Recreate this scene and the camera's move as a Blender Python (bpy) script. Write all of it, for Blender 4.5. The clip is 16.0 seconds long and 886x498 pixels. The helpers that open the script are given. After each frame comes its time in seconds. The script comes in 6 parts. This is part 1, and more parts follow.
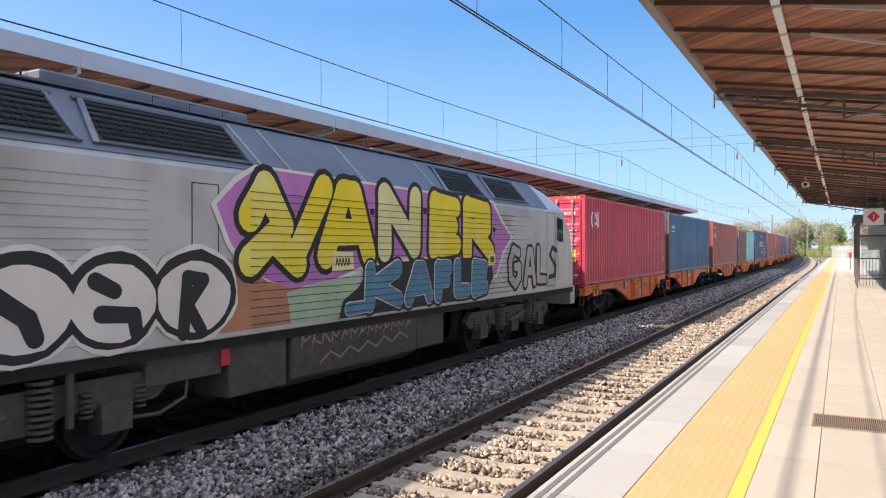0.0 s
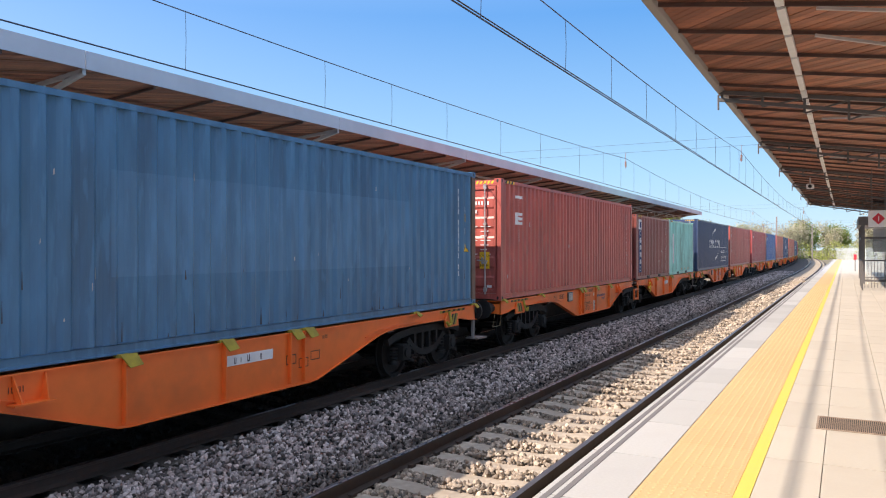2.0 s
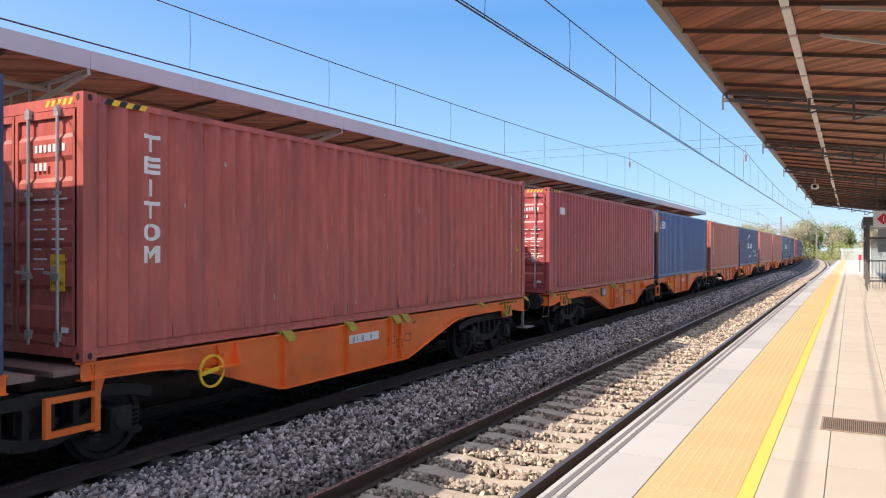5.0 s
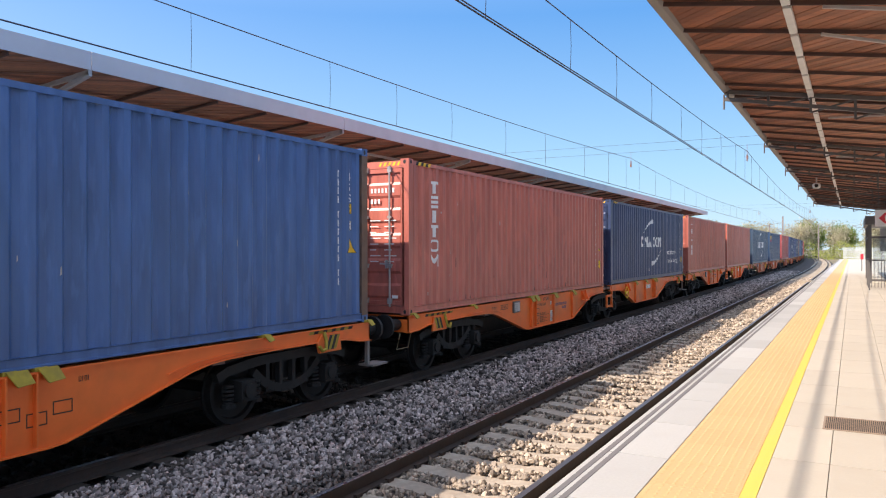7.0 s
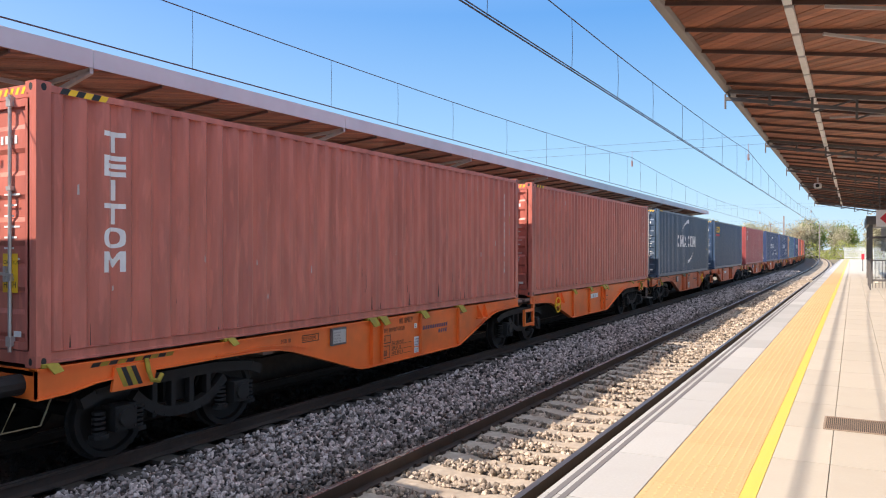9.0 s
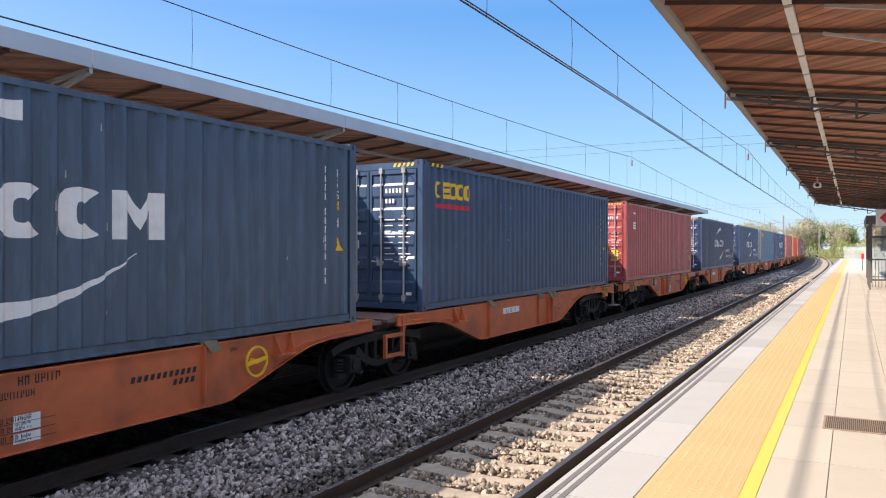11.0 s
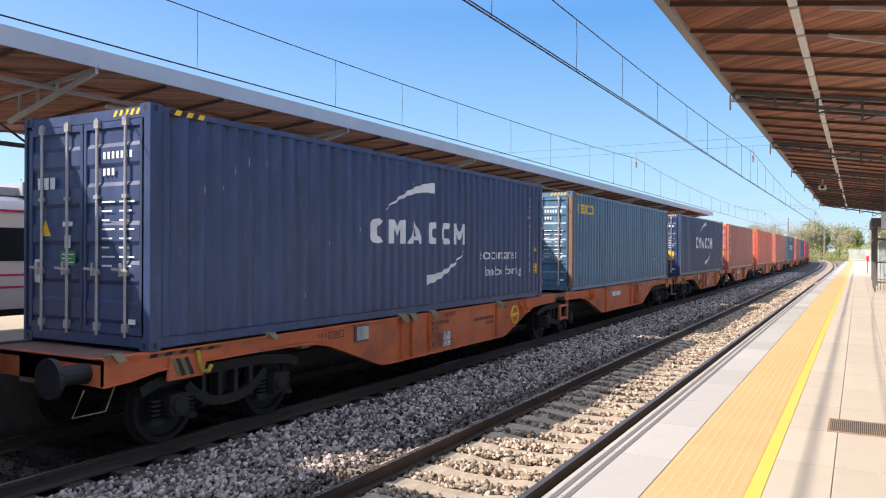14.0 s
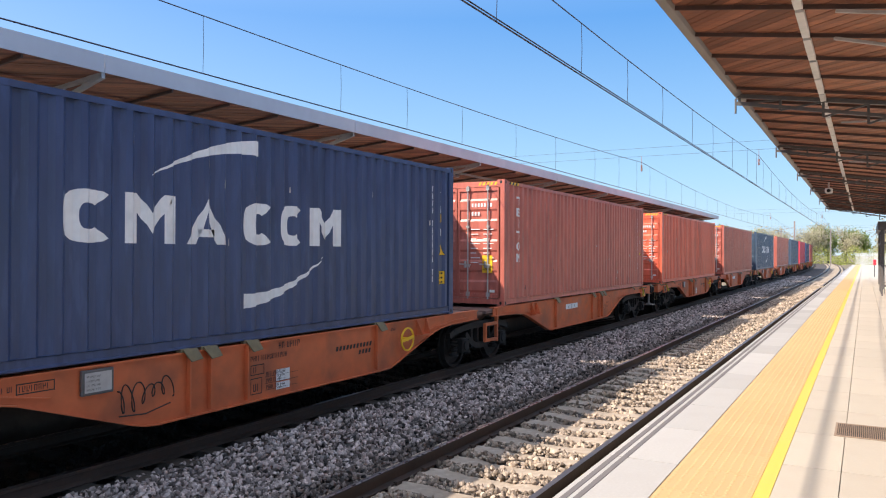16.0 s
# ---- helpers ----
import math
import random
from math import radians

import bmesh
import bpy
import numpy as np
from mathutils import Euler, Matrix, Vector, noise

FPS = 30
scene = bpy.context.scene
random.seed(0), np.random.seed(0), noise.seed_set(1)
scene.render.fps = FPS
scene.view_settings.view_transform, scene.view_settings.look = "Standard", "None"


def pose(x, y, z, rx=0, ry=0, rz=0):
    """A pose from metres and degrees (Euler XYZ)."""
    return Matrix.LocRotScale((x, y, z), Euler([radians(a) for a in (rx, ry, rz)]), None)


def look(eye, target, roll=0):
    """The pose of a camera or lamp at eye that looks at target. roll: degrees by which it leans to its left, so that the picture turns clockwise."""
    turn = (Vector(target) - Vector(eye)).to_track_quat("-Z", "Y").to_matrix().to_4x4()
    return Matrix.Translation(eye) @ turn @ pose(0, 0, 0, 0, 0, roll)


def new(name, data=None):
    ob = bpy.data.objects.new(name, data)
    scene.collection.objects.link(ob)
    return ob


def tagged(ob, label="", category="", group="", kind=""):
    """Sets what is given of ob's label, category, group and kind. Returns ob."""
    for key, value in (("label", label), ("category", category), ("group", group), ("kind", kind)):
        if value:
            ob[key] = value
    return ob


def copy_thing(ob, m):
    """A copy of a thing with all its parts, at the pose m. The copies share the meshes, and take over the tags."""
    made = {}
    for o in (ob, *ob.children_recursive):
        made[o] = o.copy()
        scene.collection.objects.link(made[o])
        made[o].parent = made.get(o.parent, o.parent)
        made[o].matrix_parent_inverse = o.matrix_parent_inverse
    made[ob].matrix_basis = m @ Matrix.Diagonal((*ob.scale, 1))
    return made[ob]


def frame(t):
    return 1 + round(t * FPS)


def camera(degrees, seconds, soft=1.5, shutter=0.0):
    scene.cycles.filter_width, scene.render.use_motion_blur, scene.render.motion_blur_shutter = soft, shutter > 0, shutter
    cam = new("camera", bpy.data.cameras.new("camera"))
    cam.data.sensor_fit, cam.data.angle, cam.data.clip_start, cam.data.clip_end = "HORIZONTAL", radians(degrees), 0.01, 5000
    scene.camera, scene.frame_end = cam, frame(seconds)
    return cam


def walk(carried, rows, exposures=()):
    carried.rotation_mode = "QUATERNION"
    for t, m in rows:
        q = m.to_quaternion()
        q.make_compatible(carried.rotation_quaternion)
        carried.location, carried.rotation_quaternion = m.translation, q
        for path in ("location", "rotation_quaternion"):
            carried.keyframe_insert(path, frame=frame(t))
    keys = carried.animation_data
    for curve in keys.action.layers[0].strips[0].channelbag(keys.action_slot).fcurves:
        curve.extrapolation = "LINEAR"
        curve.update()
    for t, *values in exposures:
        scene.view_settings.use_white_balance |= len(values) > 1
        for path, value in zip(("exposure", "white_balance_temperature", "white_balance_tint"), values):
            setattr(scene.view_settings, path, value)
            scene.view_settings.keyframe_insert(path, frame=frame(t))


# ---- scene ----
cam = camera(61.66, 16.0, soft=1.1)
EYE = Vector((0.0, 0.0, 2.384))
# seconds, turn to the left of the track's line, tilt upwards, lean to the left (degrees)
VIEW = [
    (0, 28.205, -0.067, -0.102),
    (0.5, 28.234, -0.042, -0.164),
    (1, 28.312, -0.010, -0.073),
    (1.5, 28.430, 0.029, -0.009),
    (2, 28.494, 0.053, -0.042),
    (2.5, 28.542, 0.056, -0.027),
    (3, 28.622, 0.034, -0.011),
    (3.5, 28.652, 0.032, 0.008),
    (4, 28.697, 0.070, 0.027),
    (6.5, 28.890, 0.022, -0.060),
    (7, 28.890, 0.067, -0.120),
    (7.5, 28.864, 0.060, -0.135),
    (8, 28.855, 0.029, -0.063),
    (8.5, 28.895, -0.017, 0.001),
    (9, 28.948, -0.024, 0.047),
    (11.5, 28.927, -0.065, 0.036),
    (12, 29.036, 0.025, 0.136),
    (12.5, 29.148, 0.086, 0.178),
    (13, 29.257, 0.096, 0.288),
    (13.5, 29.251, 0.052, 0.269),
    (14, 29.232, 0.011, 0.244),
    (14.5, 29.307, 0.002, 0.263),
    (15, 29.423, 0.086, 0.246),
    (15.5, 29.549, 0.212, 0.259),
    (16, 29.630, 0.307, 0.210),
]


def view_pose(yaw, tilt, lean):
    a, b = radians(yaw), radians(tilt)
    way = Vector((-math.sin(a) * math.cos(b), math.cos(a) * math.cos(b), math.sin(b)))
    return look(EYE, EYE + way * 10, lean)


walk(cam, [(t, view_pose(a, b, c)) for t, a, b, c in VIEW], [(0.0, 0.76, 7500, 20), (16.0, 0.76, 7500, 20)])

# ---- light ----
SUN_WAY = Vector((0.783, 0.88, -1.0)).normalized()
world = bpy.data.worlds.new("sky")
scene.world = world
world.use_nodes = True
wn = world.node_tree
sky = wn.nodes.new("ShaderNodeTexSky")
sky.sky_type = 'NISHITA'
sky.sun_disc = False
sky.sun_elevation = math.asin(-SUN_WAY.z)
sky.sun_rotation = math.atan2(-SUN_WAY.x, -SUN_WAY.y)
sky.air_density, sky.dust_density, sky.ozone_density = 1.0, 0.0, 5.0
wl = wn.links


# clear air: pale at the horizon, deep blue above it, and whiter and brighter round the sun
way = wn.nodes.new("ShaderNodeTexCoord")
height = wn.nodes.new("ShaderNodeSeparateXYZ")
wl.new(way.outputs["Generated"], height.inputs[0])
ramp_node = wn.nodes.new("ShaderNodeValToRGB")
ramp_node.color_ramp.elements[0].position, ramp_node.color_ramp.elements[0].color = 0.0, (0.25, 0.43, 0.58, 1)
# unseen sky overhead is made brighter and paler to fill the shaded sides
ramp_node.color_ramp.elements[1].position, ramp_node.color_ramp.elements[1].color = 1.0, (0.44, 0.57, 0.76, 1)
for at, colour in ((0.1, (0.17, 0.38, 0.6, 1)), (0.3, (0.03, 0.205, 0.52, 1)), (0.6, (0.2, 0.35, 0.6, 1))):
    ramp_node.color_ramp.elements.new(at).color = colour
wl.new(height.outputs["Z"], ramp_node.inputs[0])
toward = wn.nodes.new("ShaderNodeVectorMath")
toward.operation = 'DOT_PRODUCT'
toward.inputs[1].default_value = -SUN_WAY
wl.new(way.outputs["Generated"], toward.inputs[0])
half = wn.nodes.new("ShaderNodeMapRange")
half.inputs[1].default_value = -1.0
wl.new(toward.outputs["Value"], half.inputs[0])
power = wn.nodes.new("ShaderNodeMath")
power.operation = 'POWER'
power.inputs[1].default_value = 3.0
wl.new(half.outputs[0], power.inputs[0])
aureole = wn.nodes.new("ShaderNodeMix")
aureole.data_type, aureole.blend_type = 'RGBA', 'ADD'
aureole.inputs[7].default_value = (0.3, 0.33, 0.36, 1)
wl.new(power.outputs[0], aureole.inputs[0])
wl.new(ramp_node.outputs[0], aureole.inputs[6])
air = wn.nodes.new("ShaderNodeMix")
air.data_type = 'RGBA'
air.inputs[0].default_value = 0.985
wl.new(sky.outputs[0], air.inputs[6])
wl.new(aureole.outputs[2], air.inputs[7])
wl.new(air.outputs[2], wn.nodes["Background"].inputs["Color"])
sun_data = bpy.data.lights.new("sun", "SUN")
sun_data.energy, sun_data.angle, sun_data.color = 4.1, radians(0.53), (1.0, 0.95, 0.86)
sun = new("sun", sun_data)
sun.matrix_world = look((-30, -34, 40), Vector((-30, -34, 40)) + SUN_WAY)

# ---- measures (metres, z = 0 on the rail heads) ----
C1 = -3.695           # centre of the empty track beside the platform
C2 = -8.373           # centre of the train's track
PZ = 0.774            # platform height
EDGE = -1.795         # platform edge
BEND, RADIUS = 80.0, 2270.0


def bend(y):
    """Sideways shift of the tracks where they curve away."""
    return -max(0.0, y - BEND) ** 2 / (2 * RADIUS)


# ---- materials ----
def material(name, colour, rough=0.6, metal=0.0, grain=8.0, vary=0.12, bump=0.0, stain=None, stain_amount=0.35,
             stain_scale=0.9, stretch=(1, 1, 1), random=0.0, coat=0.0, dust=None, island=None):
    m = bpy.data.materials.new(name)
    m.use_nodes = True
    nt = m.node_tree
    n, l = nt.nodes, nt.links
    b = n["Principled BSDF"]
    b.inputs["Roughness"].default_value, b.inputs["Metallic"].default_value = rough, metal
    tc = n.new("ShaderNodeTexCoord")
    mp = n.new("ShaderNodeMapping")
    mp.inputs["Scale"].default_value = stretch
    l.new(tc.outputs["Object"], mp.inputs["Vector"])

    def noise_node(scale, detail=5.0):
        x = n.new("ShaderNodeTexNoise")
        x.inputs["Scale"].default_value, x.inputs["Detail"].default_value = scale, detail
        l.new(mp.outputs[0], x.inputs["Vector"])
        return x

    def mix(kind, fac, a, c):
        x = n.new("ShaderNodeMix")
        x.data_type, x.blend_type = 'RGBA', kind
        for sock, val in ((x.inputs[0], fac), (x.inputs[6], a), (x.inputs[7], c)):
            if hasattr(val, "links"):
                l.new(val, sock)
            else:
                sock.default_value = val
        return x.outputs[2]

    def ramp(src, lo, hi, a=0.0, c=1.0):
        x = n.new("ShaderNodeMapRange")
        for i, v in enumerate((lo, hi, a, c)):
            x.inputs[1 + i].default_value = v
        l.new(src, x.inputs[0])
        return x.outputs[0]

    fine = noise_node(grain)
    col = (*colour, 1)
    shade = ramp(fine.outputs["Fac"], 0.25, 0.75, 1 - vary, 1 + vary)
    cc = n.new("ShaderNodeCombineColor")
    for i in range(3):
        l.new(shade, cc.inputs[i])
    out = mix('MULTIPLY', 1.0, col, cc.outputs[0])
    if stain:
        big = noise_node(stain_scale, 8.0)
        out = mix('MIX', ramp(big.outputs["Fac"], 0.5, 0.72, 0.0, stain_amount), out, (*stain, 1))
    if dust:
        big = noise_node(stain_scale * 5.3, 6.0)
        out = mix('MIX', ramp(big.outputs["Fac"], 0.56, 0.64, 0.0, 0.5), out, (*dust, 1))
    if random:
        info = n.new("ShaderNodeObjectInfo")
        geo = n.new("ShaderNodeNewGeometry")
        add = n.new("ShaderNodeMath")
        add.operation = 'ADD'
        l.new(info.outputs["Random"], add.inputs[0])
        l.new(geo.outputs["Random Per Island"], add.inputs[1])
        r = ramp(add.outputs[0], 0.0, 2.0, 1 - random, 1 + random)
        c2 = n.new("ShaderNodeCombineColor")
        for i in range(3):
            l.new(r, c2.inputs[i])
        out = mix('MULTIPLY', 1.0, out, c2.outputs[0])
    if island:
        geo = n.new("ShaderNodeNewGeometry")
        r = ramp(geo.outputs["Random Per Island"], 0.0, 1.0, *island)
        c3 = n.new("ShaderNodeCombineColor")
        for i in range(3):
            l.new(r, c3.inputs[i])
        out = mix('MULTIPLY', 1.0, out, c3.outputs[0])
    l.new(out, b.inputs["Base Color"])
    l.new(ramp(fine.outputs["Fac"], 0.3, 0.7, rough * 0.85, min(1.0, rough * 1.15)), b.inputs["Roughness"])
    if bump:
        bp = n.new("ShaderNodeBump")
        bp.inputs["Strength"].default_value, bp.inputs["Distance"].default_value = bump, 0.02
        l.new(fine.outputs["Fac"], bp.inputs["Height"])
        l.new(bp.outputs[0], b.inputs["Normal"])
    if coat:
        b.inputs["Coat Weight"].default_value = coat
    return m


def paint(name, colour, stain=None, amount=0.3):
    """Weathered container paint: streaks that run down the wall and scuffs."""
    return material(name, colour, rough=0.36, grain=5.0, vary=0.24, stain=stain or tuple(c * 0.45 for c in colour),
                    stain_amount=amount + 0.3, stain_scale=1.8, stretch=(1, 1, 0.18), bump=0.08,
                    dust=tuple(min(1, c * 1.25 + 0.008) for c in colour))


def plain_glow(name, colour, strength):
    m = bpy.data.materials.new(name)
    m.use_nodes = True
    b = m.node_tree.nodes["Principled BSDF"]
    b.inputs["Base Color"].default_value = (*colour, 1)
    b.inputs["Emission Color"].default_value = (*colour, 1)
    b.inputs["Emission Strength"].default_value = strength
    return m


def glass_material():
    m = bpy.data.materials.new("glass")
    m.use_nodes = True
    b = m.node_tree.nodes["Principled BSDF"]
    b.inputs["Base Color"].default_value = (0.75, 0.8, 0.8, 1)
    b.inputs["Roughness"].default_value = 0.05
    b.inputs["Transmission Weight"].default_value = 0.85
    b.inputs["IOR"].default_value = 1.1
    return m


GLASS = glass_material()
STONE = material("ballast_stone", (0.375, 0.325, 0.305), 0.85, grain=30, vary=0.3, island=(0.03, 1.8))
STONE_DARK = material("ballast_stone_oily", (0.16, 0.135, 0.12), 0.8, grain=30, vary=0.3, island=(0.05, 1.9))
STONE_WARM = material("ballast_stone_pale", (0.42, 0.35, 0.28), 0.85, grain=30, vary=0.22, island=(0.35, 1.5))
BED = material("ballast_bed", (0.075, 0.065, 0.06), 0.95, grain=26, vary=0.7, bump=0.9, stain=(0.09, 0.075, 0.06), stain_scale=0.5)
# near-black colour holds the shade beneath the train
SHADED_BED = material("ballast_in_train_shade", (0.028, 0.025, 0.022), 0.95, grain=26, vary=0.5, bump=0.9)
SOIL = material("dry_ground", (0.2, 0.17, 0.11), 0.95, grain=1.3, vary=0.3, stain=(0.1, 0.11, 0.05), stain_scale=0.04, stain_amount=0.8)
SLEEPER = material("concrete_sleeper", (0.42, 0.36, 0.29), 0.85, grain=14, vary=0.18, bump=0.3, stain=(0.2, 0.15, 0.1), stain_scale=2.5, random=0.12)
# sleeper colour with the train's shade put in
SHADED_SLEEPER = material("sleeper_in_train_shade", (0.07, 0.058, 0.048), 0.85, grain=14, vary=0.25, bump=0.3, stain=(0.03, 0.025, 0.02), stain_scale=2.5)
RAIL_RUST = material("rail_rust", (0.06, 0.042, 0.034), 0.7, grain=12, vary=0.3, stain=(0.025, 0.02, 0.018), stain_scale=2, bump=0.2)
RAIL_SHINE = material("rail_polished_glint", (0.5, 0.48, 0.46), 0.28, 0.9, grain=9, vary=0.15)
STREAK = material("rust_streak", (0.2, 0.21, 0.18), 0.8, grain=12, vary=0.3, stain=(0.22, 0.13, 0.08), stain_scale=5)
PATCH = material("cream_patch", (0.6, 0.5, 0.3), 0.8, grain=12, vary=0.2)
RUST_POST = material("rusty_post", (0.2, 0.12, 0.085), 0.7, grain=6, vary=0.3, stain=(0.1, 0.1, 0.11), stain_scale=3)
RAIL_TOP = material("rail_worn_steel", (0.2, 0.18, 0.17), 0.42, 0.8, grain=9, vary=0.15, stain=(0.12, 0.1, 0.09), stain_scale=3)
CONCRETE = material("platform_slab", (0.53, 0.49, 0.41), 0.8, grain=40, vary=0.05, bump=0.06, stain=(0.46, 0.4, 0.33), stain_scale=1.2, stain_amount=0.6, random=0.08)
COPING = material("coping_slab", (0.43, 0.435, 0.42), 0.75, grain=45, vary=0.07, bump=0.06, stain=(0.38, 0.37, 0.36), stain_scale=1.5, stain_amount=0.55, random=0.28)
JOINT = material("joint_mortar", (0.34, 0.29, 0.24), 0.95, grain=20, vary=0.2)
TACTILE = material("tactile_paving", (0.6, 0.4, 0.2), 0.8, grain=35, vary=0.07, stain=(0.52, 0.36, 0.19), stain_scale=0.8, stain_amount=0.5, random=0.05)
YELLOW_LINE = material("yellow_line_paint", (0.76, 0.58, 0.12), 0.6, grain=40, vary=0.06, stain=(0.7, 0.55, 0.16), stain_scale=2.2)
EDGE_STRIP = material("anti_slip_strip", (0.17, 0.165, 0.165), 0.8, grain=50, vary=0.12)
WALLC = material("platform_wall", (0.25, 0.23, 0.21), 0.9, grain=6, vary=0.2, bump=0.2)
WOOD = material("soffit_board", (0.38, 0.15, 0.085), 0.6, grain=7, vary=0.28, bump=0.15, stretch=(1, 6, 6), stain=(0.13, 0.05, 0.03), stain_scale=0.7, island=(0.55, 1.35))
RAFTER = material("rafter_steel", (0.1, 0.055, 0.045), 0.6, grain=6, vary=0.2)
STEEL_GREY = material("truss_paint", (0.12, 0.115, 0.115), 0.5, grain=9, vary=0.15, stain=(0.07, 0.06, 0.05))
STEEL_LIGHT = material("strut_paint", (0.5, 0.48, 0.46), 0.5, grain=9, vary=0.12, stain=(0.3, 0.26, 0.24))
FASCIA = material("fascia_sheet", (0.56, 0.54, 0.56), 0.45, grain=3, vary=0.05, stain=(0.36, 0.31, 0.34), stain_scale=0.6)
GUTTER = material("gutter_sheet", (0.26, 0.23, 0.22), 0.5, grain=4, vary=0.1, stain=(0.16, 0.13, 0.12))
ROOFING = material("roof_sheet", (0.35, 0.34, 0.34), 0.6, grain=3, vary=0.1)
WHITE = material("white_paint", (0.8, 0.8, 0.79), 0.5, grain=12, vary=0.06, stain=(0.55, 0.55, 0.55), stain_scale=2.5)
WHITE_LOGO = material("white_marking", (0.82, 0.83, 0.84), 0.5, grain=10, vary=0.05, stain=(0.5, 0.52, 0.55), stain_scale=3, stain_amount=0.35)
DARK = material("black_rubber", (0.015, 0.015, 0.016), 0.6, grain=9, vary=0.3)
BOGIE = material("bogie_grime_and_shade", (0.013, 0.012, 0.012), 0.7, grain=7, vary=0.35, stain=(0.03, 0.024, 0.02), stain_scale=2, bump=0.2)
DUSTY_AND_SHADED = material("dusty_and_shaded_steel", (0.11, 0.09, 0.075), 0.75, grain=7, vary=0.35, stain=(0.05, 0.04, 0.035), stain_scale=2, bump=0.2)
ORANGE = material("orange_wagon_paint", (0.97, 0.19, 0.035), 0.4, grain=4, vary=0.08, stain=(0.35, 0.1, 0.04), stain_scale=1.1, stain_amount=0.4, bump=0.04)
ORANGE_OLD = material("rusty_orange_wagon_paint", (0.64, 0.15, 0.055), 0.5, grain=4, vary=0.15, stain=(0.2, 0.075, 0.045), stain_scale=1.4, stain_amount=0.6, bump=0.06)
DECK = material("rusty_deck_steel", (0.2, 0.12, 0.1), 0.7, grain=5, vary=0.25, stain=(0.32, 0.24, 0.22), stain_scale=1.2, stain_amount=0.6)
OLIVE_DULL = material("weathered_spigot", (0.2, 0.16, 0.09), 0.65, grain=9, vary=0.25, stain=(0.1, 0.08, 0.05), stain_scale=4)
OLIVE = material("yellow_green_spigot", (0.4, 0.3, 0.035), 0.6, grain=9, vary=0.25, stain=(0.16, 0.12, 0.05), stain_scale=4)
YELLOW = material("yellow_label", (0.92, 0.55, 0.03), 0.5, grain=10, vary=0.06)
BLACK = material("black_marking_and_shade", (0.02, 0.02, 0.022), 0.6, grain=10, vary=0.15)
WIRE = material("wire", (0.05, 0.045, 0.06), 0.5, 0.4)
INSULATOR = material("insulator", (0.3, 0.14, 0.09), 0.35)
CHROME = material("galvanised_rod", (0.5, 0.5, 0.5), 0.4, 0.5, grain=9, vary=0.15, stain=(0.3, 0.25, 0.22))
RED = material("sign_red", (0.65, 0.03, 0.05), 0.45)
GREEN_LABEL = material("green_label", (0.03, 0.3, 0.1), 0.5)
SILVER = material("loco_silver", (0.56, 0.55, 0.53), 0.36, 0.2, grain=2, vary=0.1, stain=(0.27, 0.24, 0.21), stain_scale=0.8, stain_amount=0.5)
LOCO_TOP = material("loco_roof_grey", (0.15, 0.17, 0.21), 0.5, 0.1, grain=2.5, vary=0.15, stain=(0.1, 0.1, 0.115), stain_scale=0.8, stain_amount=0.6)
GRILLE = material("dark_grille", (0.012, 0.012, 0.014), 0.5, grain=8, vary=0.3)
G_YELLOW = material("spray_yellow", (0.95, 0.72, 0.02), 0.5, grain=2, vary=0.06, stain=(0.92, 0.86, 0.36), stain_scale=0.7, stain_amount=0.9)
G_PALE = material("spray_pale_yellow", (0.85, 0.78, 0.36), 0.5, grain=2, vary=0.08, stain=(0.9, 0.72, 0.1), stain_scale=0.9, stain_amount=0.7)
G_PURPLE = material("spray_purple", (0.56, 0.2, 0.5), 0.5, grain=2, vary=0.15, stain=(0.55, 0.3, 0.52), stain_scale=1.2)
G_BLUE = material("spray_blue", (0.07, 0.24, 0.34), 0.5, grain=2, vary=0.15, stain=(0.05, 0.1, 0.15), stain_scale=1.2)
G_DUST = material("spray_dust", (0.5, 0.43, 0.4), 0.5, grain=2, vary=0.12, stain=(0.35, 0.3, 0.28), stain_scale=0.9)
G_TAN = material("spray_tan", (0.34, 0.24, 0.17), 0.6, grain=6, vary=0.25)
G_ORANGE = material("spray_orange", (0.55, 0.22, 0.12), 0.5, grain=2, vary=0.2, stain=(0.4, 0.2, 0.12), stain_scale=1.2)
G_MINT = material("spray_mint", (0.42, 0.55, 0.36), 0.5, grain=2, vary=0.15, stain=(0.5, 0.5, 0.35), stain_scale=1.2)
G_WHITE = material("spray_white", (0.82, 0.74, 0.67), 0.5, grain=2, vary=0.06, stain=(0.62, 0.48, 0.38), stain_scale=0.9)
FENCE = material("fence_paint", (0.55, 0.6, 0.62), 0.5)
BARK = material("bark", (0.1, 0.08, 0.06), 0.9, grain=12, vary=0.3)
LEAVES = [material("leaf_" + k, c, 0.6, grain=0.6, vary=0.3, island=(0.75, 1.2))
          for k, c in (("green", (0.22, 0.3, 0.07)), ("olive", (0.36, 0.4, 0.11)), ("autumn", (0.44, 0.38, 0.2)), ("pale", (0.5, 0.47, 0.33)))]
for lf in LEAVES:
    bs = lf.node_tree.nodes["Principled BSDF"]
    tl = lf.node_tree.nodes.new("ShaderNodeBsdfTranslucent")
    mx = lf.node_tree.nodes.new("ShaderNodeMixShader")
    mx.inputs[0].default_value = 0.4
    lf.node_tree.links.new(bs.inputs["Base Color"].links[0].from_socket, tl.inputs["Color"])
    lf.node_tree.links.new(bs.outputs[0], mx.inputs[1])
    lf.node_tree.links.new(tl.outputs[0], mx.inputs[2])
    lf.node_tree.links.new(mx.outputs[0], lf.node_tree.nodes["Material Output"].inputs["Surface"])
LETTER = material("sign_letter", (0.05, 0.08, 0.07), 0.5)
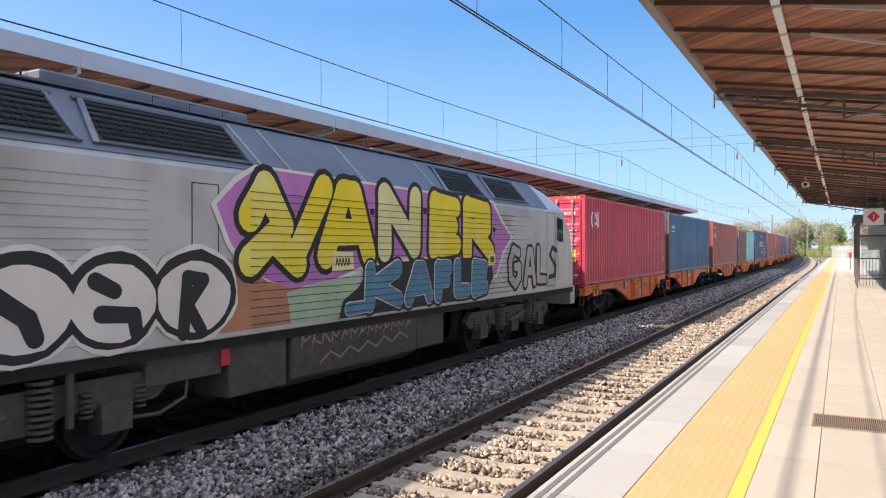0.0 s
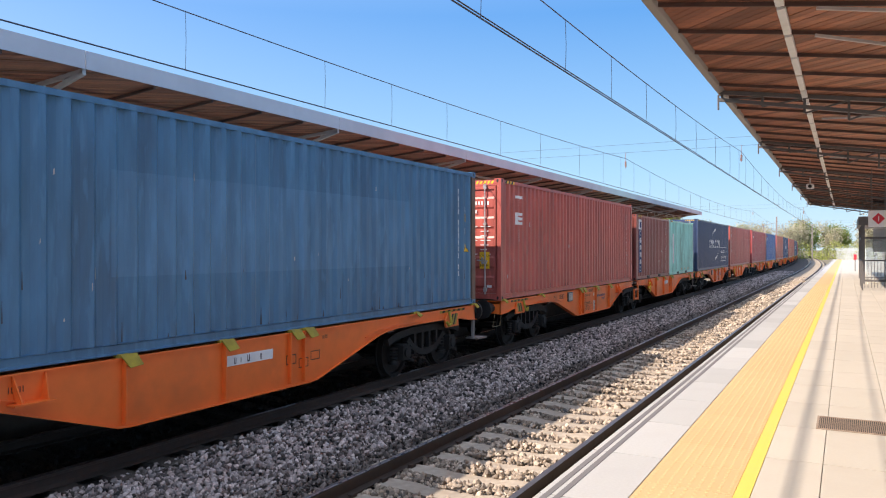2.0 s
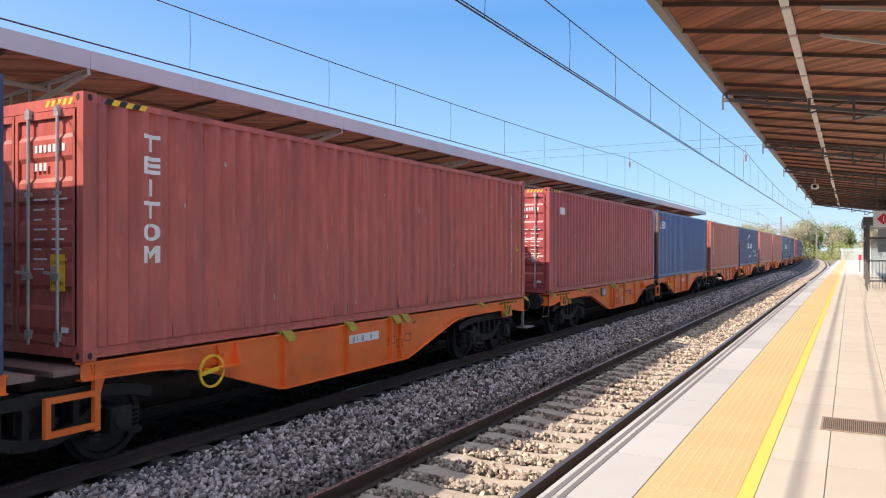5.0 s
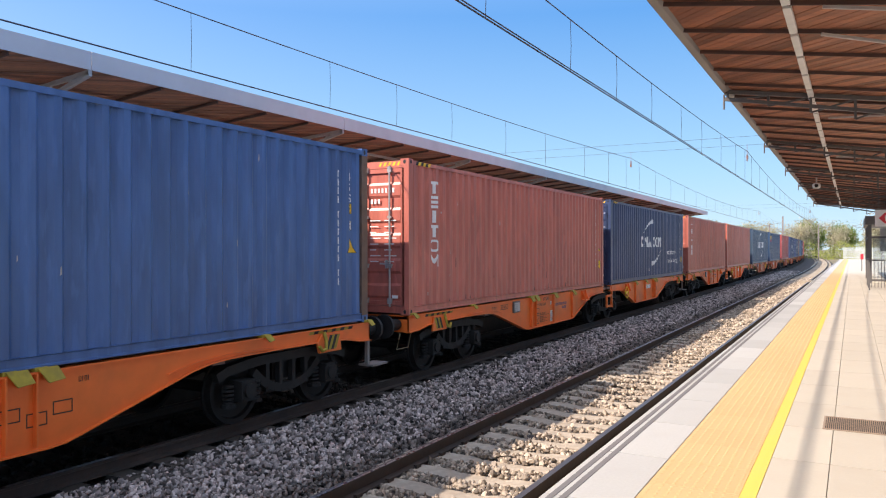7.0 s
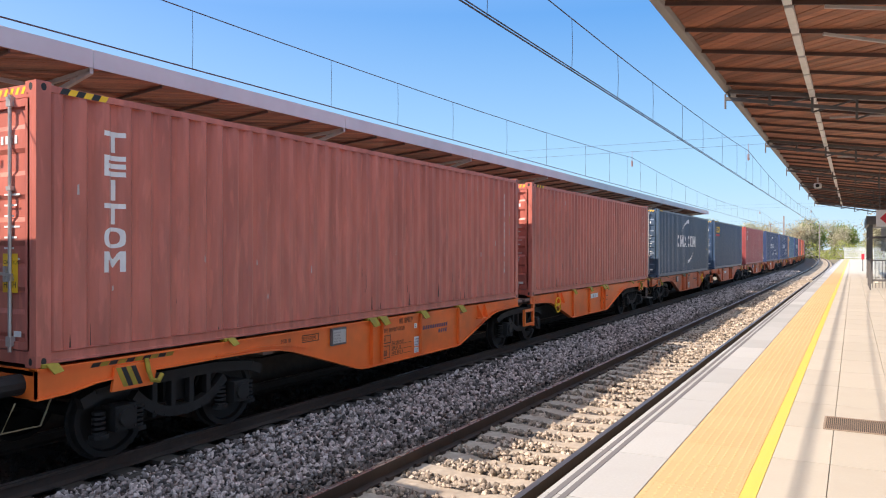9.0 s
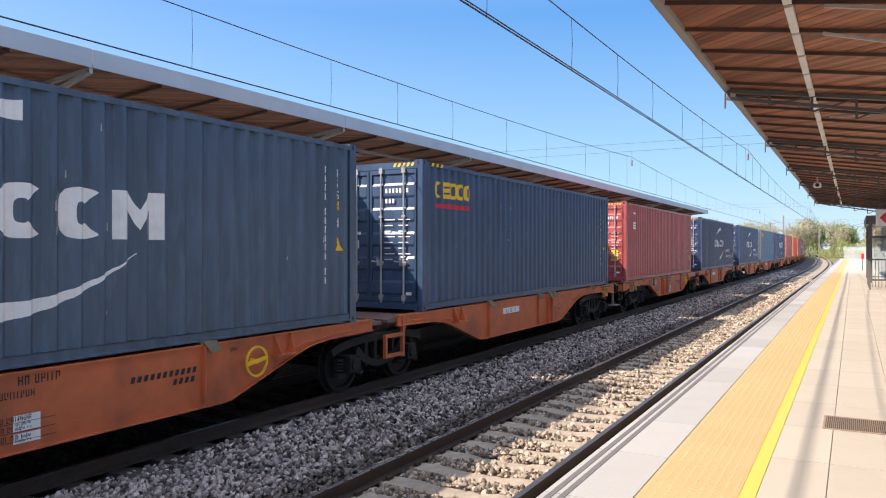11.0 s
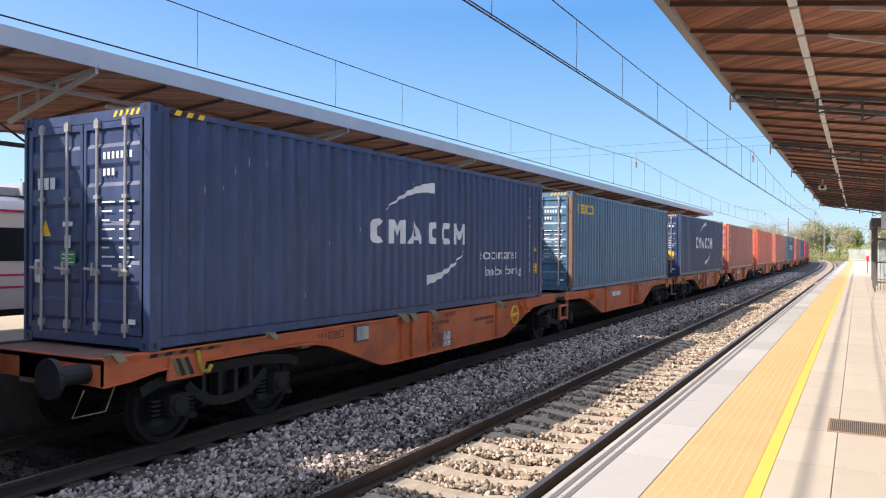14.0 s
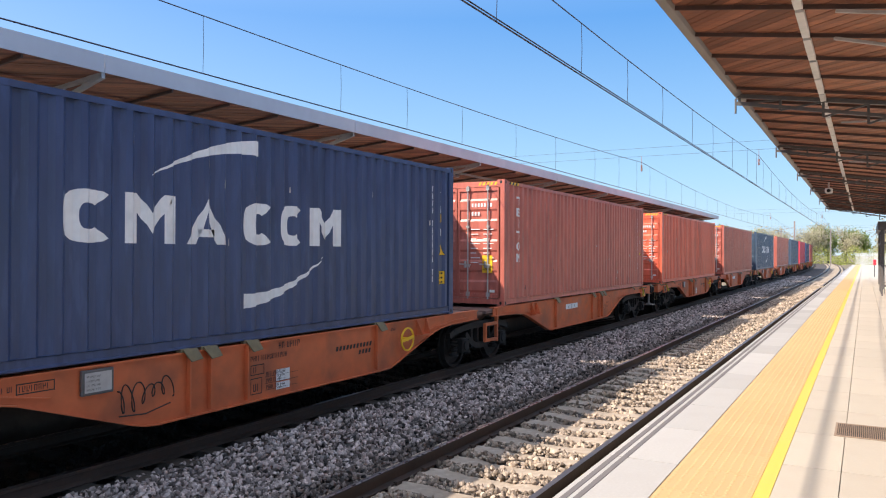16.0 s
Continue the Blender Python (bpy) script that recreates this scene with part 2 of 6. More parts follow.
T_WHITE = material("railcar_white", (0.75, 0.76, 0.8), 0.35, grain=2, vary=0.05)
T_PINK = material("railcar_magenta", (0.6, 0.04, 0.16), 0.4)
T_GREY = material("railcar_roof", (0.36, 0.38, 0.42), 0.5)
WINDOW_DARK = material("railcar_window", (0.02, 0.025, 0.03), 0.08)


# ---- mesh building ----
class Shape:
    """A growing list of corners and faces that becomes one mesh."""

    def __init__(self):
        self.v, self.f = [], []

    def add(self, verts, faces):
        k = len(self.v)
        self.v += [tuple(p) for p in verts]
        self.f += [tuple(i + k for i in q) for q in faces]
        return self

    def box(self, x0, x1, y0, y1, z0, z1):
        return self.add([(x, y, z) for z in (z0, z1) for y in (y0, y1) for x in (x0, x1)],
                        [(0, 2, 3, 1), (4, 5, 7, 6), (0, 1, 5, 4), (2, 6, 7, 3), (0, 4, 6, 2), (1, 3, 7, 5)])

    def prism(self, outline, lo, hi, axis="x"):
        """An outline of (a, b) drawn along an axis: x gives (y, z), y gives (x, z), z gives (x, y)."""
        put = {"x": lambda a, b, h: (h, a, b), "y": lambda a, b, h: (a, h, b), "z": lambda a, b, h: (a, b, h)}[axis]
        n = len(outline)
        self.add([put(a, b, h) for h in (lo, hi) for a, b in outline],
                 [tuple(range(n))[::-1], tuple(range(n, 2 * n))] + [(i, (i + 1) % n, n + (i + 1) % n, n + i) for i in range(n)])
        return self

    def rod(self, a, b, r, n=8):
        a, b = Vector(a), Vector(b)
        d = (b - a).normalized()
        s = d.orthogonal().normalized()
        q = d.cross(s)
        ring = [(s * math.cos(2 * math.pi * i / n) + q * math.sin(2 * math.pi * i / n)) * r for i in range(n)]
        return self.add([a + p for p in ring] + [b + p for p in ring],
                        [(i, (i + 1) % n, n + (i + 1) % n, n + i) for i in range(n)] + [tuple(range(n))[::-1], tuple(range(n, 2 * n))])

    def beam(self, a, b, w, h):
        """A straight bar of rectangular section between two points."""
        a, b = Vector(a), Vector(b)
        d = (b - a).normalized()
        s = d.cross(Vector((0, 0, 1)))
        s = s.normalized() if s.length > 1e-4 else Vector((1, 0, 0))
        q = s.cross(d)
        ring = [s * i * w / 2 + q * j * h / 2 for i, j in ((-1, -1), (1, -1), (1, 1), (-1, 1))]
        return self.add([a + p for p in ring] + [b + p for p in ring],
                        [(0, 1, 5, 4), (1, 2, 6, 5), (2, 3, 7, 6), (3, 0, 4, 7), (3, 2, 1, 0), (4, 5, 6, 7)])

    def tube(self, points, r, n=6):
        """A round wire through the points, in one piece."""
        pts = [Vector(p) for p in points]
        vs = []
        for i, p in enumerate(pts):
            d = (pts[min(i + 1, len(pts) - 1)] - pts[max(i - 1, 0)]).normalized()
            s = d.cross(Vector((0, 0, 1)))
            s = s.normalized() if s.length > 0.05 else Vector((1, 0, 0))
            q = s.cross(d)
            vs += [p + (s * math.cos(2 * math.pi * k / n) + q * math.sin(2 * math.pi * k / n)) * r for k in range(n)]
        m = len(pts)
        return self.add(vs, [(i * n + k, i * n + (k + 1) % n, (i + 1) * n + (k + 1) % n, (i + 1) * n + k) for i in range(m - 1) for k in range(n)] +
                        [tuple(range(n))[::-1], tuple(range((m - 1) * n, m * n))])

    def ring(self, centre, r, w, axis="x", n=24, depth=0.02):
        """A flat hoop."""
        c = Vector(centre)
        vs = []
        for i in range(n):
            a = 2 * math.pi * i / n
            for rr, h in ((r - w, -depth), (r, -depth), (r, depth), (r - w, depth)):
                p = (h, rr * math.cos(a), rr * math.sin(a))
                vs.append(c + Vector(p))
        fs = []
        for i in range(n):
            for j in range(4):
                fs.append((i * 4 + j, i * 4 + (j + 1) % 4, ((i + 1) % n) * 4 + (j + 1) % 4, ((i + 1) % n) * 4 + j))
        return self.add(vs, fs)

    def mesh(self, name, mat=None):
        me = bpy.data.meshes.new(name)
        me.from_pydata(self.v, [], self.f)
        if mat:
            me.materials.append(mat)
        b = bmesh.new()
        b.from_mesh(me)
        bmesh.ops.recalc_face_normals(b, faces=b.faces)
        b.to_mesh(me)
        b.free()
        return me


def mesh_part(name, me, parent, mat=None, label="", at=None):
    """One mesh object under a thing; mat overrides the mesh's own material for this object."""
    ob = new(name, me)
    ob.parent = parent
    if at is not None:
        ob.matrix_basis = at
    if mat:
        ob.material_slots[0].link = 'OBJECT'
        ob.material_slots[0].material = mat
    if label:
        ob["label"] = label
    return ob


def part(name, shape, mat, parent, label="", bevel=0.0):
    ob = mesh_part(name, shape.mesh(name, mat), parent, None, label)
    if bevel:
        b = ob.modifiers.new("worn_edge", "BEVEL")
        b.width, b.segments, b.limit_method = bevel, 2, 'ANGLE'
    return ob


def thing(name, at, label, category, group="", kind=""):
    ob = new(name)
    ob.empty_display_size = 0.2
    ob.matrix_basis = at
    return tagged(ob, label, category, group, kind)


def setting(name, shape, mat, label, category):
    return tagged(new(name, shape.mesh(name, mat)), label, category, "", "structure")


TEXTS = {}


def text_shape(words, size, spin=False, upright=False):
    """Letters as a flat mesh in the y-z plane, start at the origin, facing +x."""
    key = (words, size, spin, upright)
    if key not in TEXTS:
        cu = bpy.data.curves.new("lettering", "FONT")
        cu.body, cu.size, cu.resolution_u = words, size, 2
        if upright:
            cu.body = "\n".join(words)
            cu.space_line = 0.92
            cu.align_x = 'CENTER'
        ob = bpy.data.objects.new("lettering", cu)
        scene.collection.objects.link(ob)
        me = bpy.data.meshes.new_from_object(ob.evaluated_get(bpy.context.evaluated_depsgraph_get()))
        bpy.data.objects.remove(ob)
        v = [(0.0, p.co.x, p.co.y) for p in me.vertices]
        TEXTS[key] = (v, [tuple(q.vertices) for q in me.polygons])
    return TEXTS[key]


def add_text(shape, words, size, x, y, z, upright=False):
    v, f = text_shape(words, size, upright=upright)
    return shape.add([(x, y + b, z + c) for a, b, c in v], f)


def flat(shape, outline, x):
    """A flat face in the y-z plane at x."""
    n = len(outline)
    return shape.add([(x, a, b) for a, b in outline], [tuple(range(n))])


def quad(shape, y0, y1, z0, z1, x):
    return flat(shape, [(y0, z0), (y1, z0), (y1, z1), (y0, z1)], x)


# ---- ground, tracks, platforms ----
setting("ground", Shape().add([(-900, -60, -0.46), (600, -60, -0.46), (600, 2500, -0.46), (-900, 2500, -0.46)], [(0, 1, 2, 3)]),
        SOIL, "dry earth and grass that runs to the horizon", "ground")


def ribbon(outline, y0, y1, step, shift=True):
    """A long strip with the given cross-section (x, z), laid along the bending tracks."""
    ys = [y0 + i * step for i in range(int((y1 - y0) / step) + 1)]
    s = Shape()
    n = len(outline)
    vs = [(x + (bend(y) if shift else 0), y, z) for y in ys for x, z in outline]
    fs = [(i * n + j, i * n + j + 1, (i + 1) * n + j + 1, (i + 1) * n + j) for i in range(len(ys) - 1) for j in range(n - 1)]
    return s.add(vs, fs)


setting("ballast_bed_near", ribbon([(-5.15, -0.26), (C1 - 0.9, -0.205), (C1, -0.215), (C1 + 0.9, -0.205), (-2.3, -0.26), (-1.9, -0.42)], -6, 420, 6),
        BED, "grey stone ballast bed beneath the empty track", "track bed")
setting("ballast_bed_middle", ribbon([(-7.25, -0.24), (-6.7, -0.2), (-6.0, -0.24), (-5.15, -0.264)], -6, 420, 6),
        BED, "grey stone ballast between the two tracks", "track bed")
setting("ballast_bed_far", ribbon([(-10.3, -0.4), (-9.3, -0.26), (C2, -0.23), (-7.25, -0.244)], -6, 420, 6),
        SHADED_BED, "ballast beneath the train, coloured near-black for its shade", "track bed")


def rail_outline(c):
    return [(c - 0.07, -0.17), (c - 0.07, -0.155), (c - 0.012, -0.13), (c - 0.012, -0.045), (c - 0.035, -0.035), (c - 0.035, -0.004),
            (c + 0.035, -0.004), (c + 0.035, -0.035), (c + 0.012, -0.045), (c + 0.012, -0.13), (c + 0.07, -0.155), (c + 0.07, -0.17)]


SLEEP_MESH = Shape().prism([(-1.3, -0.33), (-1.3, -0.19), (-1.26, -0.175), (-0.45, -0.175), (-0.3, -0.2), (0.3, -0.2), (0.45, -0.175), (1.26, -0.175), (1.3, -0.19), (1.3, -0.33)],
                          -0.14, 0.14, "y").mesh("sleeper", SLEEPER)
CLIP_MESH = Shape().box(-0.1, -0.05, -0.05, 0.05, -0.176, -0.135).box(0.05, 0.1, -0.05, 0.05, -0.176, -0.135).mesh("rail_clip", RAIL_RUST)


def track(name, c, label, singles, clips):
    top = thing(name, Matrix(), label, "railway track", kind="structure")
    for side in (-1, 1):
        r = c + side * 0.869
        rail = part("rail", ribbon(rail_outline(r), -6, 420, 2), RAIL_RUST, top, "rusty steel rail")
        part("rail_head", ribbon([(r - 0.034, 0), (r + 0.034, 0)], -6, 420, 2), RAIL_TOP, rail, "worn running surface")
        # bright strip puts the sky's glint on the left rail head only
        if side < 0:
            part("polished_band", ribbon([(r + 0.002, 0.002), (r + 0.03, 0.002)], -6, 420, 2), RAIL_SHINE, rail, "polished wheel band, brightened for its sky glint")
    rest = Shape()
    # sleepers on the train's track carry its shade in their colour
    grime = SHADED_SLEEPER if c == C2 else None
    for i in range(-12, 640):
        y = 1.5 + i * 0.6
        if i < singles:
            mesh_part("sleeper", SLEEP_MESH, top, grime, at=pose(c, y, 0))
        else:
            rest.box(c - 1.3 + bend(y), c + 1.3 + bend(y), y - 0.14, y + 0.14, -0.33, -0.176)
        if i < clips:
            for side in (-1, 1):
                mesh_part("rail_clip", CLIP_MESH, top, at=pose(c + side * 0.869, y, 0))
    o = part("distant_sleepers", rest, grime or SLEEPER, top)
    o["kind"] = "stuff"
    return top


track("track_near", C1, "empty railway track on pale concrete sleepers", 200, 90)
track("track_far", C2, "railway track in shade beneath the freight train", 90, 0)


def stones(name, count, x0, x1, y0, y1, z, mat, label, power=2.2, gaps=None):
    """Crushed stones, strewn densest where y is small."""
    rng = np.random.default_rng(len(name) + count)
    g = (1 + 5 ** 0.5) / 2
    base = np.array([(-1, g, 0), (1, g, 0), (-1, -g, 0), (1, -g, 0), (0, -1, g), (0, 1, g), (0, -1, -g), (0, 1, -g), (g, 0, -1), (g, 0, 1), (-g, 0, -1), (-g, 0, 1)]) / 1.9
    tri = np.array([(0, 11, 5), (0, 5, 1), (0, 1, 7), (0, 7, 10), (0, 10, 11), (1, 5, 9), (5, 11, 4), (11, 10, 2), (10, 7, 6), (7, 1, 8),
                    (3, 9, 4), (3, 4, 2), (3, 2, 6), (3, 6, 8), (3, 8, 9), (4, 9, 5), (2, 4, 11), (6, 2, 10), (8, 6, 7), (9, 8, 1)])
    y = y0 + (y1 - y0) * rng.random(count) ** power
    x = x0 + (x1 - x0) * rng.random(count)
    if gaps:
        ph = ((y - 1.5 + 0.3) % 0.6) - 0.3
        keep = np.abs(ph) > 0.13 + 0.03 * rng.random(count)
        x, y = x[keep], y[keep]
        count = len(x)
    size = (0.012 + 0.023 * rng.random(count) ** 1.3) * (1 + 1.3 * (y - y0) / (y1 - y0))
    zz = z - 0.03 + 0.07 * rng.random(count) + 0.025 * np.sin(x * 2.1) * np.sin(y * 1.3)
    v = base[None] * (1 + 0.95 * (rng.random((count, 12, 3)) - 0.5)) * size[:, None, None] * (0.75 + 0.6 * rng.random((count, 1, 3)))
    v += np.stack((x, y, zz), 1)[:, None, :]
    fidx = tri[None] + 12 * np.arange(count)[:, None, None]
    me = bpy.data.meshes.new(name)
    me.vertices.add(count * 12)
    me.vertices.foreach_set("co", v.reshape(-1))
    me.loops.add(count * 60)
    me.loops.foreach_set("vertex_index", fidx.reshape(-1).astype(np.int32))
    me.polygons.add(count * 20)
    me.polygons.foreach_set("loop_start", np.arange(0, count * 60, 3, dtype=np.int32))
    me.update(calc_edges=True)
    me.shade_flat()
    me.materials.append(mat)
    return tagged(new(name, me), label, "ballast", "", "stuff")


stones("ballast_beside_rail", 17000, -5.75, -4.66, 2.6, 80, -0.215, STONE_DARK, "oil-darkened crushed stones along the near rail", 2.2)
stones("ballast_between_tracks", 48000, -7.25, -5.3, 2.6, 95, -0.2, STONE, "loose grey crushed stones between the tracks", 2.3)
stones("ballast_in_track", 32000, C1 - 0.78, C1 + 0.8, 3.2, 75, -0.2, STONE_WARM, "pale crushed stones between the sleepers", 2.2, True)
stones("ballast_under_train", 5000, -9.2, -7.55, 3.0, 24, -0.22, SHADED_BED, "stones beneath the train, coloured dark for its shade", 1.7)

# platform
plat = Shape()
plat.box(EDGE + 0.04, 14, -8, 134, -0.45, PZ - 0.035)
platform = setting("platform", plat, JOINT, "station platform body with pale paving", "platform")


def slab_mesh(name, w, l, mat, h=0.04):
    g, e = 0.002, 0.006
    return Shape().prism([(g, -h), (g, -0.004), (g + 0.003, 0), (w - g - 0.003, 0), (w - g, -0.004), (w - g, -h)], e, l - e, "y").mesh(name, mat)


def pave(name, x0, width, length, y0, n, mat):
    me = slab_mesh(name, width, length, mat)
    for i in range(n):
        mesh_part(name, me, platform, at=pose(x0, y0 + i * length, PZ))
    y = y0 + n * length
    part(name + "_distance", Shape().box(x0, x0 + width, y, 134, PZ - 0.04, PZ), mat, platform)


pave("coping_slab", EDGE, 0.554, 1.2, -7.37, 66, COPING)
# two thin dark grey strips along the coping
for a, b in ((0.045, 0.087), (0.122, 0.164)):
    part("anti_slip_strip", Shape().box(EDGE + a, EDGE + b, -6, 130, PZ, PZ + 0.003), EDGE_STRIP, platform, "dark grey strip along the platform edge")
# tactile paving: slabs with rows of blisters
STUD_STEP = 0.066
stud = Shape().box(0.004, 0.588, 0.003, 0.597, -0.04, 0)
for i in range(9):
    for j in range(9):
        cx, cy = 0.033 + i * STUD_STEP, 0.033 + j * STUD_STEP
        stud.add([(cx + 0.014 * math.cos(a) * k, cy + 0.014 * math.sin(a) * k, h) for k, h in ((1, 0), (0.7, 0.0035)) for a in [q * math.pi / 3 for q in range(6)]],
                 [(q, (q + 1) % 6, 6 + (q + 1) % 6, 6 + q) for q in range(6)] + [tuple(range(6, 12))])
stud_mesh = stud.mesh("tactile_slab", TACTILE)
for i in range(76):
    mesh_part("tactile_slab", stud_mesh, platform, at=pose(-1.241, -7.4 + i * 0.6, PZ))
part("tactile_distance", Shape().box(-1.241, -0.649, 38.2, 134, PZ - 0.04, PZ), TACTILE, platform)
part("yellow_line", Shape().box(-0.649, -0.553, -6, 134, PZ - 0.04, PZ + 0.002), YELLOW_LINE, platform, "solid yellow safety line")
pave("paving_slab", -0.553, 0.401, 1.2, 2.65, 40, CONCRETE)
for i in range(5):
    pave("paving_slab", -0.152 + i * 0.5, 0.5, 1.2, 2.65, 34, CONCRETE)
part("paving_behind", Shape().box(-0.553, 14, -8, 2.65, PZ - 0.04, PZ - 0.001), CONCRETE, platform)
part("paving_beyond", Shape().box(2.35, 14, 2.65, 134, PZ - 0.04, PZ - 0.001), CONCRETE, platform)
part("platform_wall", Shape().box(EDGE + 0.02, EDGE + 0.06, -8, 134, -0.45, PZ - 0.041), WALLC, platform)

# drain grating set into the paving
drain = thing("drain_grate", pose(-0.24, 7.44, PZ + 0.003), "rusty slotted steel drain grate set in the paving", "drain grate")
fr = Shape().box(0, 1.3, 0, 0.02, 0, 0.008).box(0, 1.3, 0.55, 0.57, 0, 0.008).box(0, 0.02, 0.02, 0.55, 0, 0.008).box(1.28, 1.3, 0.02, 0.55, 0, 0.008)
GRATE = material("rusty_grate", (0.34, 0.26, 0.2), 0.75, 0.1, grain=20, vary=0.2)
part("frame", fr, GRATE, drain)
# flat black sheet stands for the shaded depth below the bars
part("pit", Shape().box(0.02, 1.28, 0.02, 0.55, 0, 0.0015), BLACK, drain, "black sheet standing for shade beneath the bars")
bar = Shape().box(0, 0.008, 0.02, 0.55, 0.002, 0.009).mesh("bar", GRATE)
for i in range(78):
    mesh_part("bar", bar, drain, at=pose(0.026 + i * 0.016, 0, 0))

# far platform, across the train's track
fp = Shape().box(-17.4, -10.25, -30, 62, -0.45, PZ)
far_platform = setting("platform_far", fp, CONCRETE, "pale concrete island platform beyond the train", "platform")
# thin added facing whose dark colour stands for shade on this wall
part("platform_wall", Shape().box(-10.249, -10.2, -30, 62, -0.45, PZ - 0.06), DUSTY_AND_SHADED, far_platform, "platform wall facing, darkened for the shade behind the train")


# ---- canopies ----
def soffit(top, x_edge, x_in, z_edge, z_in, y0, y1, first, step, flip):
    """Boards laid aslant in bays between cross rafters."""
    slope = (z_in - z_edge) / (x_in - x_edge)

    def zz(x):
        return z_edge + (x - x_edge) * slope
    lo, hi = min(x_edge, x_in), max(x_edge, x_in)
    n = int((y1 - y0) / step) + 1
    boards = Shape()
    raft = Shape()
    for k in range(n):
        a = first + k * step
        b = a + step
        if b > y1 + 0.01:
            break
        # boards lean across the bay: clip slanted strips to the bay
        w, lean = 0.135, 0.75 * flip
        i0 = int((lo - abs(lean) * step) / w) - 2
        i1 = int((hi + abs(lean) * step) / w) + 2
        for i in range(i0, i1):
            s0, s1 = i * w + 0.006, (i + 1) * w - 0.006
            quadp = [(s0, a), (s1, a), (s1 + lean * step, b), (s0 + lean * step, b)]
            for edge, keep in ((lo, 1), (hi, -1)):
                res = []
                for p, q in zip(quadp, quadp[1:] + quadp[:1]):
                    pin, qin = (p[0] - edge) * keep >= 0, (q[0] - edge) * keep >= 0
                    if pin:
                        res.append(p)
                    if pin != qin:
                        u = (edge - p[0]) / (q[0] - p[0])
                        res.append((edge, p[1] + u * (q[1] - p[1])))
                quadp = res
                if len(quadp) < 3:
                    break
            if len(quadp) >= 3:
                m = len(quadp)
                dz = random.uniform(-0.004, 0.004)
                boards.add([(x, y, zz(x) + dz + h) for h in (0, 0.02) for x, y in quadp],
                           [tuple(range(m)), tuple(range(m, 2 * m))] + [(j, (j + 1) % m, m + (j + 1) % m, m + j) for j in range(m)])
        raft.beam((x_edge, a, zz(x_edge) - 0.035), (x_in, a, zz(x_in) - 0.035), 0.03, 0.05)
    o = part("soffit_boards", boards, WOOD, top, "reddish-brown wooden boards laid aslant")
    o["kind"] = "stuff"
    part("rafters", raft, RAFTER, top, "dark steel rafters across the soffit")
    rf = Shape()
    rf.add([(lo, y0, zz(lo) + 0.06), (hi, y0, zz(hi) + 0.06), (hi, y1, zz(hi) + 0.06), (lo, y1, zz(lo) + 0.06),
            (lo, y0, zz(lo) + 0.12), (hi, y0, zz(hi) + 0.12), (hi, y1, zz(hi) + 0.12), (lo, y1, zz(lo) + 0.12)],
           [(0, 1, 2, 3), (4, 5, 6, 7), (0, 1, 5, 4), (1, 2, 6, 5), (2, 3, 7, 6), (3, 0, 4, 7)])
    part("roof_sheet", rf, ROOFING, top)
    return zz


# canopy over the near platform: its edge follows the rails, its roof falls towards the columns
canopy = thing("canopy_near", Matrix(), "platform canopy with wooden soffit on dark steel trusses", "platform canopy", kind="structure")
CX, CZ = -2.1, 5.42
zz = soffit(canopy, CX + 0.1, 5.2, CZ - 0.03, CZ - 1.12, -6, 56, -4.47, 1.24, -1)
g = Shape()
g.prism([(CX - 0.02, CZ - 0.1), (CX - 0.06, CZ - 0.02), (CX - 0.05, CZ + 0.14), (CX + 0.12, CZ + 0.16), (CX + 0.12, CZ + 0.02), (CX + 0.06, CZ - 0.06)], -6, 56, "y")
part("gutter", g, GUTTER, canopy, "brownish-grey sheet gutter along the edge", 0.01)


def cross_truss(y):
    s = Shape()
    x1 = 5.0
    s.beam((CX, y, zz(CX) - 0.05), (x1, y, zz(x1) - 0.05), 0.08, 0.07)

    def lower(x):
        return zz(x) - 0.19 - 0.11 * (x - CX)
    s.beam((CX, y, lower(CX)), (x1, y, max(lower(x1), 3.9)), 0.08, 0.06)
    n = 10
    for i in range(n + 1):
        x = CX + 0.05 + (x1 - CX - 0.1) * i / n
        s.beam((x, y, zz(x) - 0.06), (x, y, lower(x)), 0.045, 0.045)
        if i < n:
            xn = CX + 0.05 + (x1 - CX - 0.1) * (i + 1) / n
            s.beam((x, y + 0.01, lower(x)), (xn, y + 0.01, zz(xn) - 0.08), 0.03, 0.03)
    s.rod((CX - 0.02, y, zz(CX) - 0.1), (CX - 0.02, y, zz(CX) - 0.38), 0.018)
    return s


for k in range(8):
    part("truss", cross_truss(0.2 + 7.32 * k), STEEL_GREY, canopy, "dark painted lattice truss")
    if k:
        col = Shape().box(3.1, 3.4, 0.05 + 7.32 * k, 0.35 + 7.32 * k, PZ, 4.6)
        part("column", col, STEEL_GREY, canopy, bevel=0.02)
tube_mesh = Shape().box(-0.045, 0.045, 0.05, 1.17, -0.07, -0.01).mesh("lamp_housing", WHITE)
for k in range(46):
    mesh_part("lamp_housing", tube_mesh, canopy, at=pose(-0.645, -4.47 + 1.24 * k, zz(-0.62) - 0.01), label="pale strip lamp housing" if k == 0 else "")
pipe = Shape()
for x0, y0, x1, y1 in ((-0.33, 10.28, 2.4, 11.7), (-0.28, 9.1, 2.4, 9.5), (-0.42, 17.0, 2.4, 14.9), (-0.4, 24.3, 2.4, 22.2), (-0.33, 2.96, 2.4, 4.4)):
    pipe.beam((x0, y0, zz(x0) - 0.1), (x1, y1, zz(x1) - 0.1), 0.035, 0.035)
part("conduit", pipe, STEEL_LIGHT, canopy, "pale conduits under the soffit")

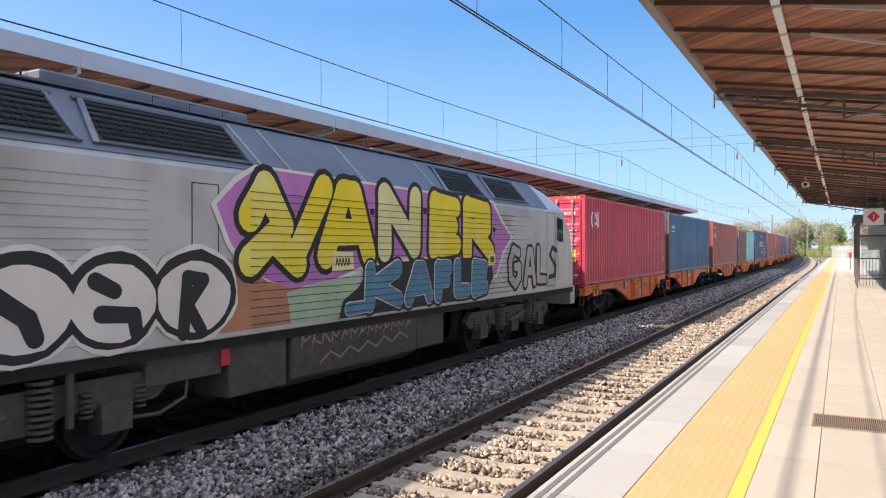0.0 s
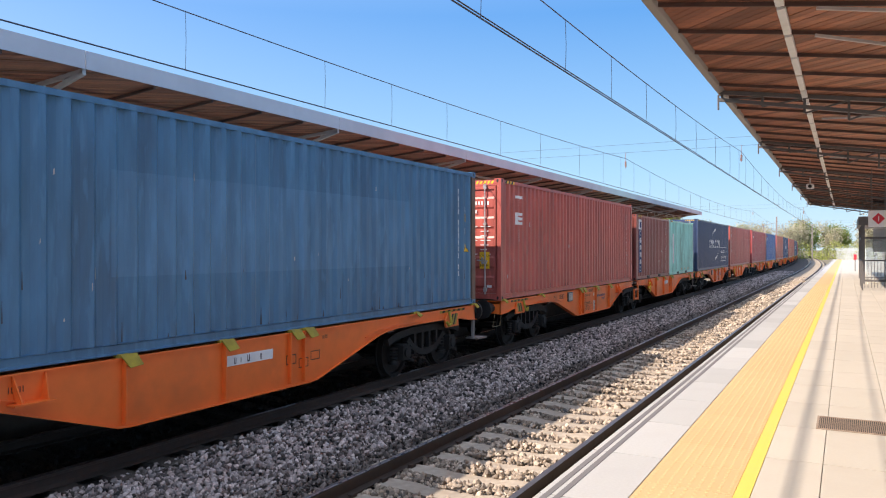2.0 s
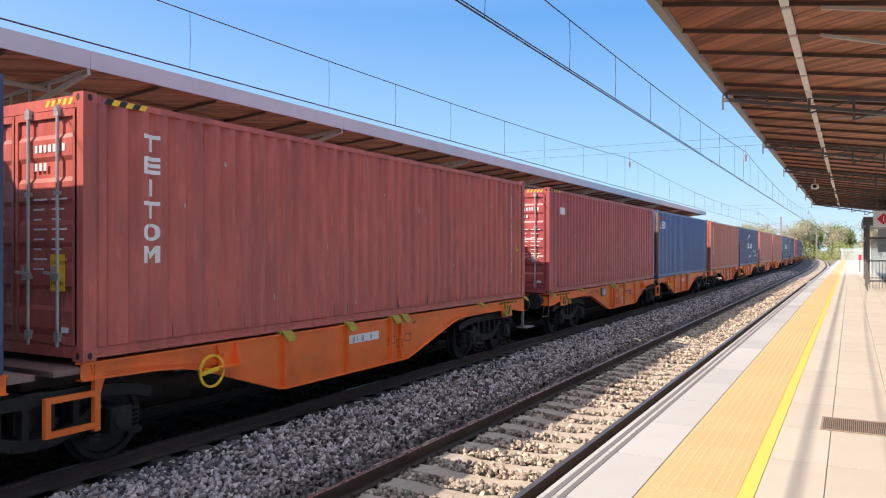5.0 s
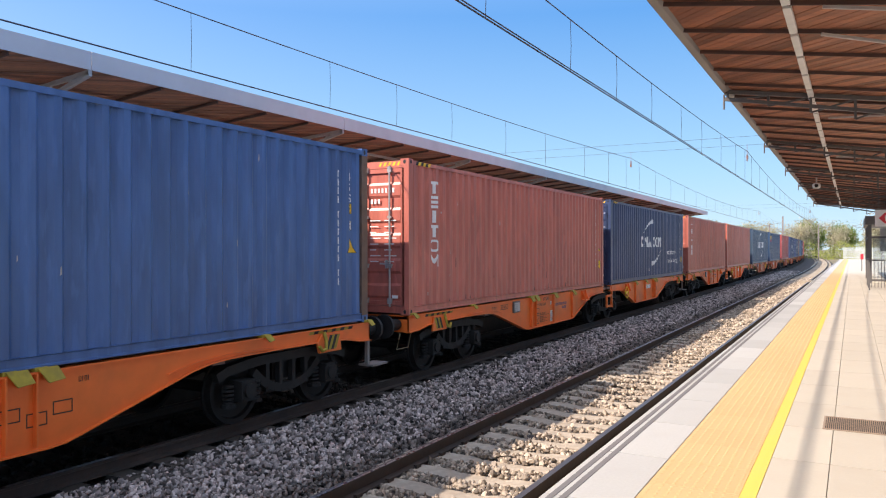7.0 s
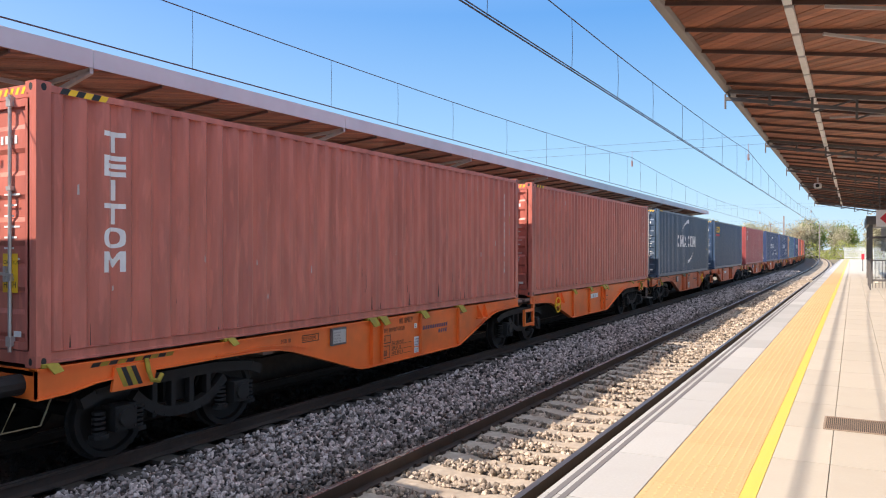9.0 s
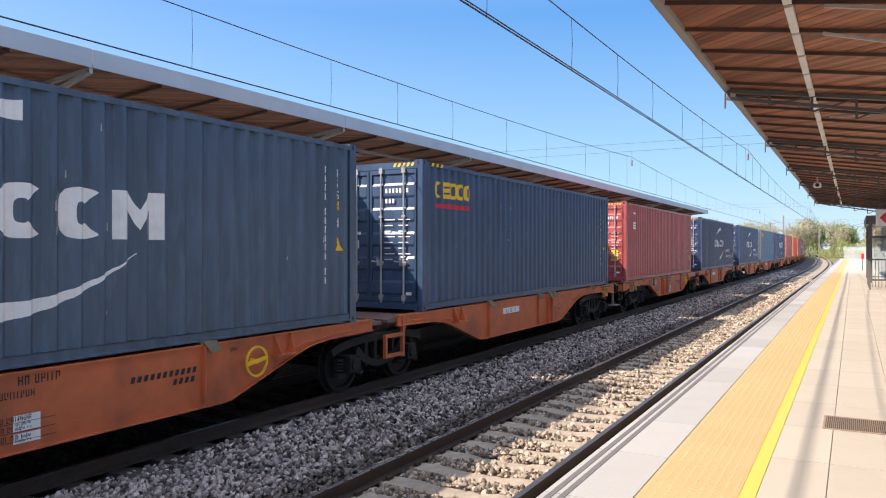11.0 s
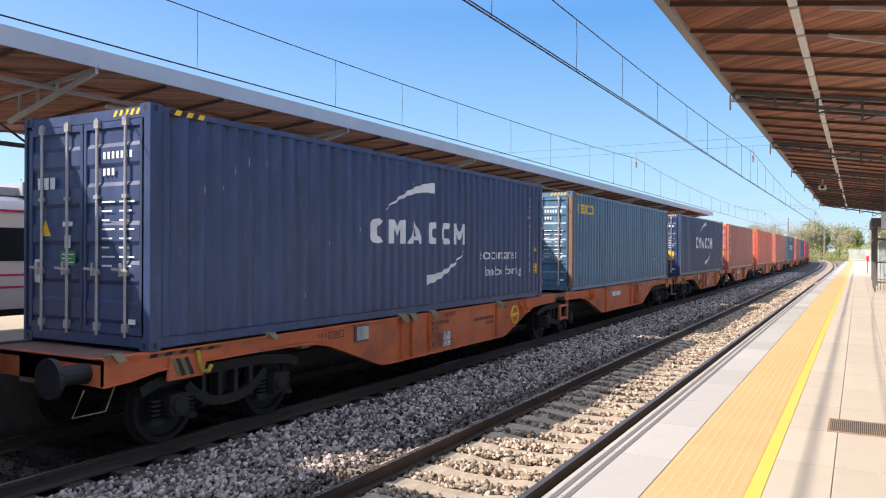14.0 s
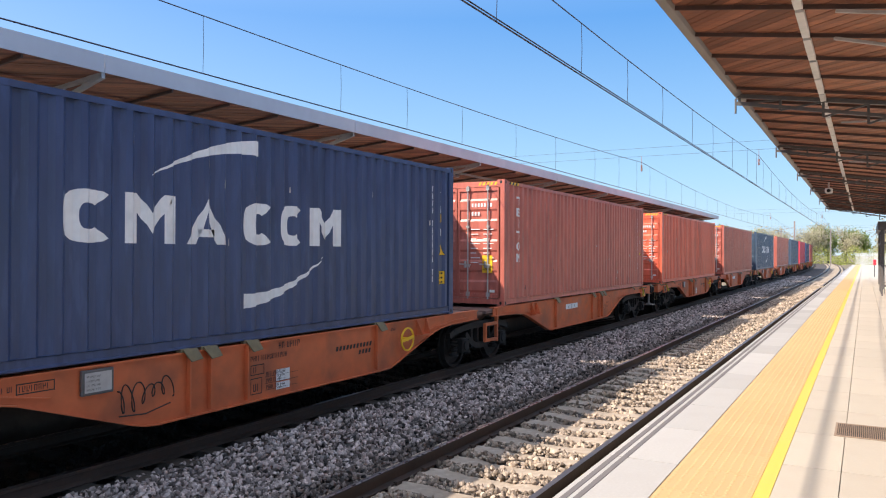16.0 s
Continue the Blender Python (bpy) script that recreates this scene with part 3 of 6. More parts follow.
dome = thing("security_camera", pose(-1.25, 33.0, zz(-1.25) - 0.1), "pale dome security camera hung from the canopy", "security camera")
part("stem", Shape().rod((0, 0, 0.1), (0, 0, -0.2), 0.03), STEEL_LIGHT, dome)
part("housing", Shape().box(-0.14, 0.14, -0.12, 0.18, -0.38, -0.18), WHITE, dome, bevel=0.05)
part("lens", Shape().rod((0, -0.12, -0.28), (0, -0.16, -0.28), 0.07, 12), BLACK, dome)

# canopy over the far platform
canopy2 = thing("canopy_far", Matrix(), "platform canopy with grey fascia and wooden soffit", "platform canopy", kind="structure")
FX, FZ = -10.18, 5.117
zz2 = soffit(canopy2, FX - 0.03, -13.9, FZ + 0.03, FZ - 0.3, -30, 62.0, -28.8, 1.2915, 1)
zz2b = soffit(canopy2, -17.9, -13.9, FZ + 0.03, FZ - 0.3, -30, 62.0, -28.8, 1.2915, -1)
joints = [7.33 + 6.437 * k for k in range(-6, 10)]
for a, b in zip(joints, joints[1:]):
    b = min(b, 62.3)
    part("fascia_sheet", Shape().prism([(FX, FZ + 0.02), (FX + 0.02, FZ + 0.02), (FX + 0.02, FZ + 0.3), (FX - 0.1, FZ + 0.31), (FX - 0.1, FZ + 0.295), (FX, FZ + 0.285)], a + 0.006, b - 0.006, "y"),
         FASCIA, canopy2, "lilac-grey sheet metal fascia")
    st = Shape()
    st.beam((FX - 0.02, a, FZ - 0.03), (FX - 2.3, a, FZ - 0.62), 0.06, 0.07)
    st.beam((FX - 0.02, a, FZ + 0.0), (FX - 3.6, a, FZ - 0.28), 0.06, 0.08)
    for i in range(1, 5):
        x = FX - 0.5 * i
        st.beam((x, a, zz2(x) - 0.05), (x, a, FZ - 0.03 - 0.26 * 0.5 * i), 0.04, 0.04)
    part("bracket", st, STEEL_LIGHT, canopy2, "pale steel bracket under the soffit")
part("pipe", Shape().beam((FX - 1.15, -28, zz2(FX - 1.15) - 0.1), (FX - 1.15, 60, zz2(FX - 1.15) - 0.1), 0.06, 0.06), STEEL_LIGHT, canopy2, "pale longitudinal pipe")
TX = -14.2
tr = Shape()
tr.beam((TX, -28, 4.93), (TX, 60, 4.93), 0.1, 0.12)
tr.beam((TX, -28, 4.36), (TX, 60, 4.36), 0.1, 0.08)
y = -28.0
while y < 59:
    tr.beam((TX, y, 4.9), (TX, y, 4.36), 0.06, 0.06)
    tr.beam((TX, y, 4.9), (TX, y + 0.92, 4.36), 0.035, 0.035)
    y += 0.92
part("long_truss", tr, STEEL_GREY, canopy2, "dark longitudinal lattice girder")
for k in range(-2, 5):
    part("column", Shape().box(TX - 0.06, TX + 0.06, 9.7 + 12.6 * k, 9.82 + 12.6 * k, PZ, 4.36), STEEL_GREY, canopy2)
tubes = Shape()
for k in range(-8, 20):
    tubes.box(-11.85, -11.77, 11.2 + 2.52 * k, 11.7 + 2.52 * k, zz2(-11.8) - 0.1, zz2(-11.8) - 0.05)
part("strip_lamp", tubes, WHITE, canopy2, "short pale lamp housings")

# ---- station name letters and a railcar beyond the far platform ----
sign = thing("station_letters", pose(-14.35, 9.19, 3.38), "dark free-standing station name letters seen above a railcar", "sign")
for i, (ch, off) in enumerate(zip("ARANJUEZ", (0.0, 0.52, 1.02, 1.54, 2.1, 2.46, 2.98, 3.44))):
    v, f = text_shape(ch, 0.62)
    s = Shape()
    s.add([(0.03, b, c) for a, b, c in v], f).add([(-0.03, b, c) for a, b, c in v], f)
    for q in f:
        for a, b in zip(q, q[1:] + q[:1]):
            s.add([(0.03, *v[a][1:]), (0.03, *v[b][1:]), (-0.03, *v[b][1:]), (-0.03, *v[a][1:])], [(0, 1, 2, 3)])
    ob = part("letter", s, LETTER, sign)
    ob.location = (0, off, 0.0)
part("rail_bar", Shape().box(-0.04, 0.04, -0.2, 4.3, -0.06, 0.0), LETTER, sign)
part("post", Shape().box(-0.03, 0.03, -0.1, -0.04, -2.606, 0.0), LETTER, sign)
part("post", Shape().box(-0.03, 0.03, 4.1, 4.16, -2.606, 0.0), LETTER, sign)

railcar = thing("railcar", pose(-21.0, -14, 0), "white commuter railcar with magenta stripes, standing", "train")
body = Shape()
prof = [(-1.45, 0.75), (1.45, 0.75), (1.47, 1.6), (1.45, 3.3), (1.3, 3.62), (0.9, 3.78), (-0.9, 3.78), (-1.3, 3.62), (-1.45, 3.3), (-1.47, 1.6)]
body.prism(prof, 0, 60, "y")
part("body", body, T_WHITE, railcar)
part("roof_gear", Shape().box(-1.0, 1.0, 4, 56, 3.78, 4.0).box(-0.8, 1.2, 26, 34, 3.78, 4.15), T_GREY, railcar, "grey roof equipment")
for z0, z1 in ((3.32, 3.38), (1.3, 1.36), (1.62, 1.68)):
    part("stripe", Shape().box(1.44, 1.484, 0, 60, z0, z1), T_PINK, railcar, "magenta stripe")
for k in range(22):
    part("window", Shape().box(1.43, 1.479, 0.6 + 2.7 * k, 3.1 + 2.7 * k, 2.02, 2.9), WINDOW_DARK, railcar, "dark window")
part("destination_display", Shape().box(1.44, 1.482, 29.0, 29.6, 3.12, 3.24), BLACK, railcar)
part("underframe", Shape().box(-1.3, 1.3, 0.4, 59.6, 0.15, 0.75), BOGIE, railcar)


# ---- overhead wires ----
def span_height(y, low, high, period, at):
    u = ((y - at) % period) / period
    return low + (high - low) * (2 * u - 1) ** 2


def overhead(name, c, contact, drops, label):
    top = thing(name, Matrix(), label, "overhead wire")
    part("contact_wire", Shape().tube([(c + bend(y), y, contact) for y in range(-20, 300, 10)], 0.011, 5), WIRE, top)
    if c == C1:
        part("contact_wire", Shape().tube([(c + 0.05 + bend(y), y, contact) for y in range(-20, 300, 10)], 0.009, 5), WIRE, top)
    mz = [(c + bend(y), y, span_height(y, 5.82, 6.32, 50.0, 32.0 - 50.0)) for y in [-18 + 2.5 * k for k in range(128)]]
    part("carrier_wire", Shape().tube(mz, 0.009, 5), WIRE, top)
    ys = list(drops) + [28.6, 31.2, 33.4, 36.5] + [40 + 3.6 * k for k in range(40)]
    for y in ys:
        h = span_height(y, 5.82, 6.32, 50.0, -18.0)
        part("dropper", Shape().tube([(c + bend(y), y, h), (c + 0.012 + bend(y), y, (h + contact) / 2), (c + bend(y), y, contact)], 0.0045, 4), WIRE, top)
    for y in (32.0, 82.0, 132.0):
        s = Shape()
        for j in range(5):
            s.rod((c + bend(y), y, 5.95 + 0.05 * j), (c + bend(y), y, 5.98 + 0.05 * j), 0.045, 8)
        s.rod((c + bend(y), y, 5.9), (c + bend(y), y, 6.6), 0.008, 5)
        part("insulator", s, INSULATOR, top, "brown ribbed insulator")
    return top


overhead("overhead_line", C1, 5.05, (7.72, 10.66, 13.13, 15.78, 18.85, 21.69, 25.17), "thin catenary wires with droppers above the empty track")
overhead("overhead_line", C2, 4.98, (7.64, 10.9, 13.17, 15.62, 18.76, 21.78, 25.63), "thin catenary wires with droppers above the train")
for y in (32.0, 82.0, 132.0):
    gantry = thing("wire_span", pose(bend(y), y, 0), "cross wires between grey lattice masts", "catenary mast")
    s = Shape()
    s.rod((-25, 0, 6.95), (8, 0, 6.9), 0.006, 4).rod((-25, 0, 6.6), (8, 0, 6.55), 0.006, 4)
    part("cross_wire", s, WIRE, gantry)
    for x in ((-25,) if y < 60 else (-25, 6.5)):
        m = Shape()
        for dx, dy in ((-0.15, -0.15), (0.15, -0.15), (0.15, 0.15), (-0.15, 0.15)):
            m.beam((x + dx, dy, -0.45), (x + dx * 0.7, dy * 0.7, 9), 0.05, 0.05)
        for k in range(14):
            m.beam((x - 0.15, -0.15, 0.6 * k), (x + 0.15, -0.15, 0.6 * k + 0.6), 0.025, 0.025)
        part("mast", m, STEEL_GREY, gantry)


# ---- the freight train ----
SPEED = 16.8935
# small departures from the even pace (seconds, metres)
PACE = [(0.0, 0.0), (0.5, -0.01), (1.0, -0.41), (1.5, 0.0), (2.0, 0.06), (2.5, -0.22), (3.0, 0.19), (3.5, 0.31), (4.0, 0.08), (4.5, 0.05), (5.0, 0.04), (5.5, 0.04),
        (6.0, 0.05), (6.5, 0.08), (7.0, -0.11), (7.5, 0.09), (8.0, 0.17), (8.5, 0.0), (9.0, -0.06), (9.5, 0.0), (10.0, 0.0), (10.5, 0.0), (11.0, 0.0), (11.5, 0.0), (12.0, 0.3),
        (12.5, 0.33), (13.0, 0.03), (13.5, 0.25), (14.0, 0.05), (14.5, -0.13), (15.0, 0.25), (15.5, -0.1), (16.0, -0.23)]


def advance(t, extra):
    return -SPEED * t + 0.01026 * t * (16 - t) + extra


MOVERS = []


def moving(ob, s, span, z):
    """ob stands at s along the train, span metres long; it rolls along the bending track."""
    MOVERS.append((ob, s, span, z))
    return ob


DEPTH, PITCH = 0.046, 0.278
BREAKS = (0.0, 0.085, 0.139, 0.224)


def groove(y):
    """Depth of the wall's corrugation at y along the container."""
    u = (y - 0.2) % PITCH
    if u < 0.085:
        return 0.0
    if u < 0.139:
        return DEPTH * (u - 0.085) / 0.054
    if u < 0.224:
        return DEPTH
    return DEPTH * (1 - (u - 0.224) / 0.054)


def corrugated_lines(lo, hi):
    ys = [lo]
    k = int((lo - 0.2) / PITCH) - 1
    while True:
        base = 0.2 + k * PITCH
        if base > hi:
            break
        ys += [base + b for b in BREAKS if lo < base + b < hi]
        k += 1
    return ys + [hi]


def wall_mesh(length, height):
    ys = corrugated_lines(0.16, length - 0.16)
    s = Shape()
    vs = [(1.213 - groove(y), y, z) for y in ys for z in (0.15, height - 0.1)]
    s.add(vs, [(2 * i, 2 * i + 2, 2 * i + 3, 2 * i + 1) for i in range(len(ys) - 1)])
    k = len(vs)
    s.add([(1.15, y, z) for y in ys for z in (0.15, height - 0.1)], [(2 * i + 1, 2 * i + 3, 2 * i + 2, 2 * i) for i in range(len(ys) - 1)])
    return s.mesh("side_wall")


def door_mesh(height):
    """One door leaf: stiles and a panel with pressed horizontal ribs."""
    s = Shape()
    z0, z1 = 0.17, height - 0.17
    s.box(-0.02, 0.56 * 2 - 0.02, 0.03, 0.06, z0, z1)
    s.box(-0.02, 0.05, 0.0, 0.03, z0, z1).box(1.03, 1.1, 0.0, 0.03, z0, z1)
    s.box(0.05, 1.03, 0.0, 0.03, z0, z0 + 0.08).box(0.05, 1.03, 0.0, 0.03, z1 - 0.08, z1)
    n = 5
    for i in range(n):
        a = z0 + 0.12 + (z1 - z0 - 0.2) * i / n
        b = a + (z1 - z0 - 0.2) / n * 0.62
        s.prism([(0.03, a), (0.005, a + 0.05), (0.005, b - 0.05), (0.03, b)], 0.06, 1.02, "x")
    return s.mesh("door")


CASTING = Shape().box(-0.089, 0.089, 0.0, 0.162, 0.0, 0.118).mesh("corner_casting")
# flat black ovals stand for the shade inside the casting holes
HOLE_SHADE_SIDE = Shape().add([(0, 0.03 * math.cos(a) , 0.04 * math.sin(a)) for a in [q * math.pi / 5 for q in range(10)]], [tuple(range(10))]).mesh("casting_hole", BLACK)
HOLE_SHADE_END = Shape().add([(0.03 * math.cos(a), 0, 0.04 * math.sin(a)) for a in [q * math.pi / 5 for q in range(10)]], [tuple(range(10))]).mesh("casting_hole", BLACK)
ROD = {}
CONT = {}


def container_meshes(length, height):
    key = (length, height)
    if key in CONT:
        return CONT[key]
    m = {"wall": wall_mesh(length, height), "door": door_mesh(height)}
    m["top_rail"] = Shape().box(1.155, 1.219, 0.16, length - 0.16, height - 0.1, height - 0.03).mesh("top_rail")
    m["bottom_rail"] = Shape().prism([(1.15, 0.03), (1.219, 0.03), (1.219, 0.05), (1.2, 0.06), (1.2, 0.14), (1.219, 0.15), (1.15, 0.15)], 0.16, length - 0.16, "y").mesh("bottom_rail")
    m["post"] = Shape().prism([(1.08, 0.0), (1.219, 0.0), (1.219, 0.16), (1.17, 0.16), (1.16, 0.07), (1.08, 0.05)], 0.118, height - 0.118, "z").mesh("corner_post")
    m["header"] = Shape().box(-1.08, 1.08, 0.01, 0.12, height - 0.16, height - 0.03).mesh("header")
    m["sill"] = Shape().box(-1.08, 1.08, 0.01, 0.12, 0.03, 0.16).mesh("sill")
    roof = Shape()
    ys = corrugated_lines(0.16, length - 0.16)
    roof.add([(x, y, height - 0.035 - groove(y) * 0.6) for y in ys for x in (-1.17, 1.17)], [(2 * i, 2 * i + 1, 2 * i + 3, 2 * i + 2) for i in range(len(ys) - 1)])
    m["roof"] = roof.mesh("roof")
    m["floor"] = Shape().box(-1.15, 1.15, 0.05, length - 0.05, 0.05, 0.15).mesh("floor_frame")
    back = Shape()
    xs = [-1.08 + 0.045 * i for i in range(49)]
    back.add([(x, length - 0.05 - (0.03 if i % 4 in (1, 2) else 0), z) for i, x in enumerate(xs) for z in (0.12, height - 0.06)], [(2 * i, 2 * i + 2, 2 * i + 3, 2 * i + 1) for i in range(48)])
    m["end_wall"] = back.mesh("end_wall")
    rod = Shape().rod((0, 0, 0.14), (0, 0, height - 0.12), 0.019, 8)
    for z in (0.2, height * 0.3, height * 0.62, height - 0.24):
        rod.box(-0.04, 0.04, -0.02, 0.035, z, z + (0.1 if z < 0.3 or z > height - 0.3 else 0.045))
    m["rod"] = rod.mesh("lock_rod", CHROME)
    m["handle"] = Shape().beam((0.02, -0.025, 0.95), (0.3, -0.025, 0.93), 0.025, 0.03).box(0.13, 0.17, -0.02, 0.03, 0.86, 1.02).mesh("lock_handle", CHROME)
    CONT[key] = m
    return m


def follow_wall(shape, lift=0.002):
    """Cuts flat marks where the wall folds and presses them onto its corrugation."""
    me = shape.mesh("marking")
    b = bmesh.new()
    b.from_mesh(me)
    ys = [v.co.y for v in b.verts]
    bmesh.ops.remove_doubles(b, verts=b.verts[:], dist=1e-4)
    for y in corrugated_lines(min(ys), max(ys))[1:-1]:
        bmesh.ops.bisect_plane(b, geom=b.verts[:] + b.edges[:] + b.faces[:], plane_co=(0, y, 0), plane_no=(0, 1, 0))
    for v in b.verts:
        v.co.x = 1.213 - groove(v.co.y) + lift
    for f in b.faces:
        f.normal_update()
        if f.normal.x < 0:
            f.normal_flip()
    b.to_mesh(me)
    b.free()
    return me


def marking(name, shape, mat, parent, label=""):
    me = follow_wall(shape)
    me.materials.append(mat)
    return mesh_part(name, me, parent, None, label)


def side_marks(c, length, height, style):
    """The narrow columns of markings near the far end of the side wall."""
    y = length - 0.82
    m = Shape()
    z = height - 0.42
    for i in range(12):
        if i in (4, 10):
            z -= 0.1
        # a small upright figure: two bars joined by one or two rungs
        quad(m, y, y + 0.022, z - 0.105, z, 0)
        if i % 3:
            quad(m, y + 0.055, y + 0.077, z - 0.105, z, 0)
        quad(m, y + 0.022, y + 0.055, z - 0.022 - 0.04 * (i % 2), z - 0.04 * (i % 2), 0)
        if i % 2:
            quad(m, y + 0.022, y + 0.055, z - 0.105, z - 0.085, 0)
        z -= 0.138
    marking("white_code", m, WHITE_LOGO, c, "white code column")["kind"] = "stuff"
    marking("size_code", add_text(Shape(), "22G1" if height < 2.7 else "45G1", 0.19, 0, y + 0.36, height - 0.56, upright=True), WHITE_LOGO, c, "white size code")

    def label(y0, y1, z0, z1, mat, ink):
        marking("label", quad(Shape(), y0, y1, z0, z1, 0), mat, c)
        b = Shape()
        e = 0.008
        for a0, a1, b0, b1 in ((y0, y1, z0, z0 + e), (y0, y1, z1 - e, z1), (y0, y0 + e, z0 + e, z1 - e), (y1 - e, y1, z0 + e, z1 - e)):
            quad(b, a0, a1, b0, b1, 0)
        rows = 3
        for i in range(rows):
            h = (z1 - z0) / rows
            for j in range(3):
                w = (y1 - y0 - 0.05) / 3
                quad(b, y0 + 0.025 + j * w, y0 + 0.025 + j * w + w * 0.75, z0 + h * (i + 0.25), z0 + h * (i + 0.25) + h * 0.42, 0)
        me = follow_wall(b, 0.0045)
        me.materials.append(ink)
        mesh_part("label_print", me, c)["kind"] = "stuff"
    label(y + 0.31, y + 0.43, height - 1.1, height - 0.93, YELLOW, BLACK)
    label(y + 0.31, y + 0.42, height - 1.37, height - 1.21, WHITE_LOGO, DARK)
    if style != 2:
        marking("warning_triangle", flat(Shape(), [(y + 0.25, height - 1.74), (y + 0.51, height - 1.74), (y + 0.38, height - 1.5)], 0), BLACK, c)
        me = follow_wall(flat(Shape(), [(y + 0.265, height - 1.732), (y + 0.495, height - 1.732), (y + 0.38, height - 1.515)], 0), 0.0045)
        me.materials.append(YELLOW)
        mesh_part("warning_triangle", me, c, None, "yellow warning triangle")
    if style == 1:
        label(y + 0.26, y + 0.5, height - 2.3, height - 2.04, YELLOW, BLACK)


def hazard(c, height, side):
    s = Shape()
    d = Shape()
    for i in range(6):
        a = 0.25 + i * 0.09
        (s if i % 2 else d).add([(1.2205, a, height - 0.1), (1.2205, a + 0.09, height - 0.1), (1.2205, a + 0.13, height - 0.035), (1.2205, a + 0.04, height - 0.035)], [(0, 1, 2, 3)])
    part("warning_stripe", s, YELLOW, c)
    part("warning_stripe", d, BLACK, c)
    s = Shape()
    for i in range(5):
        a = 0.55 + i * 0.1
        s.add([(a, 0.008, height - 0.12), (a + 0.05, 0.008, height - 0.12), (a + 0.09, 0.008, height - 0.05), (a + 0.04, 0.008, height - 0.05)], [(0, 1, 2, 3)])
    part("warning_stripe", s, YELLOW, c)


GRIME = material("dark_run_marks", (0.07, 0.052, 0.046), 0.8, grain=14, vary=0.3)
SCUFF = material("scratched_paint", (0.5, 0.46, 0.44), 0.6, grain=20, vary=0.2)


def container(s, length, height, mat, label, logo=None, style=0, door_label=""):
    m = container_meshes(length, height)
    c = thing("shipping_container", Matrix(), label, "shipping container", "containers on the freight train")
    turn = pose(0, length, 0, 0, 0, 180)
    for name, key in (("side_wall", "wall"), ("top_rail", "top_rail"), ("bottom_rail", "bottom_rail")):
        mesh_part(name, slot(m[key]), c, mat)
        mesh_part(name, slot(m[key]), c, mat, at=turn)
    for name in ("header", "sill"):
        mesh_part(name, slot(m[name]), c, mat)
        mesh_part(name, slot(m[name]), c, mat, at=turn)
    for name in ("roof", "end_wall"):
        mesh_part(name, slot(m[name]), c, mat)
    mesh_part("floor_frame", slot(m["floor"]), c, BOGIE)
    post = RUST_POST if mat in (BLUE, APLBLUE, STEELBLUE) else mat
    for a in (0, 1):
        mesh_part("corner_post", slot(m["post"]), c, post, at=turn if a else None)
    mesh_part("corner_post", slot(m["post"]), c, post, at=pose(0, 0.16, 0, 0, 0, 180))
    mesh_part("corner_post", slot(m["post"]), c, post, at=pose(0, length - 0.16, 0))
    for x in (-1.13, 1.13):
        for z in (0, height - 0.118):
            for y in (0, length - 0.162):
                mesh_part("corner_casting", slot(CASTING), c, mat, at=pose(x, y, z))
    for z in (0.059, height - 0.059):
        for y in (0.081, length - 0.081):
            mesh_part("casting_hole", HOLE_SHADE_SIDE, c, at=pose(1.2205, y, z))
        mesh_part("casting_hole", HOLE_SHADE_END, c, at=pose(1.13, -0.002, z))
        mesh_part("casting_hole", HOLE_SHADE_END, c, at=pose(-1.13, -0.002, z))
    for k, x in enumerate((-1.09, 0.01)):
        d = mesh_part("door", slot(m["door"]), c, mat, at=pose(x, 0.0, 0))
        for rx in (0.28, 0.8):
            mesh_part("lock_rod", m["rod"], d, at=pose(rx, -0.02, 0), label="galvanised lock rod")
            mesh_part("lock_handle", m["handle"], d, at=pose(rx - 0.22, -0.02, 0))
    w = Shape()
    for j, (z, n) in enumerate(((height - 0.62, 7), (height - 0.82, 3))):
        for i in range(n):
            w.add([(0.35 + i * 0.08 + 0.03, -0.001, z), (0.35 + i * 0.08 + 0.075, -0.001, z), (0.35 + i * 0.08 + 0.075, -0.001, z + 0.085), (0.35 + i * 0.08 + 0.03, -0.001, z + 0.085)], [(0, 1, 2, 3)])
    for j in range(8):
        z = height - 1.15 - 0.11 * j
        for x0, x1 in ((0.36, 0.6), (0.68, 0.95)):
            w.add([(x0, -0.001, z), (x1 - 0.05 * (j % 3), -0.001, z), (x1 - 0.05 * (j % 3), -0.001, z + 0.02), (x0, -0.001, z + 0.02)], [(0, 1, 2, 3)])
    part("door_code", w, WHITE_LOGO, c, "rows of white door markings")
    lb = Shape().add([(-0.86, -0.003, 1.35), (-0.64, -0.003, 1.35), (-0.75, -0.003, 1.56)], [(0, 1, 2)])
    part("warning_triangle", lb, YELLOW, c, "yellow warning triangle on the door")
    lb = Shape()
    for x0, x1, z0, z1 in ((-0.4, -0.2, 1.47, 1.53), (-0.36, -0.24, 1.2, 1.36), (-0.98, -0.82, 0.75, 1.05), (0.85, 0.98, 0.3, 0.36)):
        lb.add([(x0, -0.003, z0), (x1, -0.003, z0), (x1, -0.003, z1), (x0, -0.003, z1)], [(0, 1, 2, 3)])
    part("door_sticker", lb, WHITE_LOGO, c, "white stickers on the doors")
    if logo:
        lb = Shape()
        for i in range(3):
            lb.add([(-0.92 + 0.13 * i, -0.003, height - 0.95), (-0.82 + 0.13 * i, -0.003, height - 0.95), (-0.82 + 0.13 * i, -0.003, height - 0.8), (-0.92 + 0.13 * i, -0.003, height - 0.8)], [(0, 1, 2, 3)])
        part("door_mark", lb, WHITE_LOGO, c, "small white block figures on the door")
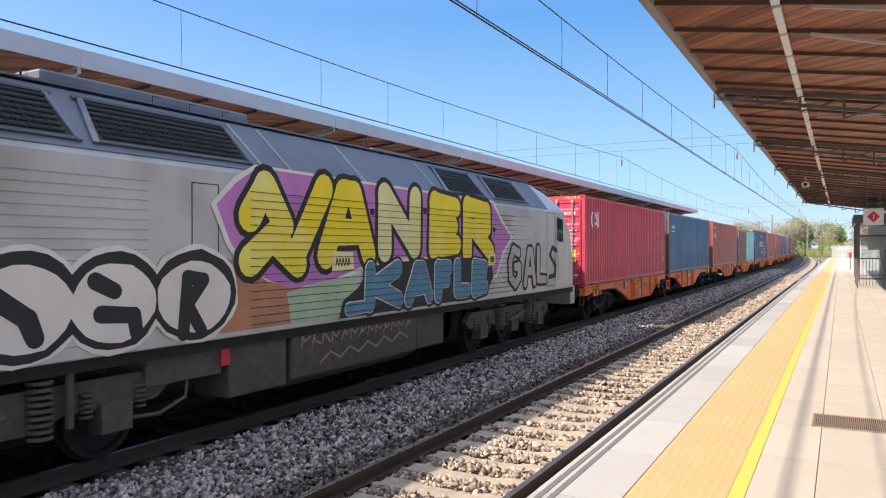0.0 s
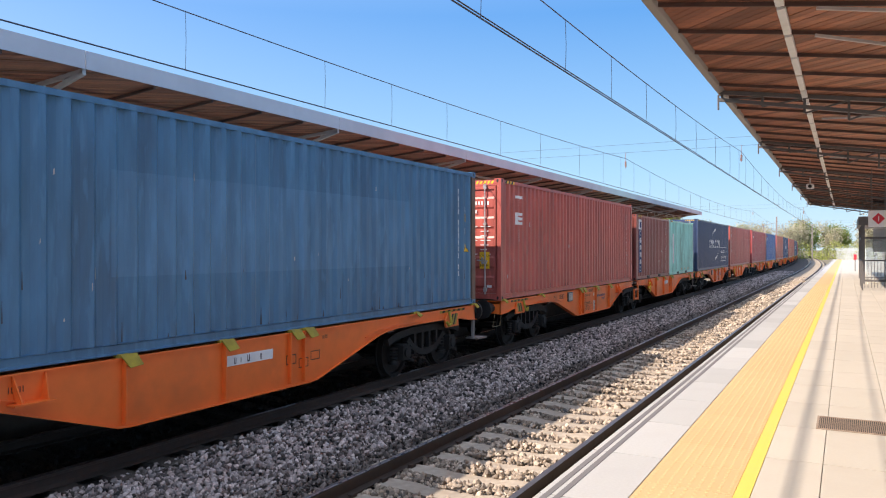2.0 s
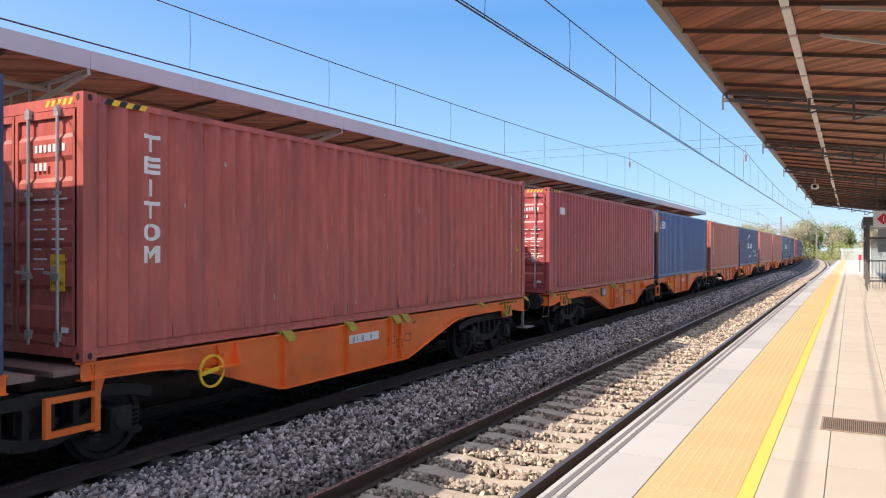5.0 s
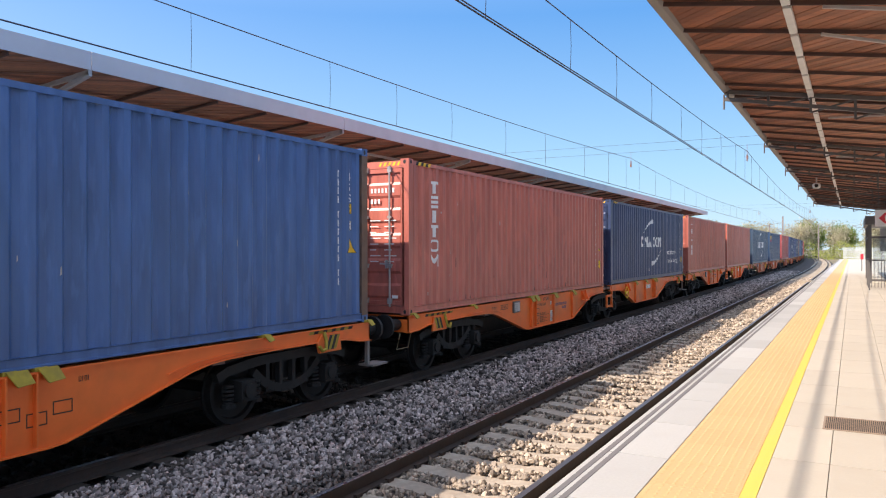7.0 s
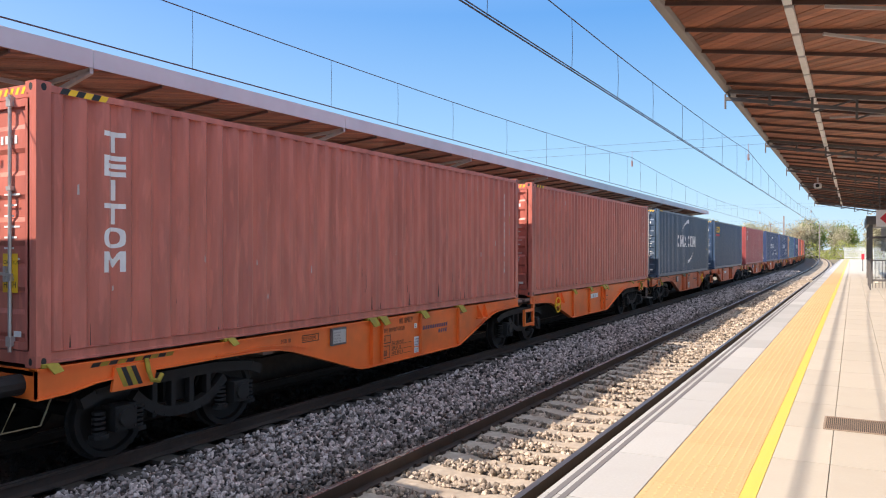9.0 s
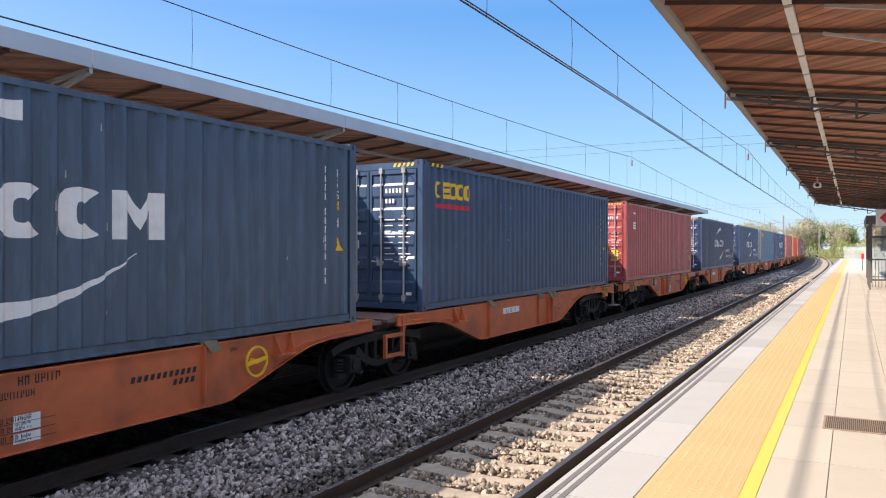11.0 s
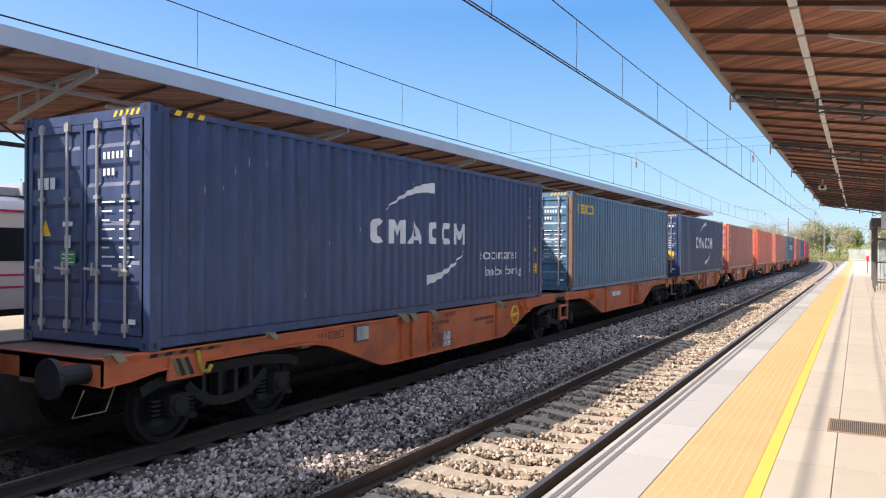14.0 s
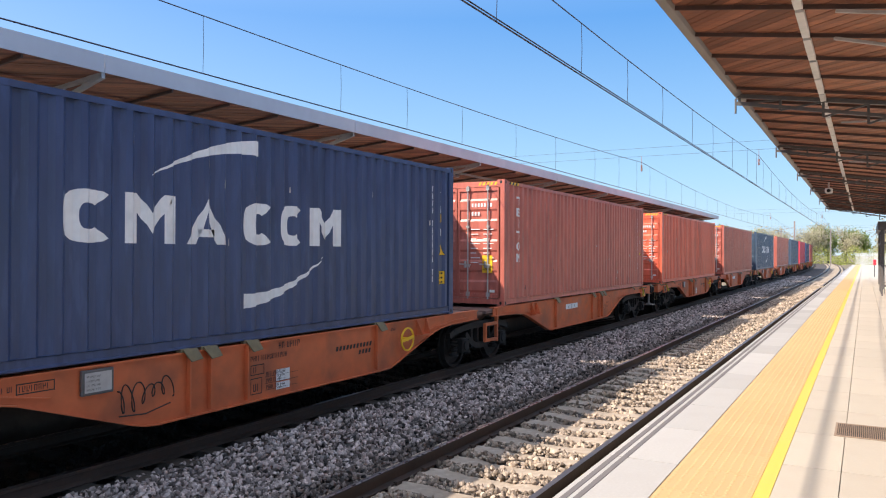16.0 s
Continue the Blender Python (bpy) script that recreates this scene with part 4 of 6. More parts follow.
    if mat is NAVY and style == 1:
        gl = part("green_label", Shape().add([(-0.44, -0.004, 0.98), (-0.14, -0.004, 0.98), (-0.14, -0.004, 1.16), (-0.44, -0.004, 1.16)], [(0, 1, 2, 3)]), GREEN_LABEL, c, "green label on the door")
        for q in range(3):
            z = 1.01 + 0.05 * q
            part("label_line", Shape().add([(-0.41, -0.006, z), (-0.17 - 0.05 * (q % 2), -0.006, z), (-0.17 - 0.05 * (q % 2), -0.006, z + 0.016), (-0.41, -0.006, z + 0.016)], [(0, 1, 2, 3)]), WHITE_LOGO, gl)
    if door_label:
        yl = Shape().add([(0.66, -0.003, 0.75), (0.92, -0.003, 0.75), (0.92, -0.003, 1.15), (0.66, -0.003, 1.15)], [(0, 1, 2, 3)])
        lab = part("caution_label", yl, YELLOW, c, "yellow caution label")
        tx = Shape()
        for i, word in enumerate(("CAUTION", "9'6", "HIGH")):
            v, f = text_shape(word, 0.06 if i == 0 else 0.09)
            tx.add([(0.675 + b, -0.005, 1.04 - 0.12 * i + q) for a, b, q in v], f)
        part("lettering", tx, BLACK, lab)
    r = random.Random(int(s * 10))
    if length < 7:
        for y in (length / 2 - 1.03, length / 2 + 1.03):
            # solid black plate in place of the pocket's shaded opening
            part("fork_pocket", Shape().box(1.2, 1.2215, y - 0.18, y + 0.18, 0.035, 0.14), BLACK, c, "black plate standing for a shaded fork pocket")
    if mat is TEAL:
        st = Shape()
        for _ in range(26):
            y = 0.2 + PITCH * r.randrange(1, 20) + 0.04 + r.uniform(-0.01, 0.05)
            z1 = r.uniform(0.7, height - 0.35)
            h = r.uniform(0.25, 1.2)
            w = r.uniform(0.012, 0.045)
            flat(st, [(y, max(0.16, z1 - h)), (y + w, max(0.18, z1 - h)), (y + w * 0.7, z1), (y + w * 0.3, z1 + 0.05)], 0)
        marking("rust_streaks", st, STREAK, c, "grey rust streaks")["kind"] = "stuff"
        st = Shape()
        for y in (2.9, 3.6, 4.6):
            marking("paint_patch", quad(Shape(), y, y + 0.26, 0.2, 0.29, 0), PATCH, c, "cream touched-up patch")
    if mat in (ROSE, BROWN, PLUM, STEELBLUE, BLUE, DARKBROWN):
        gr = Shape()
        for _ in range(46):
            y = r.uniform(0.3, length - 0.4)
            h, wd = 0.04 + 0.24 * r.random() ** 2.5, r.uniform(0.006, 0.022)
            z0 = 0.16 if r.random() < 0.75 else r.uniform(0.2, 1.0)
            flat(gr, [(y, z0), (y + wd, z0), (y + wd * 0.65, z0 + h), (y + wd * 0.4, z0 + h)], 0)
        marking("grime_run", gr, GRIME, c, "dark grime run down to the bottom rail")["kind"] = "stuff"
    sc = Shape()
    for _ in range(16):
        y, z = r.uniform(0.4, length - 0.4), r.uniform(0.3, height - 0.4)
        a, b = r.uniform(0.01, 0.03), r.uniform(0.03, 0.12)
        flat(sc, [(y, z), (y + a, z + r.uniform(-0.02, 0.02)), (y + a * 0.8, z + b), (y + a * 0.2, z + b * 0.9)], 0)
    scuff = marking("scuffed_paint", sc, SCUFF, c, "pale scratches in the paint")
    scuff["kind"] = "stuff"
    side_marks(c, length, height, style)
    hazard(c, height, 1)
    if logo:
        logo(c, length, height)
    moving(c, s, length, 1.18)
    return c


def slot(me):
    if not me.materials:
        me.materials.append(None)
    return me


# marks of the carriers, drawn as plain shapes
def glyph(s, kind, y, z, w, h, t):
    """Plain figures: ring, open ring, gate, wedge, comb, post, bar."""
    if kind in ("ring", "open"):
        a0, a1 = (0, 360) if kind == "ring" else (48, 312)
        n = 20
        pts = []
        for i in range(n + 1):
            a = radians(a0 + (a1 - a0) * i / n)
            c, d = math.cos(a), math.sin(a)
            # a squarish round: the corners pushed out
            k = (abs(c) ** 3 + abs(d) ** 3) ** (-1 / 3)
            pts.append(((y + w / 2 + c * k * w / 2, z + h / 2 + d * k * h / 2), (y + w / 2 + c * k * (w / 2 - t), z + h / 2 + d * k * (h / 2 - t * 0.8))))
        for (p, q), (p2, q2) in zip(pts, pts[1:]):
            flat(s, [p, p2, q2, q], 0)
    elif kind == "gate":
        quad(s, y, y + t, z, z + h, 0)
        quad(s, y + w - t, y + w, z, z + h, 0)
        flat(s, [(y + t, z + h), (y + t, z + h * 0.62), (y + w / 2, z + h * 0.2), (y + w / 2, z + h * 0.62)], 0)
        flat(s, [(y + w - t, z + h), (y + w / 2, z + h * 0.62), (y + w / 2, z + h * 0.2), (y + w - t, z + h * 0.62)], 0)
    elif kind == "wedge":
        flat(s, [(y, z), (y + t, z), (y + w / 2, z + h * 0.72), (y + w / 2, z + h)], 0)
        flat(s, [(y + w - t, z), (y + w, z), (y + w / 2, z + h), (y + w / 2, z + h * 0.72)], 0)
        quad(s, y + w * 0.3, y + w * 0.7, z + h * 0.16, z + h * 0.33, 0)
    elif kind == "comb":
        quad(s, y, y + t, z, z + h, 0)
        for k in (0, 0.5, 1):
            quad(s, y + t, y + w, z + k * (h - t), z + k * (h - t) + t, 0)
    elif kind == "post":
        quad(s, y + w / 2 - t / 2, y + w / 2 + t / 2, z, z + h, 0)
        quad(s, y, y + w / 2 - t / 2, z + h - t, z + h, 0)
        quad(s, y + w / 2 + t / 2, y + w, z + h - t, z + h, 0)
    elif kind == "stick":
        quad(s, y, y + t, z, z + h, 0)
    else:
        quad(s, y, y + w, z, z + h, 0)
    return s


def swoosh(s, y, z, w, h, up):
    """A tapering arc."""
    n = 10
    a, b = [], []
    for i in range(n + 1):
        u = i / n
        yy = y + w * (u if up else 1 - u)
        zz_ = z + (h * (1 - (1 - u) ** 1.9) if up else h - h * (1 - (1 - u) ** 1.9))
        th = 0.19 * (w / 1.7) * u ** 1.1 + 0.012
        a.append((yy, zz_ + th / 2))
        b.append((yy, zz_ - th / 2))
    for i in range(n):
        flat(s, [b[i], b[i + 1], a[i + 1], a[i]], 0)


def wide_logo(note=True, framed=False, start=3.85, k=1.0, bold=0.19):
    def make(c, L, H):
        y0, z0, h = start, 1.3, 0.55 * k
        for kind, w in (("open", 0.58), ("gate", 0.7), ("wedge", 0.66), ("", 0.0), ("open", 0.52), ("open", 0.52), ("gate", 0.68)):
            if w:
                marking("carrier_figure", glyph(Shape(), kind, y0, z0, w * k, h, bold * k), WHITE_LOGO, c)
            y0 += (w + 0.13 if w else 0.16) * k
        e = 1.3 * k if note and not framed else k
        for args in ((start + 2.75 * k - 1.7 * e, 1.28 + 0.78 * k, 1.7 * e, 0.5 * e, True), (start + 2.5 * k - 0.4 * (e - k), 1.3 - 0.16 * k - 0.56 * e, 1.6 * e, 0.56 * e, False)):
            s = Shape()
            swoosh(s, *args)
            marking("carrier_arc", s, WHITE_LOGO, c, "white tapering arc")
        if note:
            for words, size, y, z in (("eco container", 0.36, 8.6, 0.98), ("bamboo flooring", 0.3, 8.85, 0.62)):
                marking("lettering", add_text(Shape(), words, size, 0, y, z), WHITE_LOGO, c, "white lettering")
            if framed:
                s = Shape()
                for a, b, d, e in ((8.45, 10.95, 1.32, 1.35), (8.45, 10.95, 0.45, 0.48), (8.45, 8.48, 0.48, 1.32), (10.92, 10.95, 0.48, 1.32)):
                    quad(s, a, b, d, e, 0)
                marking("frame_line", s, WHITE_LOGO, c)
    return make


def column_logo(n, y=0.95, size=0.26, step=0.31, mat=None, top=0.35):
    def make(c, L, H):
        kinds = ("post", "comb", "bar", "post", "ring", "gate")
        for i in range(n):
            k = kinds[i % 6]
            w = size * 0.3 if k == "bar" else size * 1.2
            marking("carrier_figure", glyph(Shape(), k, y + (size - w) / 2, H - top - size - i * step, w, size, size * 0.24), mat or WHITE_LOGO, c)
    return make


def panel_logo(panel, y, w, z0, z1, n, mat, head=True):
    def make(c, L, H):
        s = Shape()
        quad(s, y, y + w, z0, z1, 0)
        marking("panel", s, panel, c, "upright painted panel")
        if head:
            s = Shape()
            quad(s, y, y + w, z1, z1 + w * 0.95, 0)
            marking("emblem_panel", s, WHITE_LOGO, c)
            s = Shape()
            flat(s, [(y + w * 0.25, z1 + w * 0.2), (y + w * 0.75, z1 + w * 0.15), (y + w * 0.8, z1 + w * 0.7), (y + w * 0.3, z1 + w * 0.75)], 0)
            me = follow_wall(s, 0.005)
            me.materials.append(panel)
            mesh_part("emblem", me, c)
        step = (z1 - z0) / n
        for i in range(n):
            s = glyph(Shape(), ("open", "comb", "ring", "gate", "ring", "open")[i % 6], y + w * 0.2, z1 - (i + 1) * step + step * 0.14, w * 0.6, step * 0.7, w * 0.14)
            me = follow_wall(s, 0.005)
            me.materials.append(mat)
            mesh_part("carrier_figure", me, c)
    return make


def badge_logo(kinds, y, z, w, h, t, mat, under=None):
    def make(c, L, H):
        yy = y
        for k in kinds:
            marking("carrier_figure", glyph(Shape(), k, yy, z, w, h, t), mat, c)
            yy += w * 1.15
        if under:
            s = Shape()
            quad(s, y, yy - w * 0.15, z + under[1], z + under[1] + under[2], 0)
            marking("underline", s, under[0], c)
    return make


CRIMSON = paint("crimson_container", (0.648, 0.063, 0.099), (0.432, 0.054, 0.081))
BLUE = paint("blue_container", (0.055, 0.185, 0.33), (0.045, 0.11, 0.19), 0.5)
BROWN = paint("brown_container", (0.52, 0.118, 0.095), (0.27, 0.081, 0.072))
DARKBROWN = paint("dark_brown_container", (0.3, 0.085, 0.075), (0.17, 0.06, 0.052))
TEAL = paint("teal_container", (0.306, 0.72, 0.648), (0.18, 0.36, 0.27), 0.5)
NAVY = paint("navy_container", (0.042, 0.072, 0.165), (0.032, 0.05, 0.1))
APLBLUE = paint("bright_blue_container", (0.055, 0.14, 0.34), (0.045, 0.1, 0.22))
ROSE = paint("faded_brown_container", (0.56, 0.165, 0.125), (0.36, 0.108, 0.09))
PLUM = paint("plum_container", (0.45, 0.094, 0.096), (0.27, 0.072, 0.072))
STEELBLUE = paint("faded_blue_container", (0.085, 0.19, 0.29), (0.06, 0.12, 0.18), 0.5)
SLATE = paint("dark_slate_container", (0.062, 0.11, 0.175), (0.045, 0.075, 0.11))
DARKBLUE = paint("dark_blue_container", (0.04, 0.085, 0.165), (0.032, 0.06, 0.11))
REDORANGE = paint("red_orange_container", (0.8, 0.16, 0.09), (0.468, 0.108, 0.081))
PANEL_BLUE = material("painted_blue_panel", (0.02, 0.05, 0.16), 0.5, stain=(0.05, 0.06, 0.1))

BLUE_CLEAN = paint("scrubbed_blue_paint", (0.075, 0.215, 0.375), (0.055, 0.14, 0.24))


def scrubbed_logo(c, L, H):
    badge_logo(("ring", "ring", "gate", "comb", "gate"), 0.55, 2.12, 0.16, 0.16, 0.05, WHITE_LOGO, (WHITE_LOGO, -0.14, 0.045))(c, L, H)
    s = Shape()
    quad(s, 3.0, 9.4, 0.9, 2.1, 0)
    me = follow_wall(s, 0.0015)
    me.materials.append(BLUE_CLEAN)
    mesh_part("scrubbed_patch", me, c, None, "brighter scrubbed blue patch")


H9, H8, L4, L2 = 2.896, 2.591, 12.192, 6.058
TRAIN = [
    (22.86, L4, H9, CRIMSON, "crimson corrugated container with white block figures", badge_logo(("open", "wedge", "stick"), 0.73, 1.88, 0.33, 0.52, 0.085, WHITE_LOGO), 1, "y"),
    (35.92, L4, H9, BLUE, "faded blue corrugated container with brighter scrubbed panels", scrubbed_logo, 0, ""),
    (49.49, L4, H9, BROWN, "brown corrugated container with a white figure column", column_logo(3, 1.0, 0.3, 0.42), 2, "y"),
    (62.38, L2, H8, DARKBROWN, "short dark brown container with blue upright panel", panel_logo(PANEL_BLUE, 0.45, 0.42, 0.3, 2.0, 6, WHITE_LOGO), 2, ""),
    (68.51, L2, H8, TEAL, "short pale teal container streaked with rust", panel_logo(WHITE_LOGO, 0.75, 0.3, 0.55, 1.95, 8, BLACK, False), 2, ""),
    (75.90, L4, H9, NAVY, "navy blue container with white figures between arcs", wide_logo(True, True, 4.1, 0.9), 2, ""),
    (88.94, L4, H9, BROWN, "brown corrugated container with white figure column", column_logo(6, 0.8, 0.2, 0.26), 0, "y"),
    (102.88, L4, H9, PLUM, "plum corrugated container with small pale label", badge_logo(("bar",), 0.9, 2.2, 0.4, 0.2, 0.1, WHITE_LOGO), 0, ""),
    (115.86, L4, H9, APLBLUE, "bright blue container with small white figures", badge_logo(("wedge", "comb", "ring"), 0.45, 2.12, 0.28, 0.32, 0.08, WHITE_LOGO, (RED, 0.42, 0.07)), 0, "y"),
    (129.38, L4, H9, ROSE, "brown corrugated container with white figure column", column_logo(6, 0.88, 0.24, 0.285), 1, ""),
    (142.42, L4, H9, NAVY, "navy blue container with white figures between arcs", wide_logo(True, False, 4.2, 0.75), 1, ""),
    (155.98, L4, H9, ROSE, "faded brown container with white figure column", column_logo(6, 0.8, 0.23, 0.265, None, 0.4), 2, "y"),
    (169.06, L4, H9, ROSE, "faded brown plain corrugated container", None, 2, ""),
    (183.06, L4, H9, SLATE, "dark slate container with white figures between arcs", wide_logo(False), 0, ""),
    (197.4, L4, H9, DARKBLUE, "dark blue container with small yellow figures", badge_logo(("open", "comb", "ring", "open", "ring"), 0.5, 2.2, 0.28, 0.33, 0.085, YELLOW, (RED, -0.2, 0.09)), 0, ""),
    (211.86, L4, H9, PLUM, "crimson-brown container with small white figure column", column_logo(3, 1.05, 0.26, 0.36), 1, "y"),
    (226.98, L4, H9, NAVY, "navy blue container with white figures between arcs", wide_logo(True, False, 4.5, 0.77), 1, ""),
    (242.01, L4, H9, NAVY, "navy blue container with white figures between arcs", wide_logo(True, False, 4.5, 0.77), 1, ""),
    (256.53, L4, H9, STEELBLUE, "faded blue container with small yellow figures", badge_logo(("open", "comb", "ring", "open", "ring"), 0.5, 2.28, 0.26, 0.28, 0.08, YELLOW), 0, ""),
    (271.32, L4, H9, NAVY, "navy blue container with white figures between arcs", wide_logo(False, False, 3.9, 1.04, 0.175), 1, "y"),
    (285.93, L4, H9, ROSE, "faded brown container with white figure column", column_logo(6, 0.75, 0.2, 0.27), 0, "y"),
    (301.07, L4, H9, REDORANGE, "red-orange plain corrugated container", None, 0, ""),
    (316.2, L4, H9, ROSE, "faded brown plain corrugated container", None, 0, ""),
    (331.0, L4, H9, SLATE, "dark slate container with white figures between arcs", wide_logo(False), 0, ""),
    (346.0, L4, H9, ROSE, "faded brown plain corrugated container", None, 0, ""),
    (361.0, L4, H9, SLATE, "dark slate plain corrugated container", None, 0, ""),
    (376.0, L4, H9, CRIMSON, "crimson plain corrugated container", None, 0, ""),
    (391.0, L4, H9, NAVY, "navy blue plain corrugated container", None, 0, ""),
    (406.0, L4, H9, BROWN, "brown plain corrugated container", None, 0, ""),
]
for s0, ln, ht, mt, lb, lg, stl, dl in TRAIN:
    container(s0, ln, ht, mt, lb, lg, stl, dl)


# ---- wagons ----
def spoke_wheel(r):
    s = Shape()
    n = 28
    prof = [(-0.07, r - 0.02), (-0.07, r + 0.03), (-0.04, r + 0.03), (-0.035, r), (0.065, r - 0.005), (0.065, r - 0.07), (0.02, r - 0.09), (0.0, 0.2), (0.05, 0.14), (0.05, 0.0)]
    vs = [(h, rr * math.cos(2 * math.pi * i / n), rr * math.sin(2 * math.pi * i / n)) for i in range(n) for h, rr in prof]
    k = len(prof)
    return s.add(vs, [(i * k + j, i * k + j + 1, ((i + 1) % n) * k + j + 1, ((i + 1) % n) * k + j) for i in range(n) for j in range(k - 1)])


WHEEL = spoke_wheel(0.46).mesh("wheel", BOGIE)


def bogie_frame_shape(half, sides=(-1, 1)):
    """Cast side frame with a sagging middle, axle boxes and springs."""
    s = Shape()
    for x in sides:
        cx = x * 1.05
        top = [(-half - 0.48, 0.7), (-half - 0.3, 0.77), (-half, 0.81), (-half + 0.35, 0.84), (half - 0.35, 0.84), (half, 0.81), (half + 0.3, 0.77), (half + 0.48, 0.7)]
        low = [(u, 0.39 + 0.3 * abs(u / (half - 0.2)) ** 2.4) for u in [(half - 0.2) * (k - 5) / 5 for k in range(11)]]
        for line, th in ((top, 0.13), (low, 0.12)):
            for (u0, z0), (u1, z1) in zip(line, line[1:]):
                s.beam((cx, u0, z0), (cx, u1, z1), 0.11, th)
        for u in (-0.42, -0.14, 0.14, 0.42):
            s.beam((cx, u, 0.38), (cx, u, 0.84), 0.09, 0.07)
        for w in (-half, half):
            c, d = sorted((x * 0.95, x * 1.2))
            s.box(c, d, w - 0.14, w + 0.14, 0.34, 0.62)
            s.rod((x * 1.2, w, 0.48), (x * 1.235, w, 0.48), 0.1, 14)
            for q in range(4):
                b0, b1 = w + 0.115 * (1 if q % 2 else -1), 0.48 + 0.11 * (1 if q < 2 else -1)
                s.rod((x * 1.19, b0, b1), (x * 1.215, b0, b1), 0.016, 6)
    return s


def spring_shape(r=0.075, z0=0.33, z1=0.6, turns=5):
    s = Shape()
    for x in (0,):
        for w in (0,):
            for d in (0,):
                for k in range(turns):
                    z = z0 + (z1 - z0) * k / turns
                    s.rod((x, w + d, z), (x, w + d, z + 0.03), r, 10)
                s.rod((x, w + d, z0 - 0.05), (x, w + d, z0), r + 0.03, 10)
    return s


BOGIE_MESH = Shape().box(-0.98, 0.98, -0.2, 0.2, 0.5, 0.8).mesh("bogie", BOGIE)
SIDE_MESHES = [bogie_frame_shape(0.9, (x,)).mesh("side_frame", BOGIE) for x in (-1, 1)]
SPRING_MESH = spring_shape().mesh("spring", BOGIE)
AXLE_MESH = Shape().rod((-0.85, 0, 0.46), (0.85, 0, 0.46), 0.08, 10).mesh("axle", BOGIE)


def bogie(top, y):
    b = mesh_part("bogie", BOGIE_MESH, top, at=pose(0, y, 0), label="grimy black bogie with side frames")
    for x in (-1.06, 1.06):
        for d in (-1.15, -0.65, 0.65, 1.15):
            mesh_part("spring", SPRING_MESH, b, at=pose(x, d, 0))
    for me in SIDE_MESHES:
        mesh_part("side_frame", me, b)
    for d in (-0.9, 0.9):
        mesh_part("axle", AXLE_MESH, b, at=pose(0, d, 0))
        for x in (-0.87, 0.87):
            mesh_part("wheel", WHEEL, b, at=pose(x, d, 0.46, 0, 0, 0 if x > 0 else 180))


def half_frame(a1, a2, a3, a4, end):
    """Side beam outline of half a wagon: thin over the bogies, deep in the middle."""
    low = [(0.0, 0.86), (0.35, 0.88), (0.7, 0.94), (1.3, 0.97), (2.4, 0.975), (a1 - 0.15, 0.965), (a1 + 0.2, 0.94), (a1 + 0.5, 0.88)]
    low += [(a2 - 0.25, 0.44), (a2 - 0.08, 0.395), (a2 + 0.1, 0.38), (a3 - 0.12, 0.38), (a3 + 0.03, 0.395), (a3 + 0.2, 0.45)]
    low += [(a4 - 0.3, 0.86), (a4, 0.93), (a4 + 0.4, 0.965), (end - 0.6, 0.985), (end - 0.4, 0.985)]
    return low


def figures(shape, y, z, h, n, x, seed, gap=0.35):
    """A row of small upright bars standing for painted figures."""
    r = random.Random(seed)
    for i in range(n):
        if r.random() < 0.12:
            y += h * 0.45
            continue
        w = h * r.choice((0.3, 0.5, 0.55))
        t = h * 0.15
        quad(shape, y, y + t, z, z + h, x)
        if w > h * 0.4:
            quad(shape, y + w - t, y + w, z + h * r.choice((0, 0.4)), z + h, x)
            k = r.choice((0.0, 0.42, 0.84))
            quad(shape, y + t, y + w - t, z + h * k, z + h * k + t, x)
        y += w + h * gap * 0.6
    return shape


